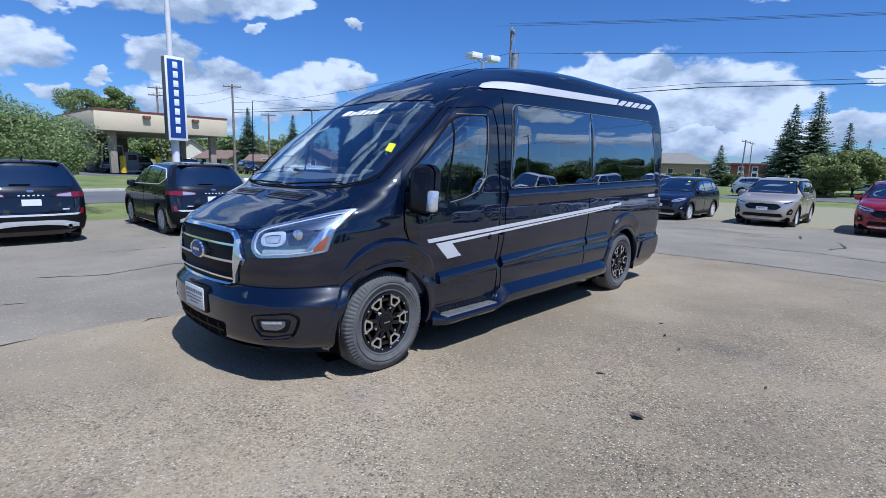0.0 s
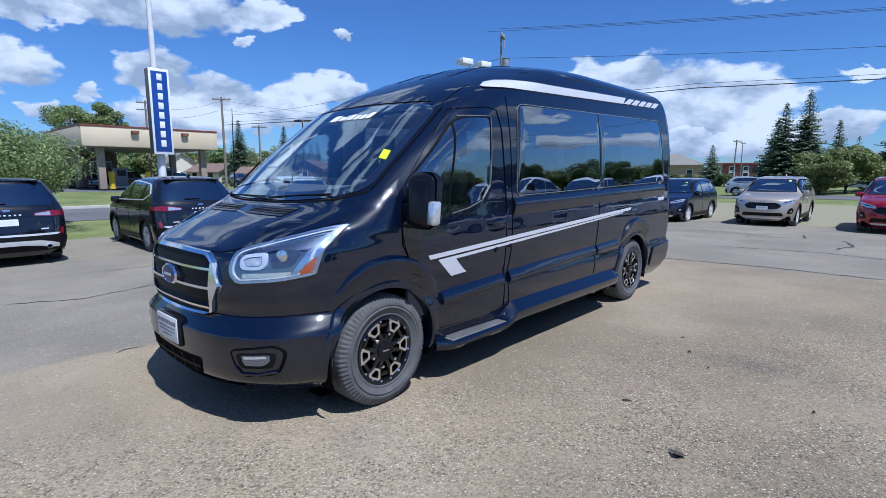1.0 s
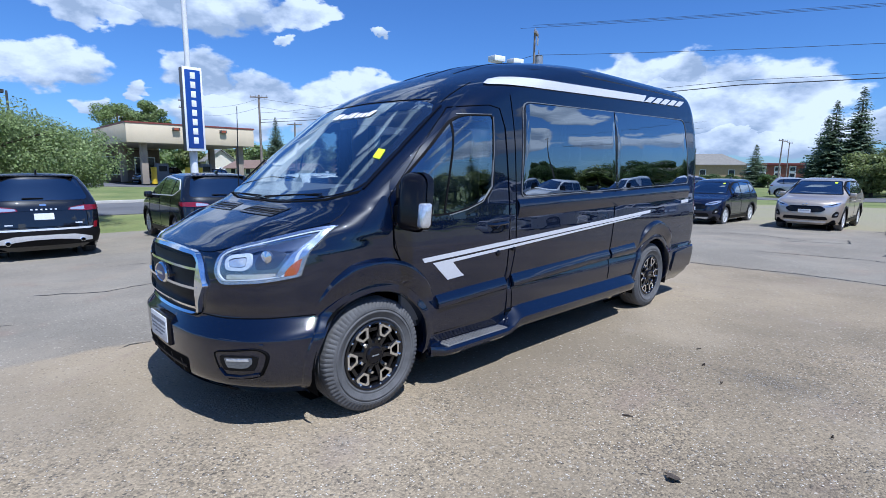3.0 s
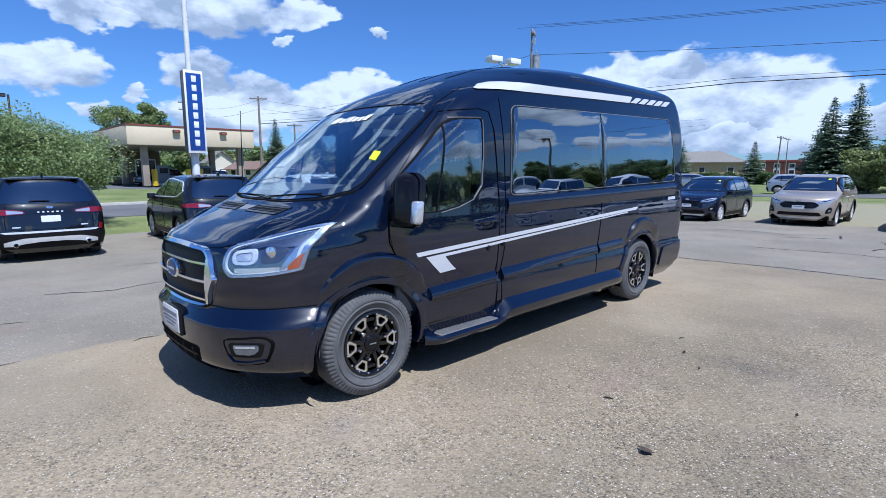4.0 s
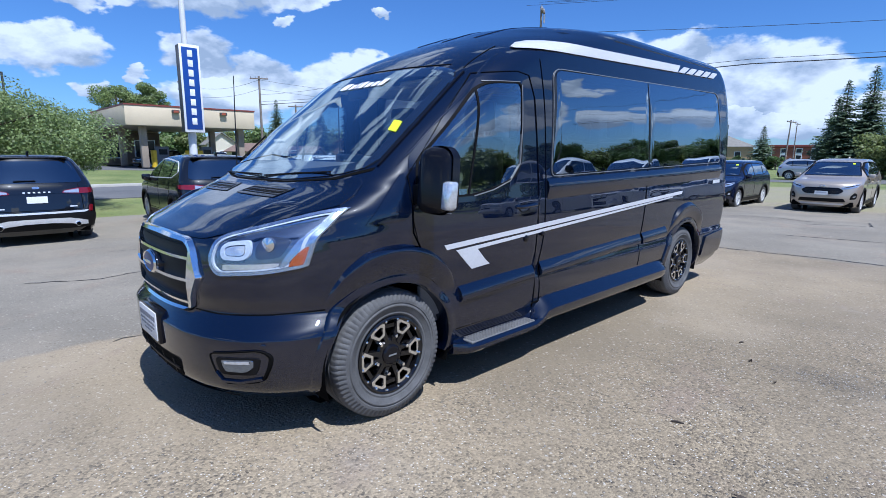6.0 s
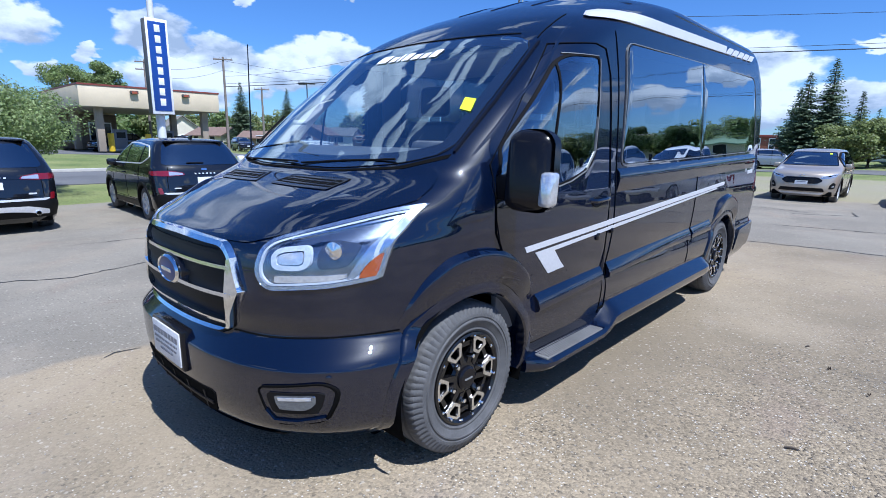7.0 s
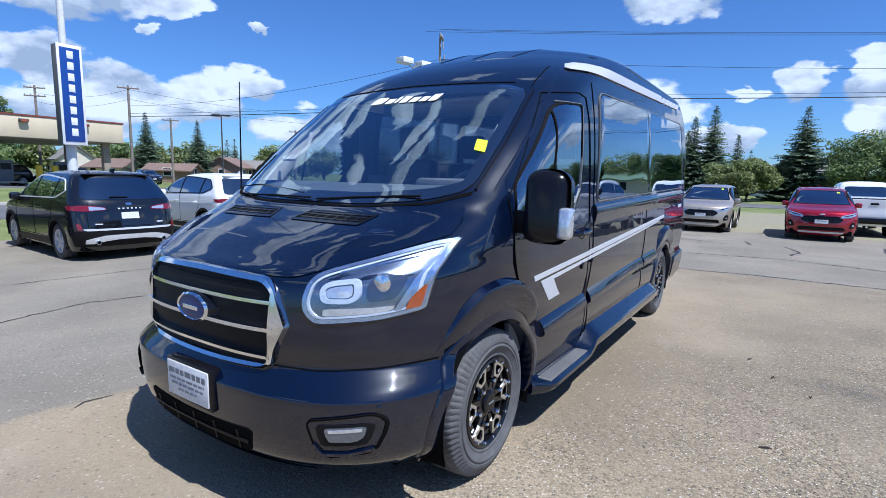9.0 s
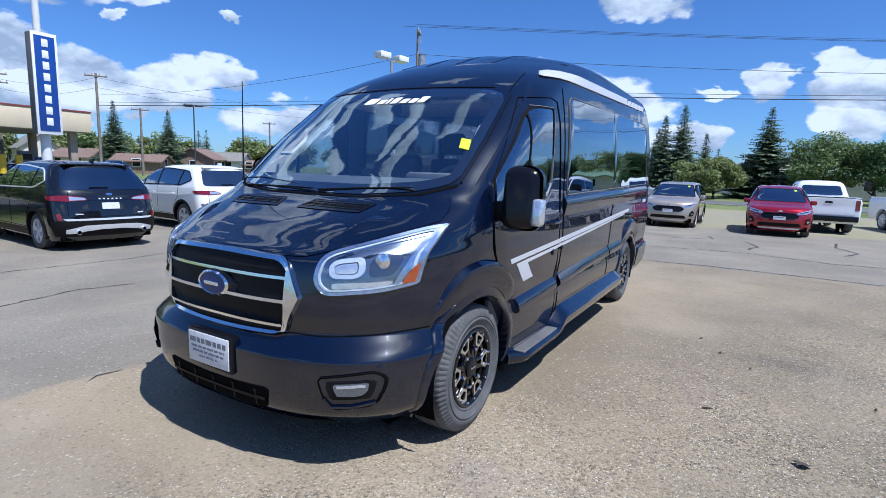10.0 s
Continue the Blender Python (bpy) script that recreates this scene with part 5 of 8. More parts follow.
        pocket = part("fog_lamp", S.border("F", sg(fp), 0.006, 0.010, 0.03), DARK, van, "fog lamp in a dark bumper pocket")
        part("pocket_panel", S.patch("F", sg(inset(fp, 0.006)), 0.007, 20, 8), PAINT, pocket)
        part("fog_frame", S.patch("F", sg(rounded([(0.680, 0.388), (0.825, 0.392), (0.848, 0.482), (0.668, 0.474)], 0.02)), 0.012, 12, 4), PLASTIC, pocket)
        part("fog_lens", S.patch("F", sg(rounded([(0.706, 0.408), (0.792, 0.408), (0.818, 0.430), (0.822, 0.473), (0.698, 0.465)], 0.012)), 0.016, 10, 4), LAMP_BASE, pocket)
        part("fog_reflector", S.line("F", sg([(0.712, 0.452), (0.812, 0.459)]), 0.012, 0.019, 0.02), CLEAR_LENS, pocket)
        part("pocket_lip", S.line("F", sg([(0.655, 0.395), (0.680, 0.352), (0.760, 0.352), (0.838, 0.372)]), 0.012, 0.018, 0.02), PAINT, pocket, "gloss lip under the fog lamp")
        part("bumper_seam", S.line("F", sg([(0.43, 0.658), (0.60, 0.655), (0.80, 0.662), (0.93, 0.672)]), 0.006, 0.0035, 0.03), DARK, van)
        # running board with a ribbed step
        rb = bmesh.new()
        rows = []
        for i in range(41):
            f = i / 40
            u = 1.47 + 2.86 * f
            end = min(1, f / 0.05, (1 - f) / 0.05)
            ex = 0.030 + 0.090 * math.sin(end * math.pi / 2) ** 0.8
            rise = 0.0 if u < 2.22 else min(1, (u - 2.22) / 0.12)
            zt = 0.300 + 0.075 * rise + 0.012 * f
            w0 = 0.985
            row = [(w0, zt + 0.075 * rise + 0.02), (w0 + ex * 0.30, zt + 0.050 * rise + 0.005), (w0 + ex * 0.86, zt + 0.004), (w0 + ex, zt - 0.016), (w0 + ex * 0.99, zt - 0.040 - 0.02 * rise), (w0 + ex * 0.8, zt - 0.062 - 0.03 * rise), (w0 - 0.08, zt - 0.072 - 0.03 * rise)]
            rows.append([rb.verts.new((s * a, u, b)) for a, b in row])
        for c, d in zip(rows, rows[1:]):
            for j in range(6):
                rb.faces.new((c[j], d[j], d[j + 1], c[j + 1]))
        rb.faces.new(rows[0])
        rb.faces.new(rows[-1][::-1])
        board = part("running_board", rb, PAINT, van, "gloss black moulded running board")
        st = bmesh.new()
        box(st, min(s * 0.985, s * 1.085), 1.56, 0.298, max(s * 0.985, s * 1.085), 2.20, 0.312, bevel=0.006)
        tread = part("step_tread", st, STEP, board, "ribbed grey-black rubber step pad")
        for k in range(7):
            w = 0.995 + k * 0.013
            part("rib", boxes((min(s * w, s * (w + 0.005)), 1.58, 0.311, max(s * w, s * (w + 0.005)), 2.18, 0.317)), STEP, tread)
        # rear lamp strip and bumper end
        part("rear_lamp", S.patch(mode, rounded([(5.865, 0.78), (5.915, 0.78), (5.885, 1.72), (5.84, 1.72)], 0.015), 0.006, 6, 12), RED_LENS, van, "tall red rear lamp strip")
        part("rear_bumper_end", S.patch(mode, rounded([(5.28, 0.33), (5.93, 0.36), (5.93, 0.60), (5.30, 0.56)], 0.04), 0.018, 18, 6), PAINT, van)
        hb = bmesh.new()
        lathe(hb, [(0.06, 0.0), (0.06, 0.03), (0.045, 0.045), (0.0001, 0.045)], n=18, m=Matrix.Translation((s * 0.93, 5.88, 0.62)) @ pose(0, 0, 0, 0, 0, 60 if s > 0 else 120))
        part("bumper_cap", hb, SATIN, van)
        bar_w = S.line(mode, [(5.42, 1.15), (5.62, 1.155)], 0.035, 0.004)
        part("model_badge", bar_w, SILVER, van, "small silver badge bar")
        # wiper on each half
    # front: grille
    gr = rounded([(-0.385, 0.637), (0.0, 0.628), (0.385, 0.637), (0.425, 0.665), (0.506, 0.830), (0.446, 0.968), (0.395, 1.006), (0.0, 1.014), (-0.395, 1.006), (-0.446, 0.968), (-0.506, 0.830), (-0.425, 0.665)], [0.03, 0.3, 0.03, 0.03, 0.03, 0.03, 0.04, 0.3, 0.04, 0.03, 0.03, 0.03])
    grille = part("grille", S.patch("F", gr, 0.004, 40, 10), PLASTIC, van, "black slatted grille in a chrome frame")
    part("grille_frame", S.border("F", gr, 0.015, 0.026, 0.04), CHROME, grille, "polished chrome surround")
    for sg in (lambda p: p, mirrored):
        part("frame_cheek", S.patch("F", sg([(0.398, 0.648), (0.425, 0.665), (0.506, 0.830), (0.452, 0.955), (0.434, 0.945), (0.474, 0.828)]), 0.029, 14, 6), CHROME, grille)
    for z, w in ((0.917, 0.44), (0.812, 0.47), (0.705, 0.42)):
        part("grille_bar", strip_between(S, "F", lerp_line((-w, z + 0.008), (w, z + 0.008), 24), lerp_line((-w, z - 0.006), (w, z - 0.006), 24), 0.030), CHROME, grille, "satin silver cross bar")
        part("grille_vane", strip_between(S, "F", lerp_line((-w, z - 0.010), (w, z - 0.010), 24), lerp_line((-w, z - 0.050), (w, z - 0.050), 24), 0.016), PLASTIC, grille)
    part("grille_vane", strip_between(S, "F", lerp_line((-0.39, 0.978), (0.39, 0.978), 24), lerp_line((-0.42, 0.948), (0.42, 0.948), 24), 0.010), PLASTIC, grille)
    bm = bmesh.new()
    lathe(bm, [(0.075, 0.034), (0.076, 0.046), (0.067, 0.055), (0.062, 0.049)], n=40)
    badge = part("badge", bm, CHROME, grille, "oval blue badge with a chrome rim")
    badge.matrix_basis = pose(0, 0.168, 0.850, 0, 0, -90) @ Matrix.Diagonal((1, 1.55, 0.82, 1))
    bm = bmesh.new()
    lathe(bm, [(0.064, 0.02), (0.063, 0.050), (0.03, 0.055), (0.0001, 0.056)], n=40)
    part("badge_face", bm, BLUE_BADGE, badge)
    part("badge_mark", boxes((0.054, -0.036, -0.012, 0.0585, 0.036, 0.010), bevel=0.003), CHROME, badge)
    bm = bmesh.new()
    lathe(bm, [(0.100, -0.03), (0.096, 0.012), (0.080, 0.036), (0.060, 0.040)], n=40)
    bz = part("badge_base", bm, SATIN, badge)
    # lower intake, plate holder
    slot = rounded([(-0.36, 0.285), (0.36, 0.285), (0.39, 0.400), (0.0, 0.385), (-0.39, 0.400)], [0.03, 0.03, 0.03, 0.1, 0.03])
    intake = part("lower_intake", S.patch("F", slot, 0.003, 36, 4), DARK, van, "dark slot in the lower bumper")
    part("intake_bar", S.line("F", [(-0.36, 0.338), (0.36, 0.338)], 0.012, 0.010), PLASTIC, intake)
    for w in (-0.30, -0.15, 0.0, 0.15, 0.30):
        part("intake_fin", S.line("F", [(w, 0.295), (w, 0.38)], 0.010, 0.008), PLASTIC, intake)
    part("lip", strip_between(S, "F", lerp_line((-0.62, 0.262), (0.62, 0.262), 30), lerp_line((-0.60, 0.215), (0.60, 0.215), 30), 0.010), PLASTIC, van)
    for w in (0.86,):
        bm = bmesh.new()
        z = 0.535
        ps = S.on("F", w, z, 0.0)
        face = (S.on("F", w, z, 0.01) - ps).to_track_quat("X", "Z").to_matrix().to_4x4()
        lathe(bm, [(0.013, -0.01), (0.013, 0.003), (0.010, 0.005), (0.0001, 0.005)], n=14, m=Matrix.Translation(ps) @ face)
        part("parking_sensor", bm, PAINT, van)
    pl = thing_plate(van)
    # bonnet panel, its vents and lines
    bonnet = rounded([(-0.50, 1.018), (0.50, 1.018), (0.600, 1.052), (0.775, 1.124), (0.900, 1.178), (0.893, 1.243), (0.85, 1.315), (0.72, 1.292), (0.35, 1.268), (-0.35, 1.268), (-0.72, 1.292), (-0.85, 1.315), (-0.893, 1.243), (-0.900, 1.178), (-0.775, 1.124), (-0.600, 1.052)], [0.04, 0.04, 0.03, 0.05, 0.02, 0.03, 0.03, 0.05, 0.1, 0.1, 0.05, 0.03, 0.03, 0.02, 0.05, 0.03])
    hood = part("bonnet", S.patch("F", bonnet, 0.0045, 60, 30), PAINT, van, "sloping gloss bonnet with two louvred vents")
    for s in (1, -1):
        sg = (lambda p: p) if s > 0 else mirrored
        vent = rounded([(0.075, 1.203), (0.505, 1.199), (0.535, 1.242), (0.115, 1.244)], 0.008)
        vt = part("bonnet_vent", S.patch("F", sg(vent), 0.0058, 18, 5), DARK, hood, "black louvred bonnet vent")
        part("vent_rim", S.border("F", sg(vent), 0.008, 0.0085, 0.04), SATIN, vt)
        for z in (1.217, 1.230):
            part("louvre", S.line("F", sg([(0.115, z), (0.505, z - 0.003)]), 0.0030, 0.008, 0.1), SATIN, vt)
        for k in range(6):
            a = 0.135 + k * 0.062
            part("louvre", S.line("F", sg([(a, 1.205), (a + 0.030, 1.240)]), 0.006, 0.008, 0.02), SATIN, vt)
        # a pointed blister runs forward from the vent's outer end
        rb = bmesh.new()
        rows = []
        for q in range(15):
            f = q / 14
            w0, z0 = 0.545 + 0.055 * f, 1.100 + 0.095 * f
            wide, high = 0.012 + 0.125 * f ** 0.8, 0.0045 + 0.013 * min(1, f * 2.2) * (1 if f < 0.75 else (1 - f) / 0.25)
            rows.append([rb.verts.new(S.on("F", s * (w0 + wide * g), z0 - 0.010 * g * f, 0.0045 + (high - 0.0045) * o)) for g, o in ((0.0, 0.0), (0.10, 0.9), (0.25, 1.0), (0.55, 0.75), (0.8, 0.3), (1.0, 0.0))])
        for c, d in zip(rows, rows[1:]):
            for q in range(5):
                rb.faces.new((c[q], d[q], d[q + 1], c[q + 1]))
        part("bonnet_blister", rb, PAINT, hood, sharp=12)
        rd = bmesh.new()
        tube(rd, [S.on("F", s * w, z, -0.005) for w, z in ((0.925, 1.36), (0.935, 1.48), (0.934, 1.62), (0.928, 1.78), (0.895, 1.92), (0.862, 2.03), (0.835, 2.13))], [0.006, 0.012, 0.013, 0.013, 0.013, 0.012, 0.004], 10)
        part("pillar_ridge", rd, PAINT, van, "rounded gloss ridge along the pillar", sharp=80)
        rd = bmesh.new()
        tube(rd, [S.on("L" if s > 0 else "R", u, z, -0.004) for u, z in ((2.45, 2.300), (2.8, 2.318), (3.4, 2.335), (4.2, 2.345), (5.0, 2.350), (5.6, 2.348), (5.72, 2.34))], [0.004] + [0.011] * 5 + [0.004], 10)
        part("roof_gutter", rd, PAINT, van, sharp=80)
        part("roof_groove", S.line("F", sg([(0.80, 1.955), (0.785, 2.05), (0.764, 2.13)]), 0.004, 0.003, 0.03), DARK, van, "dark roof joint")
    # cowl and wipers
    part("cowl", S.patch("F", rounded([(-0.86, 1.345), (-0.72, 1.298), (-0.35, 1.272), (0.35, 1.272), (0.72, 1.298), (0.86, 1.345), (0.86, 1.366), (0.70, 1.308), (0.35, 1.280), (-0.35, 1.280), (-0.70, 1.308), (-0.86, 1.366)], 0.01), 0.002, 50, 3), DARK, van, "black plastic cowl")
    for w0, w1, z1 in ((-0.62, 0.02, 1.295), (0.06, 0.66, 1.325)):
        bm = bmesh.new()
        a, b = S.on("F", w0, 1.293, 0.012), S.on("F", w1, z1, 0.016)
        tube(bm, [a, a.lerp(b, 0.5) + Vector((0, -0.006, 0.003)), b], 0.005, 6)
        part("wiper", bm, RUBBER, van)
    bm = bmesh.new()
    tube(bm, [S.on("F", -0.78, 1.38, 0.016), S.on("F", -0.80, 1.55, 0.02)], 0.007, 6)
    part("wiper", bm, RUBBER, van)
    # lettering bars on the glass, sticker
    x = -0.205
    for k, wd in enumerate((0.100, 0.060, 0.026, 0.062, 0.062, 0.055, 0.062)):
        tall = 0.046 if k in (0, 2, 3, 6) else 0.034
        z0 = 1.868
        part("windscreen_word", S.patch("F", [(x, z0), (x + wd, z0), (x + wd + 0.014, z0 + tall), (x + 0.014, z0 + tall)], 0.011, 6, 2, skirt=False), WHITE, van, "white slanted lettering bar")
        x += wd + 0.014
    part("windscreen_sticker", S.patch("F", [(0.751, 1.561), (0.808, 1.548), (0.794, 1.608), (0.734, 1.618)], 0.011, 6, 2, skirt=False), YELLOW, van, "bright yellow paper sticker")
    # roof ribs, rear bumper, rear door seam, aerial
    for w in (-0.42, -0.14, 0.14, 0.42):
        bm = bmesh.new()
        pts = []
        for k in range(9):
            z = 2.26 + 0.20 * k / 8
            pts.append(S.on("F", w, min(z, 2.49), -0.006) if abs(w) < 0.6 else S.on("F", w, z, 0.004))
        tube(bm, pts, 0.012, 6)
        part("roof_rib", bm, PAINT, van)
    part("roof_join", S.line("F", [(-0.70, 1.985), (0.0, 2.004), (0.70, 1.985)], 0.005, 0.003), DARK, van)
    part("rear_bumper", S.patch("B", rounded([(-0.96, 0.34), (0.96, 0.34), (0.96, 0.60), (-0.96, 0.60)], 0.05), 0.025, 30, 6), PLASTIC, van)
    part("rear_door_seam", S.line("B", [(0, 0.62), (0, 2.2)], 0.008, 0.004), DARK, van)
    lampbox = bmesh.new()
    box(lampbox, -0.14, 5.70, 2.30, 0.14, 5.80, 2.36, bevel=0.015)
    part("high_brake_lamp", lampbox, RED_LENS, van)
    bm = bmesh.new()
    base = Vector((-0.86, 0.98, 1.30))
    tube(bm, [base, base + Vector((0, 0, 0.05)), base + Vector((-0.03, 0.03, 0.70))], [0.014, 0.006, 0.003], 8)
    part("aerial", bm, SATIN, van, "thin black whip aerial")
    # hinges at the rear corner seen past the flank
    for z in (0.95, 1.75, 2.10):
        hw = S.side(5.84, z)
        part("door_hinge", boxes((hw - 0.03, 5.82, z - 0.03, hw + 0.012, 5.88, z + 0.03), bevel=0.010), SATIN, van)
    return van


def thing_plate(van):
    """Advertising plate in its bracket on the bumper."""
    u = 0.098
    br = part("plate_bracket", boxes((-0.172, u - 0.01, 0.419, 0.172, u + 0.045, 0.606), bevel=0.008), SATIN, van)
    pl = part("front_plate", boxes((-0.156, u - 0.016, 0.436, 0.156, u - 0.008, 0.592), bevel=0.003), PLATE, br, "white advertising plate with grey printed bars")
    for z, h, a, b in ((0.552, 0.026, -0.14, 0.14), (0.519, 0.010, -0.13, 0.13), (0.496, 0.010, -0.12, 0.12), (0.472, 0.008, -0.07, 0.07)):
        x = a
        k = 0
        while x < b:
            wd = 0.026 if k % 3 else 0.045
            part("print_bar", boxes((x, u - 0.0185, z - h / 2, min(x + wd, b), u - 0.0155, z + h / 2)), BAR_GREY, pl)
            x += wd + 0.010
            k += 1
    return br


def build_interior(van):
    """What shows through the glass: dash, wheel, seats, trim."""
    part("cabin_floor", boxes((-0.93, 1.1, 0.45, 0.93, 5.7, 0.50)), TRIM_DARK, van)
    part("headliner", boxes((-0.70, 2.62, 2.20, 0.70, 5.45, 2.24), bevel=0.01), TRIM_LIGHT, van)
    bm = bmesh.new()
    prof = [(0.87, 1.300), (0.96, 1.340), (1.20, 1.382), (1.38, 1.375), (1.47, 1.31), (1.48, 1.10), (1.44, 0.9), (1.30, 0.6), (1.05, 0.6)]
    rows = [[bm.verts.new((w, u + 0.17 * (abs(w) / 0.9) ** 2.4, z)) for u, z in prof] for w in (-0.90, -0.75, -0.6, -0.3, 0, 0.3, 0.6, 0.75, 0.90)]
    for a, b in zip(rows, rows[1:]):
        for j in range(len(prof) - 1):
            bm.faces.new((a[j], a[j + 1], b[j + 1], b[j]))
    dash = part("dashboard", bm, DASH, van, "charcoal dashboard")
    part("screen_panel", boxes((-0.17, 1.42, 1.30, 0.17, 1.45, 1.43), bevel=0.01), SATIN, dash)
    bm = bmesh.new()
    box(bm, 0.28, 1.32, 1.33, 0.66, 1.46, 1.42, bevel=0.03)
    part("instrument_hood", bm, TRIM_DARK, dash)
    bm = bmesh.new()
    ring = [Vector((0.185 * math.cos(a), 0.185 * math.sin(a), 0)) for a in [k * math.tau / 28 for k in range(29)]]
    tube(bm, ring, 0.015, 8)
    tube(bm, [(-0.18, 0, 0), (0, 0, -0.03), (0.18, 0, 0)], 0.02, 6)
    tube(bm, [(0, -0.18, 0), (0, 0, -0.03)], 0.02, 6)
    sw = part("steering_wheel", bm, TRIM_DARK, dash)
    sw.matrix_basis = pose(0.46, 1.62, 1.30, 62, 0, 0)
    for w, u, tone in ((0.45, 2.0, 0), (-0.45, 2.0, 0), (0.5, 3.0, 1), (-0.5, 3.0, 1), (0.5, 4.0, 1), (-0.5, 4.0, 1), (0.5, 4.9, 1), (-0.5, 4.9, 1)):
        st = bmesh.new()
        box(st, w - 0.24, u - 0.25, 0.85, w + 0.24, u + 0.25, 1.0, bevel=0.05, seg=3)
        seat = part("seat", st, SEAT, van, "black leather captain's seat")
        bk = bmesh.new()
        box(bk, w - 0.23, u + 0.18, 0.98, w + 0.23, u + 0.32, 1.56, bevel=0.05, seg=3)
        part("backrest", bk, SEAT, seat)
        hd = bmesh.new()
        box(hd, w - 0.13, u + 0.23, 1.60, w + 0.13, u + 0.33, 1.82, bevel=0.04, seg=3)
        part("headrest", hd, SEAT, seat)
        pr = bmesh.new()
        rod(pr, (w - 0.06, u + 0.28, 1.5), (w - 0.06, u + 0.28, 1.65), 0.008)
        rod(pr, (w + 0.06, u + 0.28, 1.5), (w + 0.06, u + 0.28, 1.65), 0.008)
        part("headrest_posts", pr, CHROME, seat)
        part("seat_base", boxes((w - 0.18, u - 0.18, 0.5, w + 0.18, u + 0.2, 0.86), bevel=0.02), TRIM_DARK, seat)
    S = VAN
    for mode in "LR":
        s = 1 if mode == "L" else -1
        bm = bmesh.new()
        rows = []
        for i in range(13):
            z = 1.38 + 0.60 * i / 12
            fw = 0.885 - 0.045 * i / 12
            fu, deep = S.front(fw, z) + 0.02, 0.22 - 0.08 * i / 12
            rows.append([bm.verts.new((s * (fw - o), fu + f * deep, z)) for f, o in ((0.0, 0.0), (0.15, 0.03), (0.6, 0.045), (1.0, 0.02))])
        for a, b in zip(rows, rows[1:]):
            for j in range(3):
                bm.faces.new((a[j], a[j + 1], b[j + 1], b[j]))
        pil = part("pillar_trim", bm, TRIM_LIGHT, van, "pale grey pillar trim")
        gb = bmesh.new()
        p = [S.on("F", s * 0.80, 1.56, -0.05), S.on("F", s * 0.77, 1.60, -0.10), S.on("F", s * 0.755, 1.70, -0.10), S.on("F", s * 0.76, 1.75, -0.05)]
        tube(gb, p, 0.016, 8)
        part("grab_handle", gb, TRIM_LIGHT, pil)
        part("door_card", boxes((min(s * 0.93, s * 0.965), 1.25, 0.5, max(s * 0.93, s * 0.965), 2.2, 1.17), bevel=0.01), TRIM_DARK, van)
        part("b_pillar", boxes((min(s * 0.925, s * 0.95), 2.17, 0.5, max(s * 0.925, s * 0.95), 2.36, 1.95), bevel=0.01), TRIM_DARK, van)
        vis = bmesh.new()
        box(vis, min(s * 0.20, s * 0.60), 1.72, 1.90, max(s * 0.20, s * 0.60), 1.86, 1.925, bevel=0.01)
        part("sun_visor", vis, TRIM_LIGHT, van)
    mr = bmesh.new()
    box(mr, -0.11, 1.50, 1.80, 0.11, 1.53, 1.87, bevel=0.014, seg=3)
    rod(mr, (0, 1.53, 1.86), (0, 1.60, 1.94), 0.012)
    part("inner_mirror", mr, SATIN, van)
    part("inner_roof", boxes((-0.60, 1.86, 1.90, 0.60, 2.55, 1.93), bevel=0.01), TRIM_LIGHT, van)


the_van = build_van()
build_interior(the_van)

# parked cars
def car_wheel(car, w, u, radius, width, flip, spokes=5, dark=False):
    rim = radius * 0.66
    wheel = new("wheel")
    wheel.parent = car
    wheel.matrix_basis = pose(w, u, radius, 0, 0, 180 if flip else 0)
    part("tyre", plain_tyre(radius, width, rim), TYRE, wheel)
    bm = bmesh.new()
    h = width / 2
    lathe(bm, [(rim + 0.006, h * 0.86), (rim - 0.006, h * 0.92), (rim - 0.018, h * 0.8), (rim - 0.03, -h * 0.6), (0.03, -h * 0.6)], n=40)
    part("barrel", bm, PLASTIC if dark else SILVER, wheel)
    bm = bmesh.new()
    lathe(bm, [(rim + 0.004, h * 0.88), (rim - 0.004, h * 0.96), (rim - 0.016, h * 0.9), (rim - 0.014, h * 0.6)], n=40, closed=True)
    lathe(bm, [(0.075, 0.0), (0.07, h * 0.7), (0.05, h * 0.78), (0.0001, h * 0.8)], n=24)
    for k in range(spokes):
        for d in (-0.16, 0.16):
            m = Matrix.Rotation(k * math.tau / spokes + d, 4, "X")
            wedge(bm, [(-0.020, 0.05), (0.020, 0.05), (0.016, rim - 0.006), (-0.016, rim - 0.006)], h * 0.35, h * 0.82, m)
    part("rim", bm, SILVER, wheel, "silver alloy rim")
    bm = bmesh.new()
    lathe(bm, [(rim * 0.62, -h * 0.2), (rim * 0.62, 0.0), (0.04, 0.0)], n=24)
    part("brake_disc", bm, PLASTIC, wheel)
    return wheel


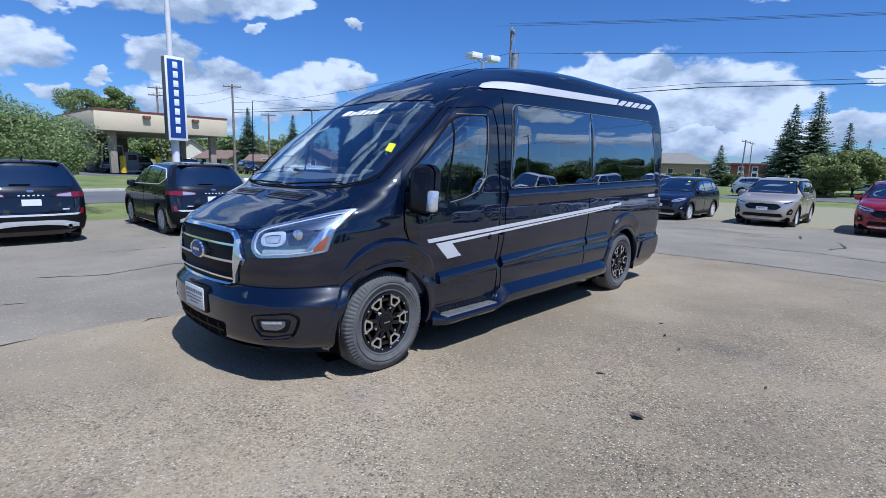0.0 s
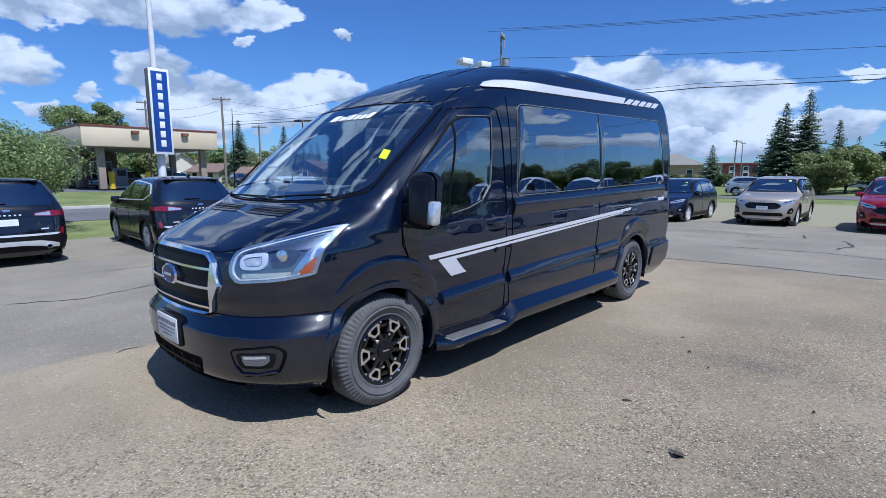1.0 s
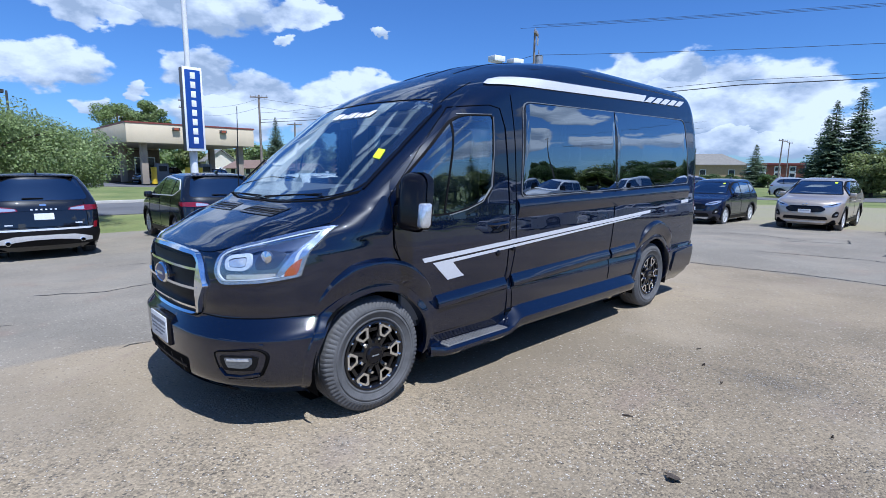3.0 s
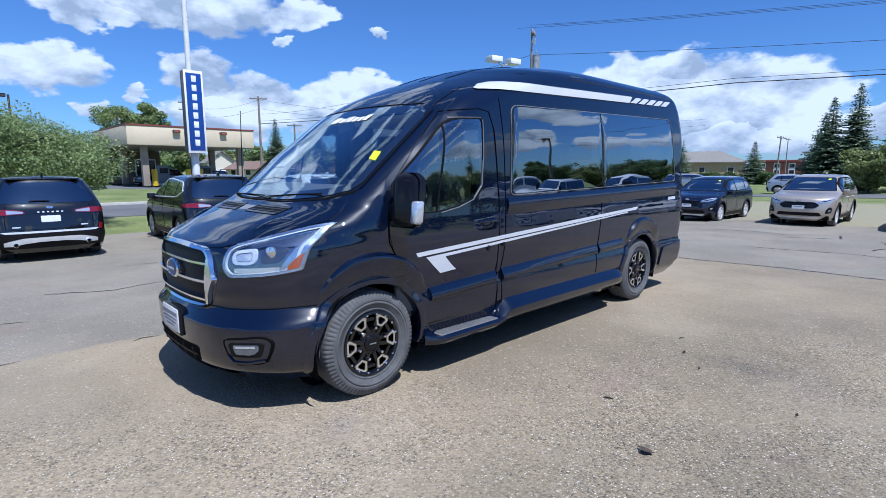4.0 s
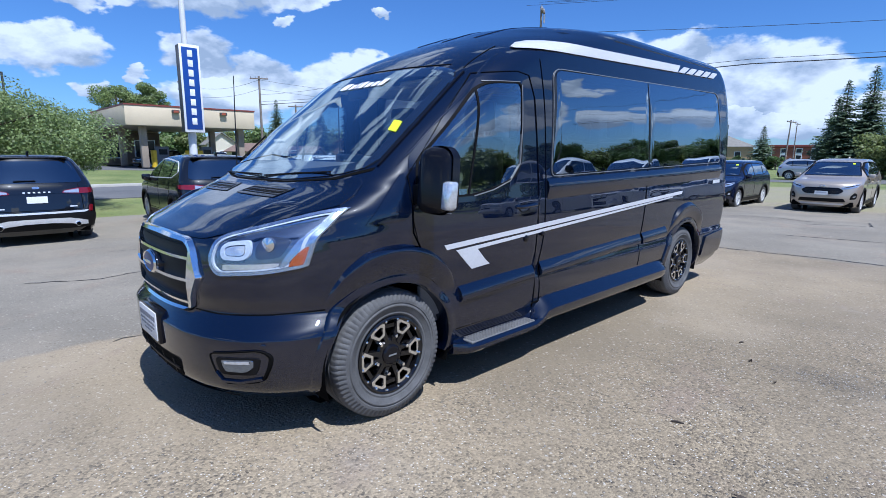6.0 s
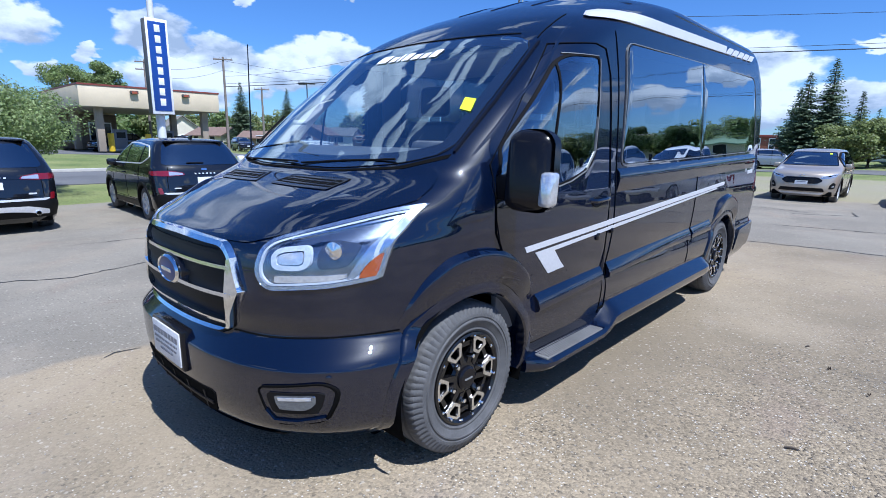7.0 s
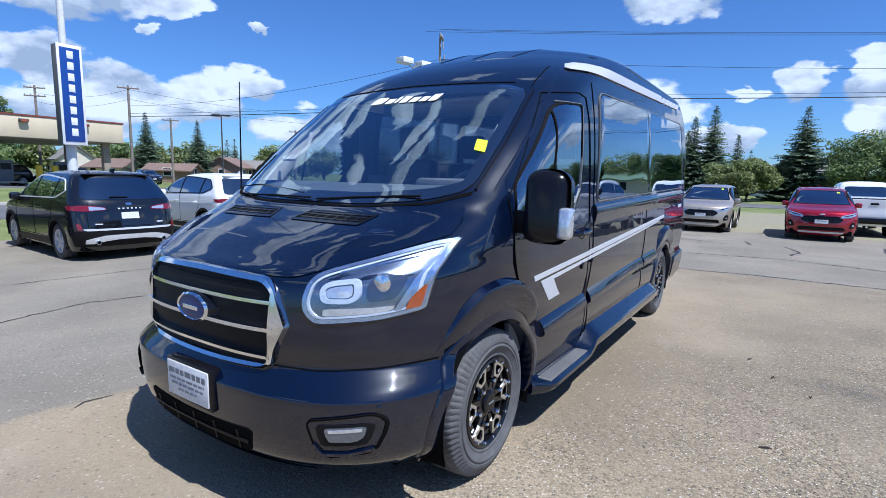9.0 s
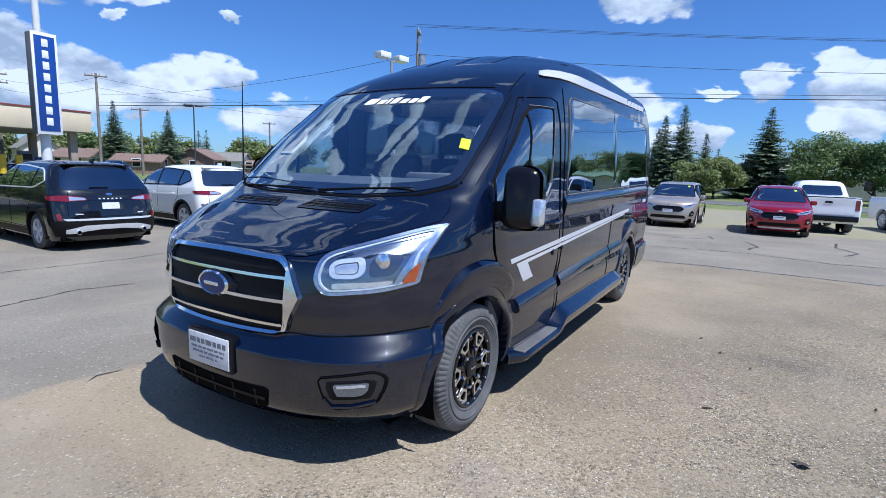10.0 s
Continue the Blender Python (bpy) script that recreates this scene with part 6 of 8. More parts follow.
SUV = Shell([
    (0.20, 0.16, 0.86, 0.55, 2.5, 4.44, 0.40, 2.8),
    (0.34, 0.05, 0.915, 0.60, 2.5, 4.54, 0.42, 2.8),
    (0.52, 0.00, 0.93, 0.65, 2.4, 4.585, 0.42, 2.8),
    (0.72, 0.02, 0.94, 0.66, 2.4, 4.56, 0.42, 2.8),
    (0.88, 0.07, 0.94, 0.70, 2.5, 4.53, 0.42, 2.8),
    (0.97, 0.22, 0.935, 0.78, 2.7, 4.51, 0.42, 2.8),
    (1.04, 0.58, 0.925, 0.80, 3.0, 4.49, 0.40, 2.8),
    (1.10, 0.98, 0.915, 0.62, 3.2, 4.46, 0.38, 2.8),
    (1.16, 1.16, 0.895, 0.50, 3.2, 4.42, 0.36, 2.8),
    (1.36, 1.50, 0.820, 0.48, 3.0, 4.27, 0.36, 2.8),
    (1.54, 1.86, 0.735, 0.52, 2.9, 4.13, 0.38, 2.8),
    (1.62, 2.10, 0.675, 0.60, 2.7, 4.08, 0.40, 2.7),
    (1.66, 2.36, 0.590, 0.66, 2.5, 3.98, 0.46, 2.5),
    (1.685, 2.70, 0.44, 0.60, 2.3, 3.70, 0.50, 2.3),
    (1.692, 3.00, 0.20, 0.30, 2.0, 3.40, 0.30, 2.0),
])
PLAIN_SKIN = spaced(None, [(0.20, 0.88, 16), (0.88, 1.16, 16), (1.16, 1.62, 14), (1.62, 1.692, 8)])


def build_suv(name, m, paint, label, group="", chrome_trim=False, dark_wheel=False):
    """A compact crossover: nose at -y of its own frame."""
    car = thing(name, m, label, "car", group)
    S = SUV
    FA, RA, R = 0.90, 3.61, 0.345
    V, F = S.skin(PLAIN_SKIN, nf=26, ns=50, nr=18, arches=[(FA, R, 0.40), (RA, R, 0.40)])
    V = [(x, y - 2.3, z) for x, y, z in V]
    raw("body", V, F, paint, car, sharp=50)
    kids = []

    def add(*a, **k):
        o = part(*a, **k)
        kids.append(o)
        return o
    add("underbody", boxes((-0.80, 0.2, 0.21, 0.80, 4.4, 0.36), bevel=0.02), DARK, car)
    # lower black cladding
    for mode in "LR":
        s = 1 if mode == "L" else -1
        for u in (FA, RA):
            bm = bmesh.new()
            for i in range(16):
                a0, a1 = -0.3 + i * (math.pi + 0.6) / 16, -0.3 + (i + 1) * (math.pi + 0.6) / 16
                bm.faces.new([bm.verts.new((w, u + 0.405 * math.cos(a), R + 0.405 * math.sin(a))) for w, a in ((0.55 * s, a0), (0.92 * s, a0), (0.92 * s, a1), (0.55 * s, a1))])
            lathe(bm, [(0.41, 0.0), (0.0001, 0.0)], n=20, m=Matrix.Translation((0.55 * s, u, R)))
            bmesh.ops.remove_doubles(bm, verts=bm.verts, dist=0.0005)
            add("wheel_well", bm, DARK, car)
            add("wheel_arch", fender_flare(S, s, u, R, 0.392, 0.455, 0.020, radians(-18), radians(198), 28), PLASTIC, car, "black plastic arch trim")
            kids.append(car_wheel(car, s * 0.80, u, R, 0.225, s < 0, dark=dark_wheel))
        add("sill", S.patch(mode, rounded([(1.32, 0.24), (3.18, 0.24), (3.18, 0.38), (1.32, 0.36)], 0.03), 0.012, 20, 4), PLASTIC, car)
        dlo = rounded([(1.38, 1.115), (3.55, 1.165), (3.95, 1.30), (3.72, 1.52), (2.70, 1.585), (2.10, 1.56), (1.62, 1.36)], [0.03, 0.1, 0.05, 0.12, 0.3, 0.15, 0.2])
        g = add("side_window", S.patch(mode, dlo, 0.006, 36, 10), GLASS_TINT, car, "dark side glass")
        k = part("window_trim", S.border(mode, inset(dlo, -0.008), 0.022, 0.010), SILVER if chrome_trim else RUBBER, g)
        for a, b in (((2.38, 1.12), (2.42, 1.58)), ((3.38, 1.15), (3.46, 1.56)), ((1.68, 1.11), (1.72, 1.43))):
            part("pillar", S.line(mode, [a, b], 0.05, 0.009), RUBBER, g)
        for pts in ([(1.36, 1.08), (1.30, 0.72), (1.40, 0.40)], [(2.38, 1.10), (2.40, 0.72), (2.38, 0.40)], [(3.40, 1.12), (3.42, 0.90), (3.20, 0.62), (3.12, 0.40)], [(1.40, 0.40), (3.12, 0.40)]):
            add("door_gap", S.line(mode, pts, 0.010, 0.003), DARK, car)
        for u in (2.22, 3.20):
            hb = bmesh.new()
            tube(hb, [(s * S.side(u, 0.93), u - 0.10, 0.925), (s * (S.side(u, 0.93) + 0.035), u - 0.07, 0.93), (s * (S.side(u, 0.93) + 0.035), u + 0.07, 0.935), (s * S.side(u, 0.93), u + 0.10, 0.935)], 0.014, 6)
            add("door_handle", hb, paint, car)
        add("body_crease", S.line(mode, [(0.95, 0.93), (2.2, 0.885), (3.3, 0.905), (4.1, 0.96)], 0.02, 0.006, 0.12), paint, car)
        mb = bmesh.new()
        box(mb, 0.90, 1.46, 1.05, 1.09, 1.60, 1.20, bevel=0.04, seg=3)
        for v in mb.verts:
            v.co.x *= s
        mi = add("mirror", mb, paint, car)
        part("mirror_foot", boxes((min(s * 0.86, s * 0.95), 1.50, 1.03, max(s * 0.86, s * 0.95), 1.56, 1.08), bevel=0.01), RUBBER, mi)
        sg = (lambda p: p) if s > 0 else mirrored
        # lamps
        hl = rounded([(0.46, 0.755), (0.70, 0.775), (0.865, 0.845), (0.885, 0.93), (0.70, 0.885), (0.50, 0.83)], 0.025)
        la = add("headlamp", S.patch("F", sg(hl), 0.006, 16, 5), CLEAR_LENS, car, "clear headlamp")
        part("lamp_inner", S.patch("F", sg(inset(hl, 0.028)), 0.010, 12, 3), SATIN, la)
        part("running_lamp", S.line("F", sg([(0.50, 0.79), (0.68, 0.81), (0.84, 0.87)]), 0.016, 0.014, 0.03), CLEAR_LENS, la)
        fg = rounded([(0.70, 0.44), (0.84, 0.46), (0.86, 0.60), (0.80, 0.66), (0.72, 0.56)], 0.03)
        fo = add("air_inlet", S.patch("F", sg(fg), 0.005, 10, 4), PLASTIC, car)
        part("fog_lens", S.patch("F", sg(rounded([(0.765, 0.50), (0.82, 0.51), (0.83, 0.56), (0.775, 0.55)], 0.01)), 0.010, 6, 2), CLEAR_LENS, fo)
        tl = rounded([(0.38, 0.965), (0.64, 0.945), (0.86, 0.95), (0.905, 1.00), (0.86, 1.05), (0.62, 1.05), (0.40, 1.01)], 0.02)
        ta = add("tail_lamp", S.patch("B", sg(tl), 0.010, 16, 4), RED_LENS, car, "red and clear tail lamp")
        part("reverse_lens", S.patch("B", sg(rounded([(0.41, 0.972), (0.66, 0.958), (0.66, 1.035), (0.42, 1.005)], 0.01)), 0.014, 10, 3), CLEAR_LENS, ta)
        add("side_tail_lamp", S.patch(mode, rounded([(4.22, 0.955), (4.42, 0.955), (4.40, 1.045), (4.10, 1.04)], 0.02), 0.008, 8, 3), RED_LENS, car)
        add("rear_reflector", S.patch("B", sg(rounded([(0.775, 0.60), (0.85, 0.60), (0.86, 0.72), (0.80, 0.72)], 0.01)), 0.016, 6, 4), RED_LENS, car)
        ex = bmesh.new()
        m4 = Matrix.Translation((s * 0.58, 4.50, 0.375)) @ pose(0, 0, 0, 0, 0, 90)
        lathe(ex, [(0.040, -0.05), (0.042, 0.085), (0.036, 0.09), (0.034, 0.03), (0.0001, 0.03)], n=20, m=m4)
        add("exhaust", ex, CHROME, car, "bright exhaust tip")
        bm = bmesh.new()
        lathe(bm, [(0.033, 0.085), (0.0001, 0.07)], n=16, m=m4)
        part("exhaust_bore", bm, DARK, kids[-1])
    # glass fore and aft
    ws = rounded([(-0.78, 1.135), (0.78, 1.135), (0.60, 1.575), (-0.60, 1.575)], [0.04, 0.04, 0.08, 0.08])
    add("windscreen", S.patch("F", ws, 0.006, 26, 10), GLASS_TINT, car)
    add("windscreen_edge", S.border("F", ws, 0.03, 0.008), FRIT, car)
    add("screen_sticker", S.patch("F", [(0.42, 1.49), (0.50, 1.49), (0.49, 1.53), (0.41, 1.53)], 0.010, 4, 2, skirt=False), YELLOW, car)
    rw = rounded([(-0.76, 1.155), (0.76, 1.155), (0.63, 1.555), (-0.63, 1.555)], [0.08, 0.08, 0.05, 0.05])
    add("rear_window", S.patch("B", rw, 0.006, 26, 8), GLASS_TINT, car, "dark rear window")
    bm = bmesh.new()
    tube(bm, [S.on("B", -0.02, 1.19, 0.02), S.on("B", 0.30, 1.19, 0.025)], 0.010, 6)
    add("rear_wiper", bm, RUBBER, car)
    sp = bmesh.new()
    box(sp, -0.60, 3.96, 1.606, 0.60, 4.10, 1.634, bevel=0.018, seg=3)
    add("spoiler", sp, paint, car)
    fin = bmesh.new()
    box(fin, -0.018, 3.72, 1.67, 0.018, 3.90, 1.745, bevel=0.015)
    for v in fin.verts:
        v.co.y += (v.co.z - 1.68) * 0.8
    add("roof_fin", fin, paint, car)
    # grille, bumper parts
    gr = rounded([(-0.42, 0.60), (0.42, 0.60), (0.56, 0.70), (0.42, 0.80), (-0.42, 0.80), (-0.56, 0.70)], 0.06)
    g = add("grille", S.patch("F", gr, 0.008, 30, 6), SATIN, car, "black mesh grille")
    part("grille_trim", S.border("F", gr, 0.018, 0.014), SILVER if chrome_trim else SATIN, g)
    for z in (0.645, 0.69, 0.735):
        part("grille_bar", S.line("F", [(-0.42, z), (0.42, z)], 0.010, 0.012), PLASTIC, g)
    add("lower_grille", S.patch("F", rounded([(-0.62, 0.36), (0.62, 0.36), (0.58, 0.47), (-0.58, 0.47)], 0.03), 0.006, 26, 4), PLASTIC, car)
    add("front_skid", S.patch("F", rounded([(-0.55, 0.27), (0.55, 0.27), (0.60, 0.325), (-0.60, 0.325)], 0.02), 0.012, 26, 3), SILVER, car)
    bdg = bmesh.new()
    lathe(bdg, [(0.07, -0.01), (0.07, 0.015), (0.06, 0.02), (0.0001, 0.02)], n=24, m=Matrix.Translation(S.on("F", 0, 0.855, 0.0)) @ pose(0, 0, 0, 0, 0, -90) @ Matrix.Diagonal((1, 1, 0.42, 1)))
    add("front_badge", bdg, CHROME, car)
    add("rear_valance", S.patch("B", rounded([(-0.90, 0.30), (0.90, 0.30), (0.92, 0.585), (-0.92, 0.585)], 0.06), 0.012, 36, 6), PLASTIC, car, "black rear bumper valance")
    add("bumper_strip", S.patch("B", rounded([(-0.76, 0.59), (0.76, 0.59), (0.78, 0.625), (-0.78, 0.625)], 0.01), 0.014, 30, 2), SILVER, car, "silver bumper strip")
    add("rear_skid", strip_between(S, "B", [(-0.74, 0.43), (-0.62, 0.465), (-0.45, 0.50), (-0.2, 0.505), (0.2, 0.505), (0.45, 0.50), (0.62, 0.465), (0.74, 0.43)], [(-0.74, 0.36), (-0.62, 0.36), (-0.45, 0.40), (-0.2, 0.425), (0.2, 0.425), (0.45, 0.40), (0.62, 0.36), (0.74, 0.36)], 0.030), SILVER, car, "silver skid plate")
    add("tail_seam", S.line("B", [(-0.66, 1.12), (-0.70, 0.90), (-0.70, 0.66), (0.70, 0.66), (0.70, 0.90), (0.66, 1.12)], 0.010, 0.003), DARK, car)
    add("tail_bar", S.patch("B", rounded([(-0.42, 0.965), (0.42, 0.965), (0.42, 1.012), (-0.42, 1.012)], 0.01), 0.008, 26, 3), paint, car)
    for k in range(6):
        a = -0.21 + k * 0.075
        add("letter_bar", S.patch("B", [(a, 0.977), (a + 0.035, 0.977), (a + 0.035, 1.0), (a, 1.0)], 0.012, 3, 2, skirt=False), SILVER, car)
    add("rear_badge", S.patch("B", rounded([(-0.055, 1.05), (0.055, 1.05), (0.055, 1.09), (-0.055, 1.09)], 0.02), 0.010, 8, 2), CHROME, car)
    add("small_badge", S.patch("B", [(0.48, 0.70), (0.60, 0.70), (0.60, 0.72), (0.48, 0.72)], 0.008, 4, 2), SILVER, car)
    add("small_badge", S.patch("B", [(-0.60, 0.70), (-0.48, 0.70), (-0.48, 0.725), (-0.60, 0.725)], 0.008, 4, 2), SILVER, car)
    add("rear_plate", S.patch("B", [(-0.155, 0.795), (0.155, 0.795), (0.155, 0.915), (-0.155, 0.915)], 0.010, 6, 2), PLATE, car, "white temporary plate")
    add("front_plate", S.patch("F", [(-0.17, 0.575), (0.17, 0.575), (0.17, 0.685), (-0.17, 0.685)], 0.022, 6, 2), PLATE, car, "white advertising plate")
    add("plate_print", S.patch("F", [(-0.12, 0.645), (0.12, 0.645), (0.12, 0.66), (-0.12, 0.66)], 0.026, 6, 1), BAR_GREY, car)
    for o in kids:
        o.matrix_basis = Matrix.Translation((0, -2.3, 0)) @ o.matrix_basis
    return car


def facing(x, y, deg):
    """Nose towards -y, turned by deg."""
    return rest(x, y, deg)


LEFT_ROW, RIGHT_ROW = "dealer cars parked by the street", "dealer cars parked by the grass"
build_suv("suv", facing(-15.08, 1.73, -90), PAINT_BLACK, "black crossover with silver rear skid plate and white plate", LEFT_ROW)
build_suv("suv", facing(-14.55, 5.13, -92.5), PAINT_BLACK, "black crossover beside the sign, seen from behind", LEFT_ROW, chrome_trim=True)
build_suv("suv", facing(-15.6, 8.75, -93), PAINT_WHITE, "white crossover with red tail lamps", LEFT_ROW)
build_suv("suv", facing(-7.85, 22.5, -1), PAINT_NAVY, "dark navy crossover with bright alloy wheels", RIGHT_ROW)
build_suv("suv", facing(-4.42, 22.7, 0), PAINT_TAN, "champagne crossover with black grille", RIGHT_ROW)
build_suv("suv", facing(-0.97, 22.3, 0.5), PAINT_RED, "bright red crossover facing the lot", RIGHT_ROW)


TRUCK_LOW = Shell([
    (0.38, 0.16, 0.92, 0.50, 2.8, 5.84, 0.10, 4.0),
    (0.50, 0.04, 0.985, 0.55, 2.8, 5.88, 0.12, 4.0),
    (0.75, 0.00, 1.005, 0.55, 2.8, 5.88, 0.12, 4.0),
    (1.00, 0.02, 1.01, 0.50, 3.0, 5.86, 0.10, 4.0),
    (1.16, 0.06, 1.005, 0.50, 3.0, 5.86, 0.10, 4.0),
    (1.24, 0.22, 0.98, 0.60, 3.2, 5.86, 0.10, 4.0),
    (1.29, 0.70, 0.95, 0.60, 3.4, 5.86, 0.10, 4.0),
    (1.31, 1.35, 0.93, 0.60, 3.6, 5.86, 0.10, 4.0),
])
TRUCK_CAB = Shell([
    (1.28, 1.38, 0.94, 0.50, 3.2, 4.12, 0.12, 4.0),
    (1.50, 1.74, 0.86, 0.45, 3.0, 4.08, 0.16, 3.5),
    (1.76, 2.14, 0.77, 0.45, 3.0, 3.98, 0.18, 3.2),
    (1.86, 2.38, 0.70, 0.50, 2.8, 3.92, 0.22, 3.0),
    (1.92, 2.70, 0.56, 0.50, 2.5, 3.82, 0.30, 2.6),
    (1.94, 3.00, 0.30, 0.30, 2.2, 3.60, 0.30, 2.2),
])


def build_pickup(name, m, paint, label, group=""):
    car = thing(name, m, label, "pickup truck", group)
    FA, RA, R = 0.95, 4.62, 0.395
    V, F = TRUCK_LOW.skin(spaced(None, [(0.38, 1.16, 18), (1.16, 1.31, 10)]), nf=20, ns=70, nr=10, arches=[(FA, R, 0.47), (RA, R, 0.47)])
    off = Matrix.Translation((0, -2.95, 0))
    kids = [raw("body", V, F, paint, car, sharp=50)]
    V, F = TRUCK_CAB.skin(spaced(None, [(1.28, 1.86, 12), (1.86, 1.94, 6)]), nf=20, ns=30, nr=10)
    kids.append(raw("cab", V, F, paint, car, sharp=50))
    L, C = TRUCK_LOW, TRUCK_CAB

    def add(*a, **k):
        o = part(*a, **k)
        kids.append(o)
        return o
    add("underbody", boxes((-0.8, 0.3, 0.40, 0.8, 5.6, 0.56)), DARK, car)
    add("bed_liner", boxes((-0.82, 4.2, 1.305, 0.82, 5.72, 1.318)), DARK, car)
    for mode in "LR":
        s = 1 if mode == "L" else -1
        add("bed_rail", boxes((min(s * 0.84, s * 0.96), 4.14, 1.30, max(s * 0.84, s * 0.96), 5.84, 1.345), bevel=0.015), paint, car)
        for u in (FA, RA):
            bm = bmesh.new()
            lathe(bm, [(0.49, 0.0), (0.0001, 0.0)], n=20, m=Matrix.Translation((0.6 * s, u, R)))
            for i in range(14):
                a0, a1 = -0.1 + i * (math.pi + 0.2) / 14, -0.1 + (i + 1) * (math.pi + 0.2) / 14
                bm.faces.new([bm.verts.new((w, u + 0.475 * math.cos(a), R + 0.475 * math.sin(a))) for w, a in ((0.6 * s, a0), (0.98 * s, a0), (0.98 * s, a1), (0.6 * s, a1))])
            add("wheel_well", bm, DARK, car)
            add("wheel_arch", fender_flare(L, s, u, R, 0.462, 0.53, 0.022, radians(0), radians(180), 24), paint, car)
            kids.append(car_wheel(car, s * 0.86, u, R, 0.27, s < 0, spokes=6))
        sw = rounded([(1.78, 1.36), (3.95, 1.36), (3.90, 1.74), (2.32, 1.78)], [0.04, 0.04, 0.08, 0.12])
        g = add("side_window", C.patch(mode, sw, 0.006, 24, 6), GLASS_TINT, car)
        part("pillar", C.line(mode, [(2.92, 1.36), (2.95, 1.77)], 0.07, 0.009), paint, g)
        for pts in ([(1.62, 1.28), (1.60, 0.62)], [(2.93, 1.28), (2.93, 0.62)], [(3.98, 1.28), (3.95, 0.62)], [(4.16, 1.30), (4.14, 0.55)]):
            add("door_gap", L.line(mode, pts, 0.010, 0.003), DARK, car)
        for u in (2.74, 3.78):
            hb = bmesh.new()
            box(hb, min(s * 1.0, s * 1.035), u - 0.1, 1.10, max(s * 1.0, s * 1.035), u + 0.08, 1.14, bevel=0.01)
            add("door_handle", hb, PLASTIC, car)
        mb = bmesh.new()
        box(mb, min(s * 0.97, s * 1.21), 1.72, 1.30, max(s * 0.97, s * 1.21), 1.84, 1.56, bevel=0.03)
        add("mirror", mb, SATIN, car)
        sg = (lambda p: p) if s > 0 else mirrored
        add("tail_lamp", L.patch("B", sg(rounded([(0.80, 0.86), (0.94, 0.86), (0.94, 1.24), (0.80, 1.24)], 0.02)), 0.012, 6, 8), RED_LENS, car, "red tail lamp")
        add("headlamp", L.patch("F", sg(rounded([(0.60, 0.88), (0.90, 0.90), (0.90, 1.12), (0.62, 1.10)], 0.03)), 0.01, 10, 5), CLEAR_LENS, car)
        add("running_board", boxes((min(s * 0.9, s * 1.04), 1.6, 0.42, max(s * 0.9, s * 1.04), 3.9, 0.48), bevel=0.015), PLASTIC, car)
    add("rear_window", C.patch("B", rounded([(-0.72, 1.38), (0.72, 1.38), (0.62, 1.74), (-0.62, 1.74)], 0.06), 0.006, 16, 6), GLASS_TINT, car)
    add("windscreen", C.patch("F", rounded([(-0.80, 1.34), (0.80, 1.34), (0.64, 1.80), (-0.64, 1.80)], 0.06), 0.006, 20, 8), GLASS_TINT, car)
    add("tailgate", L.patch("B", rounded([(-0.78, 0.70), (0.78, 0.70), (0.78, 1.29), (-0.78, 1.29)], 0.02), 0.012, 20, 8), paint, car)
    add("tailgate_handle", L.patch("B", rounded([(-0.13, 1.12), (0.13, 1.12), (0.11, 1.19), (-0.11, 1.19)], 0.015), 0.024, 8, 3), SATIN, car)
    add("rear_bumper", boxes((-0.93, 5.84, 0.46, 0.93, 6.0, 0.66), bevel=0.03), SATIN, car)
    add("front_bumper", boxes((-0.90, -0.03, 0.46, 0.90, 0.25, 0.66), bevel=0.05), SILVER, car)
    g = add("grille", L.patch("F", rounded([(-0.58, 0.74), (0.58, 0.74), (0.60, 1.14), (-0.60, 1.14)], 0.05), 0.012, 20, 6), SATIN, car)
    for z in (0.86, 0.95, 1.04):
        part("grille_bar", L.line("F", [(-0.56, z), (0.56, z)], 0.05, 0.02), SILVER, g)
    for o in kids:
        o.matrix_basis = off @ o.matrix_basis
    return car


TRUCKS = "white pickups parked beside the lot"
truck = build_pickup("pickup_truck", facing(0.42, 26.3, 184), PAINT_WHITE, "white crew-cab pickup with black rear bumper", TRUCKS)
for x, y, d in ((4.3, 26.3, 16), (7.9, 26.6, 10), (11.5, 26.0, 12), (15.0, 26.2, 12)):
    copy_thing(truck, facing(x, y, d))
far = [("suv", -11.2, 52.2, 90, PAINT_SILVER, "silver estate car standing on the side street"), ("suv", -20.5, 54.6, 92, PAINT_SILVER, "grey car parked on the side street"),
       ("suv", -57.0, 15.5, 10, PAINT_BLACK, "dark car under the station canopy"), ("suv", -56.5, 20.0, 14, PAINT_NAVY, "dark blue car under the station canopy"), ("suv", -64.7, 31.5, 80, PAINT_NAVY, "dark car by the street houses")]
for n_, x, y, d, p_, lab in far:
    build_suv(n_, facing(x, y, d), p_, lab)

# sign, poles and wires
SIGN_BLUE = surface("sign_blue_panel", (0.012, 0.055, 0.26), rough=0.3, var=0.06)
SIGN_SIDE = surface("dull_grey_sign_side", (0.13, 0.12, 0.115), rough=0.6, var=0.2, scale=3)
SIGN_WHITE = surface("sign_white_paint", (0.74, 0.75, 0.76), rough=0.45, var=0.06, scale=3)
POLE_WHITE = surface("white_steel_pole", (0.66, 0.67, 0.68), rough=0.45, var=0.08, scale=2)
POLE_WOOD = surface("weathered_pole_wood", (0.20, 0.172, 0.150), rough=0.9, var=0.25, scale=3, bump=0.004, grain=30)
POLE_DARK = surface("dark_steel_pole", (0.05, 0.05, 0.052), rough=0.5, var=0.1)
GALV = surface("galvanised_steel", (0.42, 0.43, 0.44), rough=0.45, metal=0.7, var=0.12)
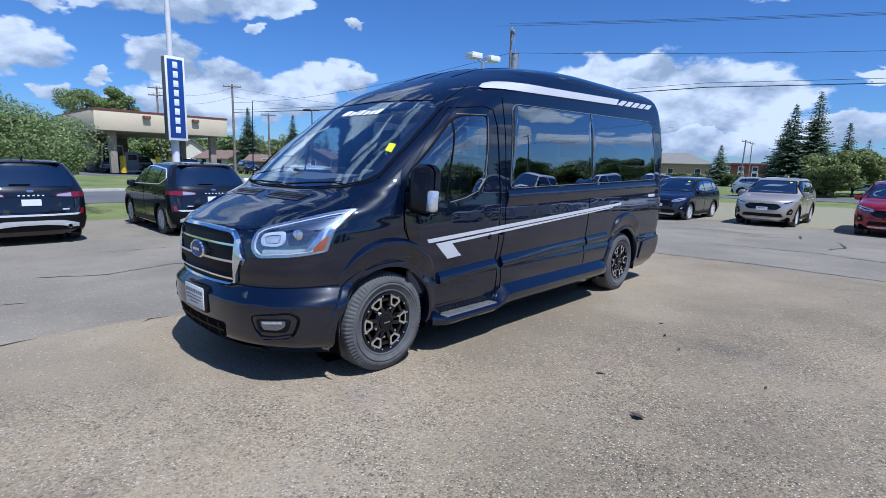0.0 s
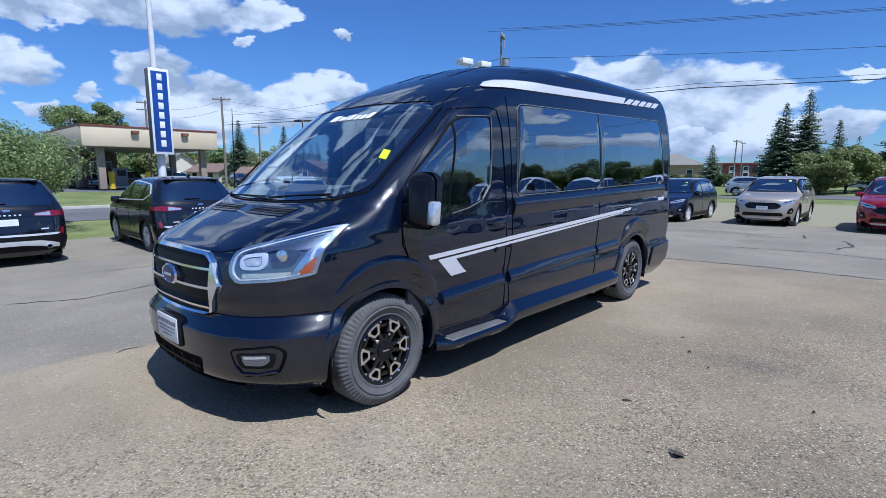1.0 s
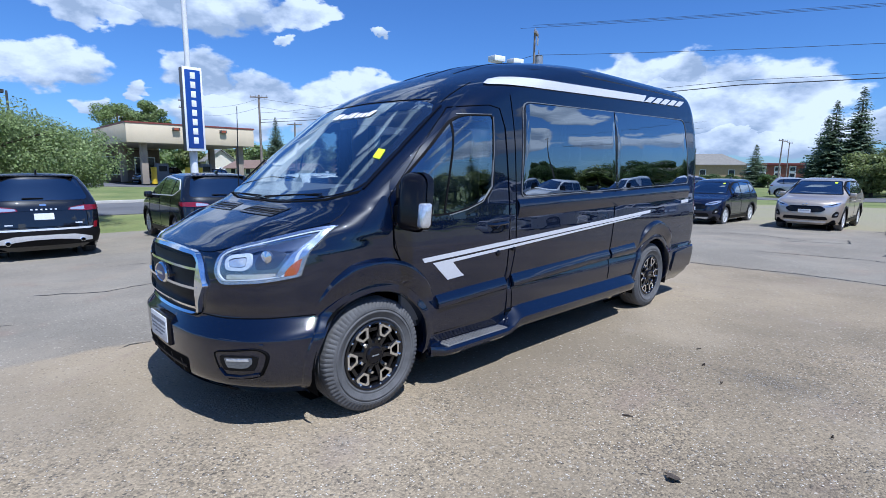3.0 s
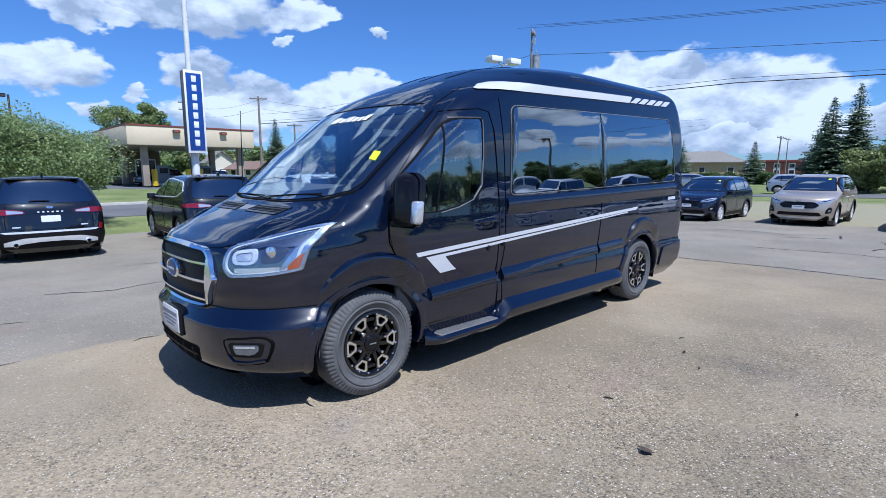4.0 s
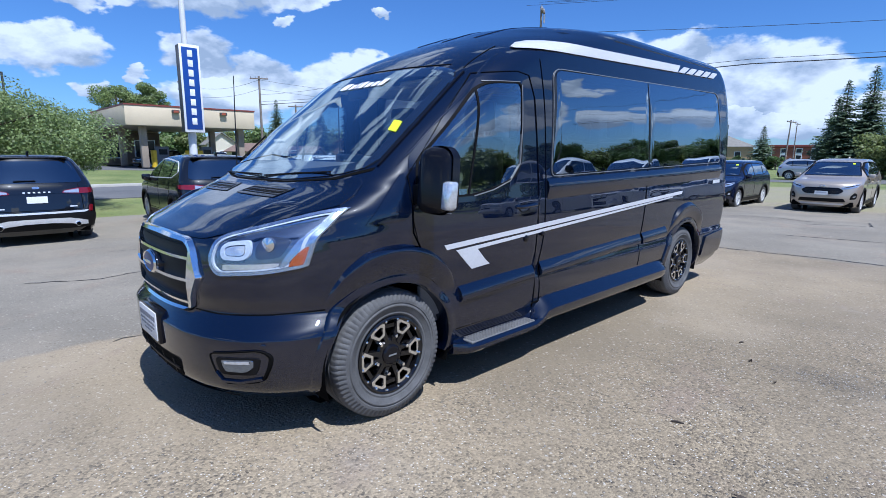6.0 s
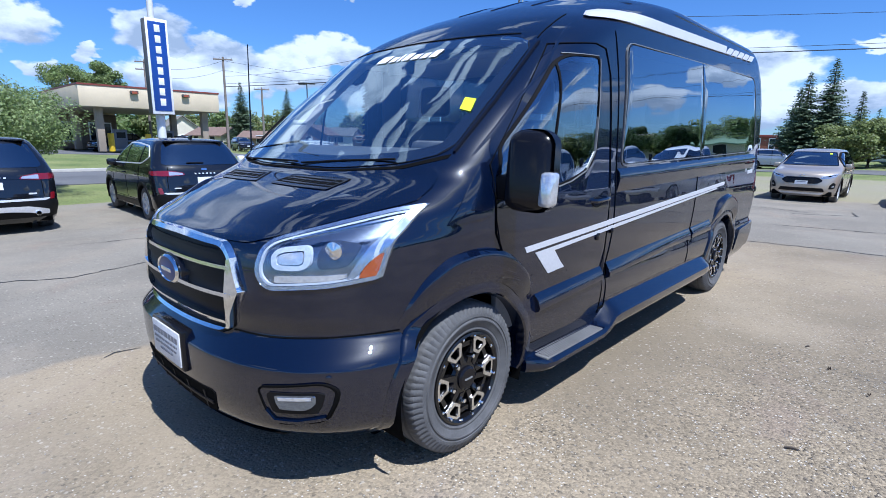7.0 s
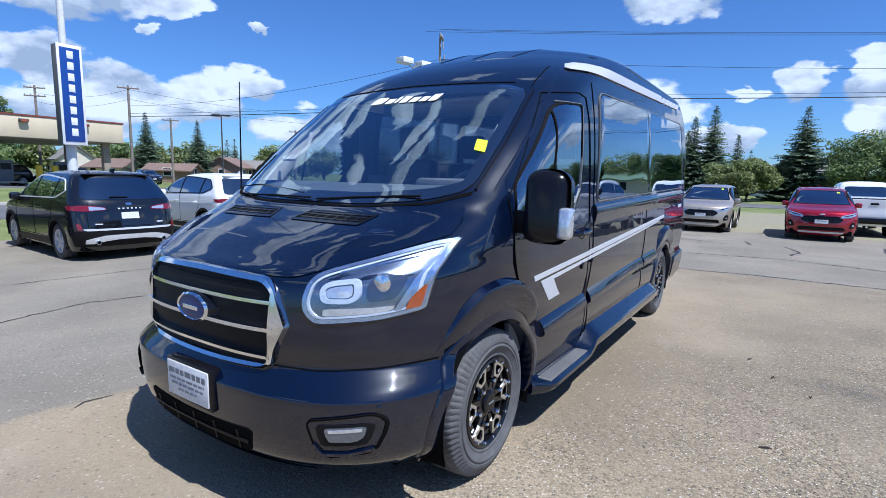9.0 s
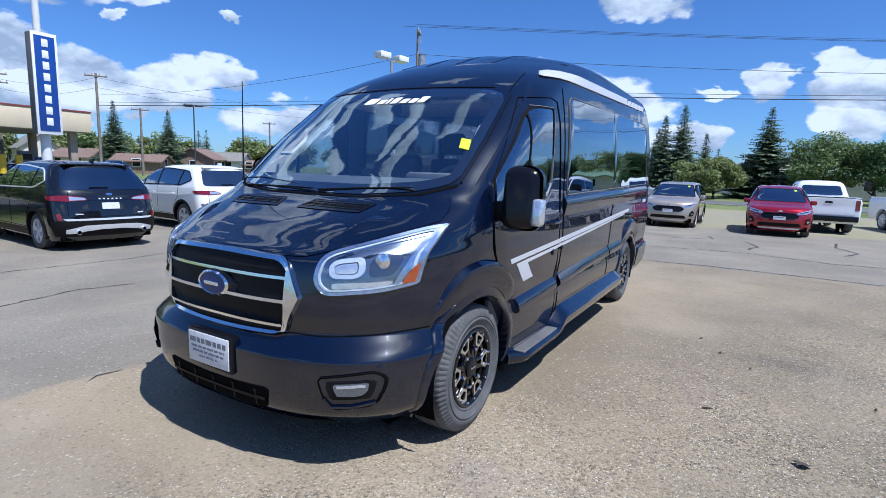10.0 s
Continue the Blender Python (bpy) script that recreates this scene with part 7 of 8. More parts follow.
WIRE = surface("black_cable", (0.02, 0.02, 0.022), rough=0.7, var=0.1)


def build_sign():
    s = thing("pole_sign", pose(-16.75, 5.84, 0, 0, 0, 2), "tall blue and white vertical sign on a white pole", "sign")
    bm = bmesh.new()
    rod(bm, (-0.12, 0.0, -0.45), (-0.12, 0.0, 2.2), 0.11, 0.11, 16)
    rod(bm, (-0.12, 0.0, 2.2), (-0.12, -0.02, 9.5), 0.085, 0.06, 16)
    part("pole", bm, POLE_WHITE, s)
    part("cabinet", boxes((-0.14, -0.262, 2.0, 0.13, 0.262, 4.36), bevel=0.012), SIGN_SIDE, s, "dull grey sign cabinet")
    part("face_frame", boxes((0.128, -0.27, 1.99, 0.158, 0.27, 4.37), bevel=0.006), SIGN_WHITE, s, "white frame round the sign face")
    face = part("panel", boxes((0.154, -0.215, 2.07, 0.17, 0.215, 4.29), bevel=0.005), SIGN_BLUE, s, "blue panel with white block marks")
    for k in range(8):
        z = 4.13 - k * 0.262
        bm = bmesh.new()
        box(bm, 0.168, -0.068, z - 0.090, 0.176, 0.068, z + 0.090, bevel=0.003)
        part("letter_block", bm, SIGN_WHITE, face)
    return s


build_sign()


def build_lamp_post():
    s = thing("lot_lamp", rest(-19.3, 23.1, 80), "lot lamp with two white box heads on a pole", "lamp post")
    bm = bmesh.new()
    rod(bm, (0, 0, -0.05), (0, 0, 7.75), 0.10, 0.08, 14)
    part("pole", bm, GALV, s)
    for k in (-1, 1):
        arm = bmesh.new()
        rod(arm, (0, 0, 7.7), (k * 0.40, 0, 7.85), 0.035)
        part("arm", arm, GALV, s)
        hd = boxes((k * 0.66 - 0.36, -0.3, 7.84, k * 0.66 + 0.36, 0.3, 8.12), bevel=0.012)
        h = part("head", hd, SIGN_WHITE, s, "white box lamp head")
        part("lens", boxes((k * 0.66 - 0.31, -0.25, 7.82, k * 0.66 + 0.31, 0.25, 7.844)), CLEAR_LENS, h)
    return s


build_lamp_post()


def build_utility_pole(x, y, top, turn=0.0, drum=False, arms=1, lean=0.0, r=0.15, arm_len=0.9):
    s = thing("utility_pole", rest(x, y) @ pose(0, 0, 0, 0, lean, turn), "weathered wooden utility pole with cross arm" + (" and grey transformer" if drum else ""), "utility pole", "utility poles")
    bm = bmesh.new()
    rod(bm, (0, 0, -0.1), (0, 0, top), r, r * 0.65, 12)
    part("pole", bm, POLE_WOOD, s)
    for k in range(arms):
        z = top - 0.25 - k * 0.8
        part("cross_arm", boxes((-arm_len, -0.15, z - 0.06, arm_len, -0.03, z + 0.06), bevel=0.01), POLE_WOOD, s)
        for w in (-arm_len * 0.9, -arm_len * 0.35, arm_len * 0.35, arm_len * 0.9):
            ins = bmesh.new()
            rod(ins, (w, -0.09, z + 0.06), (w, -0.09, z + 0.22), 0.04, 0.025, 8)
            part("insulator", ins, GALV, s)
    if drum:
        d = bmesh.new()
        rod(d, (0.35, -0.2, top - 2.35), (0.35, -0.2, top - 1.45), 0.26, 0.26, 18)
        rod(d, (0.35, -0.2, top - 1.45), (0.35, -0.2, top - 1.38), 0.28, 0.1, 18)
        t = part("transformer", d, GALV, s)
        bs = bmesh.new()
        rod(bs, (0.35, -0.2, top - 1.40), (0.35, -0.2, top - 1.1), 0.05, 0.03, 8)
        part("bushing", bs, GALV, t)
        for w in (-0.15, 0.05):
            ft = bmesh.new()
            rod(ft, (w, -0.18, top - 0.9), (w, -0.2, top - 0.45), 0.03, 0.03, 6)
            part("fuse", ft, GALV, s)
    return s


build_utility_pole(-19.9, 26.4, 10.3, 115, drum=True, arms=1, arm_len=0.45, r=0.09)
build_utility_pole(-54.9, 25.2, 9.5, 60, arms=1)
build_utility_pole(-62.0, 33.0, 7.6, 60, arms=1)
build_utility_pole(-66.0, 21.5, 9.8, 60, arms=2)
build_utility_pole(-19.9, 80.5, 6.3, 70, arms=1, lean=3, r=0.11)
build_utility_pole(-24.6, 105.0, 7.2, 80, arms=1, r=0.10)
build_utility_pole(30.0, 52.0, 9.8, 25, arms=1)
build_utility_pole(-62.6, 51.6, 7.8, 30, arms=1)


def build_street_lamp(x, y, top, turn, label="dark street lamp with a flat head"):
    s = thing("street_lamp", rest(x, y, turn), label, "street lamp", "street lamps")
    bm = bmesh.new()
    rod(bm, (0, 0, -0.1), (0, 0, top), 0.09, 0.06, 10)
    part("pole", bm, POLE_DARK, s)
    for k in (-1, 1):
        if k == 1 and turn == 90:
            continue
        part("head", boxes((k * 0.15, -0.18, top - 0.12, k * 0.88, 0.18, top + 0.02), bevel=0.03), POLE_DARK, s)
    return s


build_street_lamp(-51.2, 32.4, 7.4, 40)
build_street_lamp(-40.5, 3.4, 6.0, 90)


def build_wire(name, pts, sag, r, label):
    bm = bmesh.new()
    for a, b in zip(pts, pts[1:]):
        a, b = Vector(a), Vector(b)
        tube(bm, [a.lerp(b, k / 16) - Vector((0, 0, sag * 4 * (k / 16) * (1 - k / 16))) for k in range(17)], r, 5)
    return tagged(part(name, bm, WIRE), label, "cable", "overhead cables")


build_wire("overhead_cable", [(-54.9, 25.2, 7.4), (-19.9, 26.4, 8.3), (30, 52, 8.6)], 0.7, 0.012, "thin black overhead cable between poles")
for k, (dz, r) in enumerate(((0.0, 0.030), (0.28, 0.014))):
    build_wire("overhead_cable", [(-54.9, 25.2, 6.4 + dz), (-12.0, 37.4, 7.0 + dz), (34, 60.3, 8.2 + dz)], 0.25, r, "thick black overhead cable above the lot")
for k, (dx, dz) in enumerate(((-0.7, 0.0), (0.0, 0.1), (0.8, 0.0))):
    build_wire("overhead_cable", [(-19.9 + dx, 26.2 + dx * 0.4, 9.85 + dz), (30 + dx, 51.8 + dx * 0.4, 9.85 + dz)], 0.4, 0.009, "thin overhead wire running to the pole")
for z in (8.9, 8.0):
    build_wire("overhead_cable", [(-66, 21.5, z), (-54.9, 25.2, z), (-44, 50, z - 0.8), (-30, 82, z)], 0.6, 0.012, "thin black street cable")

# station with a flat canopy
FASCIA = surface("beige_fascia_panels", (0.60, 0.50, 0.36), rough=0.6, var=0.06, scale=0.7)
FASCIA_TOP = surface("dark_red_roof_edge", (0.20, 0.045, 0.035), rough=0.5, var=0.1)
SHOP = surface("brown_shop_cladding", (0.17, 0.125, 0.09), rough=0.8, var=0.15, scale=1.5)
COLUMN = surface("beige_column_render", (0.30, 0.245, 0.19), rough=0.8, var=0.12, scale=2)
SOFFIT = surface("pale_soffit", (0.30, 0.27, 0.23), rough=0.7, var=0.08)
BRICK = surface("brown_brick_wall", (0.25, 0.17, 0.125), rough=0.85, var=0.25, scale=4, bump=0.003)
REDBRICK = surface("red_brick_wall", (0.27, 0.10, 0.065), rough=0.85, var=0.2, scale=3)
TANBRICK = surface("tan_brick_wall", (0.42, 0.30, 0.18), rough=0.85, var=0.15, scale=3)
SIDING = surface("cream_siding", (0.62, 0.57, 0.46), rough=0.7, var=0.08)
SIDING_W = surface("white_siding", (0.70, 0.70, 0.68), rough=0.7, var=0.06)
SHINGLE = surface("grey_roof_shingles", (0.20, 0.19, 0.17), rough=0.9, var=0.2, scale=3, bump=0.004)
SHINGLE_R = surface("brown_red_shingles", (0.185, 0.125, 0.10), rough=0.9, var=0.2, scale=3)
SHINGLE_G = surface("green_roof_sheet", (0.12, 0.20, 0.13), rough=0.7, var=0.12, scale=2)
DARK_PANE = surface("dark_window_pane", (0.02, 0.024, 0.03), rough=0.08, var=0.1)
YEL_PAINT = surface("yellow_bollard_paint", (0.62, 0.42, 0.02), rough=0.5, var=0.1)


def build_station():
    s = thing("station_canopy", pose(0, 0, 0.08), "flat beige station canopy with dark red edge on columns", "canopy")
    part("fascia", boxes((-64.6, 11.6, 3.56, -50.7, 22.6, 5.18), bevel=0.03), FASCIA, s, "beige canopy fascia")
    part("roof_edge", boxes((-64.65, 11.55, 5.18, -50.65, 22.65, 5.30)), FASCIA_TOP, s, "dark red canopy edge")
    part("soffit", boxes((-64.5, 11.7, 3.53, -50.8, 22.5, 3.56)), SOFFIT, s)
    for x in (-51.9, -59.5):
        for y in (13.1, 21.6):
            part("column", boxes((x - 0.27, y - 0.27, 0, x + 0.27, y + 0.27, 3.54), bevel=0.02), COLUMN, s)
    for y in (15.5, 19.6):
        b = part("floodlight", boxes((-50.68, y - 0.3, 4.7, -50.40, y + 0.3, 4.95), bevel=0.03), POLE_DARK, s)
        part("lens", boxes((-50.42, y - 0.2, 4.72, -50.38, y + 0.2, 4.90)), AMBER, b)
    st = thing("station_shop", pose(0, 0, 0.05), "low beige rendered shop behind the canopy", "building")
    part("wall", boxes((-78, 4, 0, -63.5, 17.5, 3.36), bevel=0.02), SHOP, st)
    part("roof", boxes((-78.3, 3.7, 3.36, -64.7, 17.8, 3.9)), FASCIA, st)
    for y in (7, 10, 13, 16):
        w = part("window", boxes((-63.52, y - 1.0, 0.7, -63.40, y + 1.0, 2.6)), SIGN_WHITE, st)
        part("pane", boxes((-63.42, y - 0.9, 0.8, -63.38, y + 0.9, 2.5)), DARK_PANE, w)
    for y in (15.4, 19.4):
        pump = thing("fuel_pump", pose(-55.2, y, 0.08), "grey and yellow fuel pump on the island", "fuel pump", "fuel pumps")
        part("cabinet", boxes((-0.35, -0.5, 0.15, 0.35, 0.5, 1.85), bevel=0.03), BAR_GREY, pump)
        part("island", boxes((-0.7, -1.3, 0, 0.7, 1.3, 0.15), bevel=0.02), CONCRETE, pump)
        part("display", boxes((0.34, -0.35, 1.1, 0.37, 0.35, 1.6)), DARK_PANE, pump)
    for y in (14.0, 16.9, 18.0):
        bl = bmesh.new()
        rod(bl, (0, 0, 0), (0, 0, 1.5), 0.24, 0.24, 14)
        o = part("bollard", bl, YEL_PAINT)
        o.location = (-52.6, y, 0.07)
        tagged(o, "thick yellow painted bollard by the canopy", "bollard", "bollards")


build_station()
terrain("apron", -63.3, 6, -47, 26, -0.02, ROAD, "grey asphalt forecourt under the canopy")


def build_house(x, y, w, d, eave, ridge, turn, wall, roof, label, windows=2, hip=0.0):
    """Gabled or hipped house: ridge along its own x."""
    h = thing("house", rest(x, y, turn, -0.06), label, "house", "houses along the streets")
    bm = bmesh.new()
    v = [bm.verts.new(p) for p in ((-w / 2, -d / 2, 0), (w / 2, -d / 2, 0), (w / 2, d / 2, 0), (-w / 2, d / 2, 0), (-w / 2, -d / 2, eave), (w / 2, -d / 2, eave), (w / 2, d / 2, eave), (-w / 2, d / 2, eave), (-w / 2 + hip, 0, ridge - 0.1), (w / 2 - hip, 0, ridge - 0.1))]
    for f in ((0, 1, 5, 4), (2, 3, 7, 6), (1, 2, 6, 9, 5), (3, 0, 4, 8, 7), (4, 5, 9, 8), (6, 7, 8, 9)):
        bm.faces.new([v[i] for i in f])
    part("wall", bm, wall, h)
    e = 0.45
    drop = (ridge - eave) / (d / 2) * e
    for s in (-1, 1):
        bm = bmesh.new()
        a = [(-w / 2 - e, s * (d / 2 + e), eave - drop), (w / 2 + e, s * (d / 2 + e), eave - drop), (w / 2 + e - hip * 1.05, 0, ridge), (-w / 2 - e + hip * 1.05, 0, ridge)]
        top = [bm.verts.new((p[0], p[1], p[2] + 0.16)) for p in a]
        bot = [bm.verts.new(p) for p in a]
        bm.faces.new(top)
        bm.faces.new(bot[::-1])
        for i in range(4):
            bm.faces.new((top[i], bot[i], bot[(i + 1) % 4], top[(i + 1) % 4]))
        part("roof", bm, roof, h)
        if hip:
            bm = bmesh.new()
            q = [bm.verts.new(p) for p in ((s * (w / 2 + e), -d / 2 - e, eave - drop + 0.16), (s * (w / 2 + e), d / 2 + e, eave - drop + 0.16), (s * (w / 2 + e - hip * 1.05), 0, ridge + 0.16))]
            bm.faces.new(q)
            part("roof_hip", bm, roof, h)
    for s in (-1, 1):
        for k in range(windows):
            cx = -w / 2 + w * (k + 0.5) / windows
            fr = part("window", boxes((cx - 0.6, min(s * d / 2, s * (d / 2 + 0.06)), 0.9, cx + 0.6, max(s * d / 2, s * (d / 2 + 0.06)), 2.1)), SIGN_WHITE, h)
            part("pane", boxes((cx - 0.5, min(s * (d / 2 + 0.05), s * (d / 2 + 0.08)), 1.0, cx + 0.5, max(s * (d / 2 + 0.05), s * (d / 2 + 0.08)), 2.0)), DARK_PANE, fr)
        cy = 0.0
        fr = part("window", boxes((min(s * w / 2, s * (w / 2 + 0.06)), cy - 0.5, 0.9, max(s * w / 2, s * (w / 2 + 0.06)), cy + 0.5, 2.1)), SIGN_WHITE, h)
        part("pane", boxes((min(s * (w / 2 + 0.05), s * (w / 2 + 0.08)), cy - 0.4, 1.0, max(s * (w / 2 + 0.05), s * (w / 2 + 0.08)), cy + 0.4, 2.0)), DARK_PANE, fr)
    return h


build_house(-105, 38.8, 8, 5.4, 3.3, 5.3, -8, SIDING, SHINGLE, "cream house with grey gable roof")
build_house(-88.8, 39.0, 7, 5.4, 2.0, 3.2, 20, SIDING, SHINGLE_R, "small house with brown-red roof")
build_house(-94.5, 36.8, 3.7, 3, 1.25, 1.7, 75, SIDING_W, SIDING_W, "low white shed beside the houses", 1)
build_house(-76.5, 41.0, 6, 4.4, 1.75, 2.6, 40, BRICK, SHINGLE_R, "low brown house with shingled roof", 1)
build_house(-80.5, 52.5, 6, 6, 2.4, 3.9, 125, BRICK, SHINGLE_R, "house with steep brown gable")
build_house(-82.8, 58.3, 8, 6, 2.2, 3.5, 35, SIDING_W, SHINGLE, "white house with grey roof")
build_house(-80, 60.5, 5.5, 4.4, 1.5, 2.2, 40, BRICK, SHINGLE_R, "low brown-red house by the street")
build_house(-50, 76.0, 10, 7, 2.4, 3.8, 35, SIDING, SHINGLE, "cream house with grey roof")
build_house(-52.0, 120.0, 32, 14, 3.1, 5.4, 18, TANBRICK, SHINGLE, "long tan brick building with grey hip roof", 6, hip=5)
def build_hall(x, y, w, d, top, turn, label):
    """A flat-roofed block: red brick, a red fascia, pale panels with two rows of panes."""
    h = thing("brick_hall", rest(x, y, turn, -0.06), label, "building")
    part("wall", boxes((-w / 2, -d / 2, 0, w / 2, d / 2, top - 0.7), bevel=0.04), REDBRICK, h)
    part("fascia", boxes((-w / 2 - 0.4, -d / 2 - 0.4, top - 0.7, w / 2 + 0.4, d / 2 + 0.4, top), bevel=0.05), FASCIA_TOP, h, "dark red flat roof edge")
    for k in range(6):
        cx = -w / 2 + w * (k + 0.5) / 6
        bay = part("window", boxes((cx - 0.75, -d / 2 - 0.08, 0.5, cx + 0.75, -d / 2 + 0.02, top - 0.8)), SIDING_W, h, "pale window bay")
        for z in (0.9, 2.5):
            part("pane", boxes((cx - 0.55, -d / 2 - 0.12, z, cx + 0.55, -d / 2 - 0.06, z + 0.9)), DARK_PANE, bay)
    return h


build_hall(-36.0, 168.0, 20, 12, 4.5, 12, "flat-roofed red brick building with pale window bays")
build_house(10.5, 72.0, 12, 8, 2.3, 3.9, 8, SIDING, SHINGLE_G, "low house with a green roof")
build_house(-5.0, 76.0, 12, 7, 2.4, 3.6, 5, SIDING_W, SHINGLE, "white house half hidden by trees")
build_house(30.0, 90.0, 16, 9, 2.8, 4.4, -15, SIDING, SHINGLE, "low cream building with grey roof")
build_house(62.0, 46.0, 20, 12, 3.4, 5.0, -50, SIDING_W, SHINGLE, "white commercial building with grey roof", 4)

# trees
BARK = surface("tree_bark", (0.10, 0.075, 0.055), rough=0.95, var=0.3, scale=6, bump=0.006, grain=25)


def leaf_material(name, a, b, isl=0.45):
    m = surface(name, a, rough=0.55, var=0.2, scale=0.8, second=b, island=isl, fine=0.05)
    t = m.node_tree
    p = t.nodes["Principled BSDF"]
    back_lit = t.nodes.new("ShaderNodeBsdfTranslucent")
    t.links.new(p.inputs["Base Color"].links[0].from_socket, back_lit.inputs["Color"])
    mix = t.nodes.new("ShaderNodeMixShader")
    mix.inputs[0].default_value = 0.42
    t.links.new(p.outputs[0], mix.inputs[1])
    t.links.new(back_lit.outputs[0], mix.inputs[2])
    t.links.new(mix.outputs[0], t.nodes["Material Output"].inputs["Surface"])
    return m


LEAF = leaf_material("green_leaves", (0.170, 0.245, 0.070), (0.240, 0.310, 0.120))
LEAF_A = leaf_material("pale_green_leaves", (0.19, 0.265, 0.085), (0.27, 0.335, 0.14))
LEAF_Y = leaf_material("yellow_green_leaves", (0.18, 0.23, 0.065), (0.25, 0.29, 0.11))
LEAF_D = leaf_material("dark_green_leaves", (0.075, 0.135, 0.038), (0.115, 0.18, 0.06))
NEEDLE = leaf_material("spruce_needles", (0.115, 0.170, 0.100), (0.170, 0.225, 0.135), 0.5)


def quads(centres, rng, size, out, long=1.5):
    """Small leaf blades at the centres that turn their faces outwards and up, as verts and faces."""
    n = len(centres)
    face = out * 0.55 + np.array([0.0, 0.0, 0.45]) + rng.normal(size=(n, 3)) * 0.42
    face /= np.linalg.norm(face, axis=1)[:, None] + 1e-9
    d = rng.normal(size=(n, 3))
    d -= (d * face).sum(1)[:, None] * face
    d /= np.linalg.norm(d, axis=1)[:, None] + 1e-9
    e = np.cross(face, d)
    s = size * rng.uniform(0.6, 1.3, n)[:, None]
    V = np.stack([centres - d * s * long / 2, centres + e * s / 2, centres + d * s * long / 2, centres - e * s / 2], 1).reshape(-1, 3)
    F = np.arange(4 * n).reshape(-1, 4)
    return V, F


def tree_trunk(bm, rng, height, r, limbs, spread, low):
    pts = [Vector((0, 0, -0.1))]
    for k in range(1, 7):
        pts.append(Vector((rng.normal() * 0.05 * height * k / 12, rng.normal() * 0.05 * height * k / 12, height * 0.8 * k / 6)))
    tube(bm, pts, [r * (1 - 0.13 * k) for k in range(7)], 8)
    ends = []
    for k in range(limbs):
        a = k * 2.4 + rng.uniform(0, 0.6)
        z0 = low + (height * 0.75 - low) * k / limbs
        b0 = Vector((0, 0, z0))
        reach = spread * rng.uniform(0.55, 0.95)
        b2 = Vector((math.cos(a) * reach, math.sin(a) * reach, z0 + min(reach * rng.uniform(0.2, 0.6), height * 0.70 - z0)))
        mid = b0.lerp(b2, 0.5) + Vector((0, 0, -0.08 * reach))
        tube(bm, [b0, mid, b2], [r * 0.45, r * 0.28, r * 0.1], 6)
        ends += [mid, b2]
    return ends


def deciduous(name, m, seed, height, spread, low, leaves, size, mat, label, lumps=26, group="trees round the lot", squash=1.0):
    rng = np.random.default_rng(seed)
    tr = thing(name, m, label, "tree", group)
    bm = bmesh.new()
    ends = tree_trunk(bm, rng, height, 0.035 * height + 0.04, 9, spread, max(0.4, low * 0.7))
    part("trunk", bm, BARK, tr)
    mid, half = (low + height) / 2, (height - low) / 2
    lump = []
    for k in range(lumps):
        d = rng.normal(size=3)
        d /= np.linalg.norm(d)
        q = rng.uniform(0.45, 0.95)
        lump.append((np.array([d[0] * spread * q, d[1] * spread * q * squash, mid + d[2] * half * q * 0.95]), rng.uniform(0.22, 0.42) * min(spread, half * 1.4)))
    per = leaves // lumps
    C, out = [], []
    for c, r in lump:
        d = rng.normal(size=(per, 3))
        d /= np.linalg.norm(d, axis=1)[:, None]
        C.append(c + d * r * rng.uniform(0.25, 1.08, per)[:, None] ** 0.55 * np.array([1.15, 1.15, 0.75]))
        out.append(d)
    C, out = np.concatenate(C), np.concatenate(out)
    keep = C[:, 2] > low * 0.75
    V, F = quads(C[keep], rng, size, out[keep])
    raw("crown", V.tolist(), F.tolist(), mat, tr, smooth=False)
    return tr


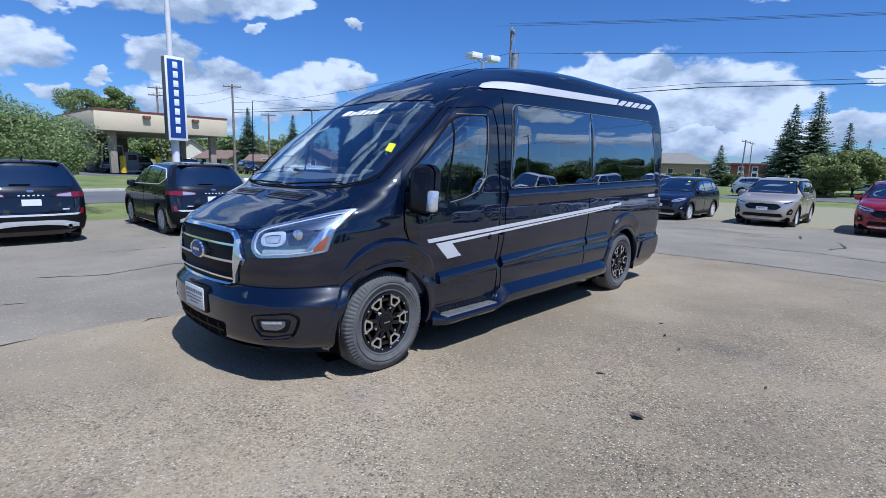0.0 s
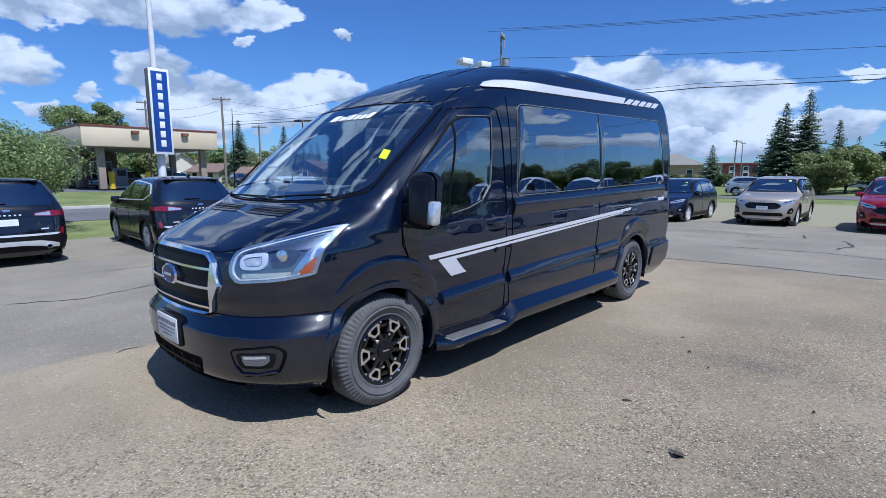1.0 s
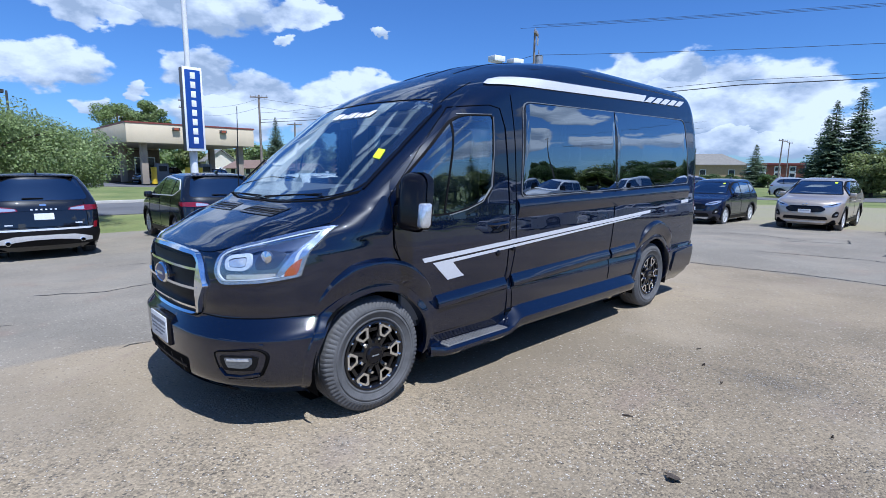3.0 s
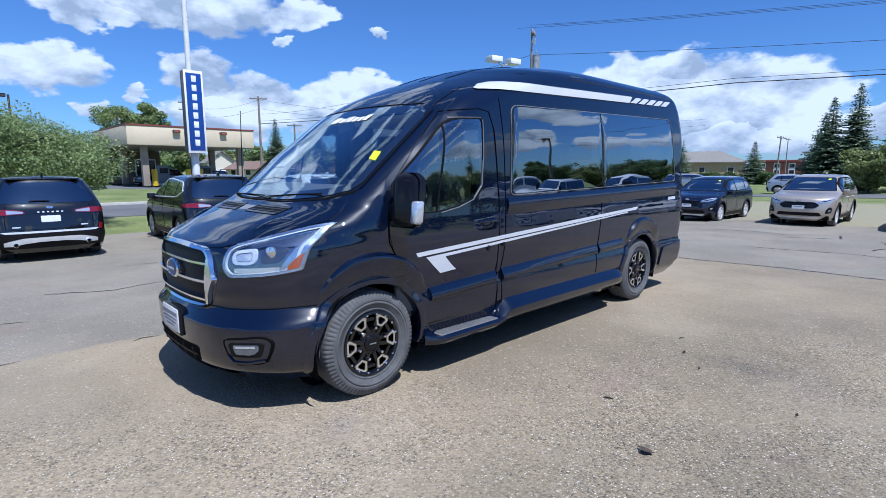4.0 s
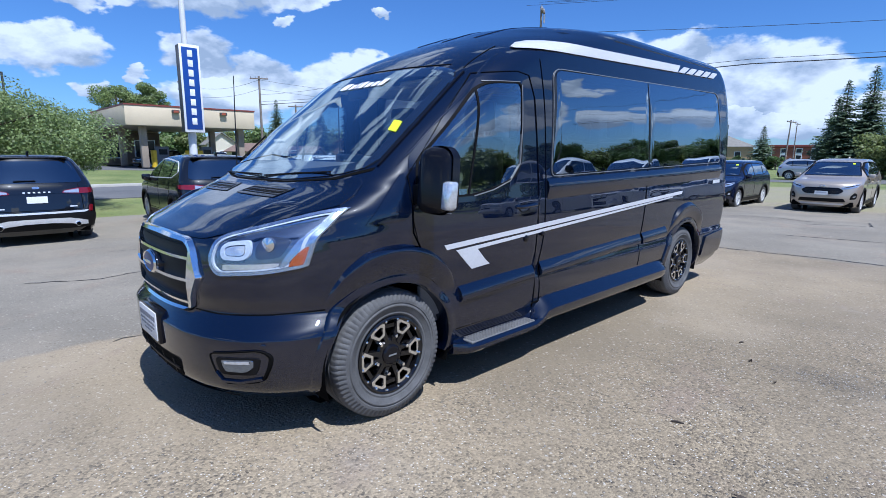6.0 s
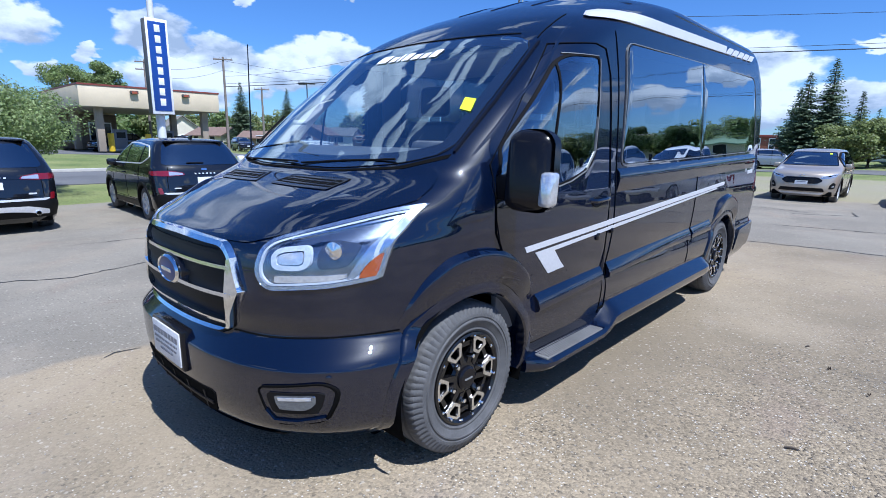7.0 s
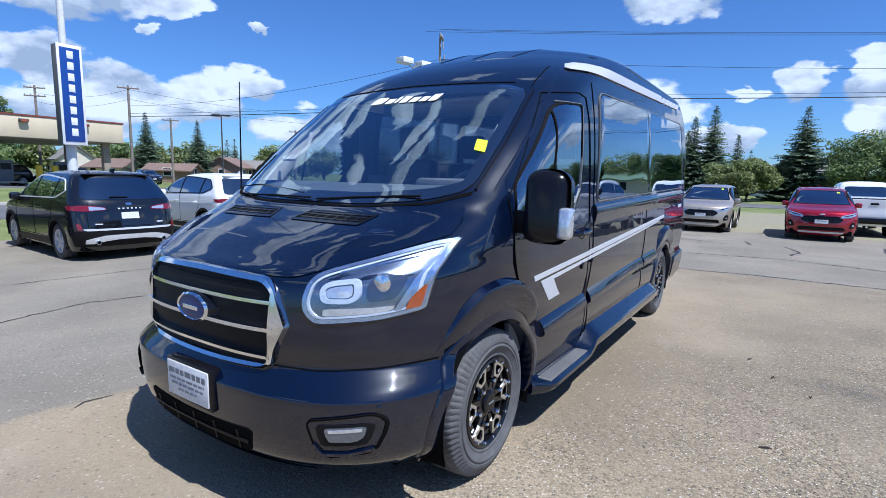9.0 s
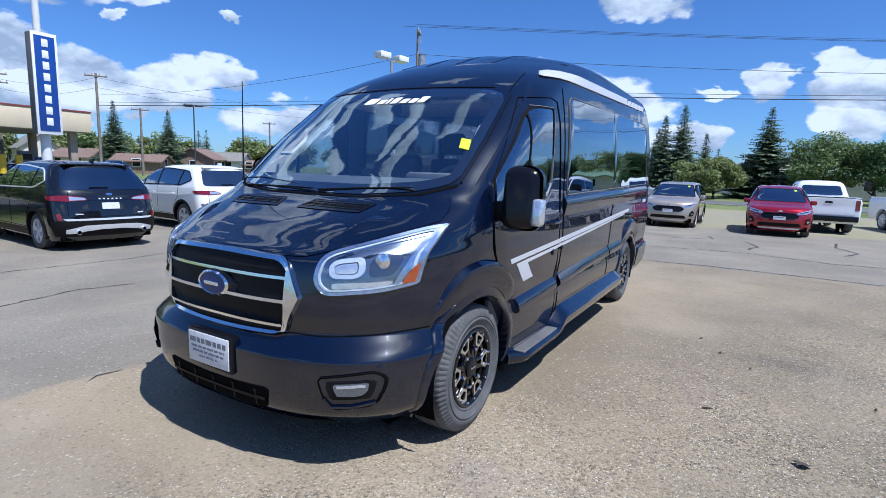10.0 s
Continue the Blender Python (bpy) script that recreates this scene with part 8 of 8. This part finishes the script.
def spruce(name, m, seed, height, radius, label, group="trees round the lot", levels=58, clear=0.04, fan=21):
    rng = np.random.default_rng(seed)
    tr = thing(name, m, label, "spruce tree", group)
    bm = bmesh.new()
    rod(bm, (0, 0, -0.1), (0, 0, height * 0.97), 0.02 * height + 0.03, 0.02, 8)
    part("trunk", bm, BARK, tr)
    C, D, S = [], [], []
    levels = int(levels * height / 8.0)
    for k in range(levels):
        f = (k + rng.uniform(0, 0.9)) / levels
        z = height * (clear + (1 - clear) * f)
        slim = 0.35 + 0.65 * (1 - f)
        reach = radius * (1 - f) ** 0.9 * rng.uniform(0.66, 1.15) + 0.05
        n = max(5, int(fan * (0.45 + 0.75 * (1 - f))))
        for j in range(n):
            a = (j + rng.uniform(0, 1.0)) * math.tau / n
            rr = reach * rng.uniform(0.40, 1.15)
            zz = z + rng.uniform(-0.22, 0.22)
            steps = max(2, int(rr / 0.22))
            for q in range(steps):
                t = (q + 0.8) / steps
                droop = -0.30 * rr * t + 0.17 * rr * t * t * t
                base = np.array([math.cos(a) * rr * t, math.sin(a) * rr * t, zz + droop])
                for side in (-1, 1):
                    w = 0.24 * rr * (1.1 - t) + 0.12 * slim
                    tip = base + np.array([-math.sin(a) * side * w + math.cos(a) * 0.18, math.cos(a) * side * w + math.sin(a) * 0.18, -0.22 * w - 0.05])
                    C.append(base)
                    D.append(tip)
                    S.append(0.075 * slim + 0.05 * rr * (1 - t * 0.5))
    for q in range(60):
        a = rng.uniform(0, math.tau)
        z = height * rng.uniform(0.93, 1.0)
        C.append(np.array([0, 0, z]))
        D.append(np.array([math.cos(a) * 0.16, math.sin(a) * 0.16, z + 0.05]))
        S.append(0.04)
    C, D, S = np.array(C), np.array(D), np.array(S)[:, None]
    d = D - C
    d /= np.linalg.norm(d, axis=1)[:, None] + 1e-9
    up = np.tile([0.0, 0.0, 1.0], (len(C), 1)) + rng.normal(size=C.shape) * 0.45
    e = np.cross(d, up)
    e /= np.linalg.norm(e, axis=1)[:, None] + 1e-9
    mid = (C + D) / 2
    V = np.stack([C, mid + e * S, D, mid - e * S], 1).reshape(-1, 3)
    F = np.arange(len(V)).reshape(-1, 4)
    raw("crown", V.tolist(), F.tolist(), NEEDLE, tr, smooth=False)
    return tr


deciduous("crab_apple_tree", rest(-21.9, 0.7), 3, 3.95, 4.3, 0.4, 110000, 0.052, LEAF_A, "low spreading crab apple tree with dense green leaves", 90)
spruce("spruce", rest(-10.9, 61), 11, 8.6, 2.9, "tall dark green spruce")
spruce("spruce", rest(-9.1, 61.4), 12, 9.6, 3.1, "tall dark green spruce, the highest of a cluster")
spruce("spruce", rest(-11.8, 63.0), 18, 7.4, 2.6, "dark green spruce in a cluster")
spruce("spruce", rest(-7.9, 74.5), 13, 7.4, 2.1, "thin dark green spruce")
spruce("spruce", rest(-1.2, 61.8), 14, 9.0, 3.9, "broad dark green spruce beside leafy trees")
s1 = spruce("spruce", rest(-22.2, 78.8), 15, 5.5, 2.2, "small dense spruce beside the brick building")
spruce("spruce", rest(-82.6, 40.4), 16, 10.1, 3.0, "dark spruce among the houses")
spruce("spruce", rest(-79.0, 46.4), 17, 9.4, 2.8, "dark spruce behind the street")
for k, (x, y, h, sp, lo, mt) in enumerate(((-5.4, 57.6, 4.1, 2.6, 0.8, LEAF_Y), (3.5, 59.6, 6.4, 3.4, 1.0, LEAF), (7.2, 59.0, 5.9, 3.0, 1.2, LEAF_D), (-3.2, 63.0, 4.2, 2.6, 0.6, LEAF_Y), (-6.9, 54.5, 3.5, 2.3, 0.5, LEAF_Y),
                                          (13.5, 72.0, 6.4, 3.4, 1.0, LEAF), (21.5, 76.0, 5.6, 3.2, 1.0, LEAF_D), (30.0, 72.0, 5.6, 3.8, 1.2, LEAF_D), (40.0, 64.0, 5.4, 3.8, 1.2, LEAF_D), (25.0, 66.0, 5.2, 3.6, 1.0, LEAF_D), (35.0, 58.0, 5.4, 3.6, 1.0, LEAF_D), (-77.5, 17.0, 11.2, 2.6, 4.8, LEAF), (-75.0, 19.8, 10.4, 2.2, 5.4, LEAF))):
    deciduous("leafy_tree", rest(x, y, k * 40), 30 + k, h, sp, lo, 13000, 0.145, mt, "leafy green tree with an uneven crown", 24)
BACKTREES = [(-98, 24, 7), (-112, 33, 6), (-102, 46, 7), (-96, 53, 6), (-92, 60, 6.5), (-88, 67, 6), (-66, 72, 6), (-60, 82, 6.5), (-48, 92, 6), (-40, 100, 6), (-100, 12, 7), (-98, 2, 7), (-96, -10, 8), (-18, 120, 6), (-8, 100, 6), (4, 95, 7), (16, 88, 7.5),
             (34, 88, 7), (48, 80, 7), (60, 70, 7.5), (58, 40, 8), (62, 24, 9), (64, 8, 8), (60, -10, 9),
             (-112, 30, 7), (-110, 37, 7), (-108, 44, 7), (-104, 51, 7), (-101, 58, 7), (-97, 65, 7), (-92, 72, 7), (-86, 79, 7), (-80, 86, 7), (-72, 92, 7), (-64, 98, 7), (-56, 104, 7), (44, 57, 8), (49, 51, 8), (53, 44, 8), (56, 34, 8), (58, 29, 8), (60, 18, 8), (60, 13, 8), (62, 2, 8), (61, -4, 8), (50, 62, 8), (38, 76, 8), (26, 82, 8), (20, 86, 8), (-114, 22, 7), (-104, 64, 8), (-94, 78, 8), (-82, 92, 8)]
far_tree = None
for k, (x, y, h) in enumerate(BACKTREES):
    if k % 5 == 4:
        spruce("spruce", rest(x, y), 60 + k, h * 1.15, 2.5, "far dark spruce behind the houses", "far trees", 26)
    elif k < 4 or far_tree is None:
        far_tree = deciduous("leafy_tree", rest(x, y), 70 + k, 6.6, 4.0, 0.6, 3600, 0.36, (LEAF, LEAF_D, LEAF, LEAF_Y)[k % 4], "far leafy tree behind the houses", 26, "far trees")
    else:
        copy_thing(far_tree, rest(x, y, k * 67) @ Matrix.Diagonal((1, 1, 0.66 if x > 20 else 1.0, 1)))
for k, (x, y) in enumerate(((-24.5, 77.5), (-20.0, 77.0), (-27.0, 80.0), (-30, 84))):
    deciduous("round_shrub", rest(x, y), 90 + k, 1.7, 1.3, 0.1, 1500, 0.16, LEAF_D, "clipped round shrub by the building", 14, "shrubs")
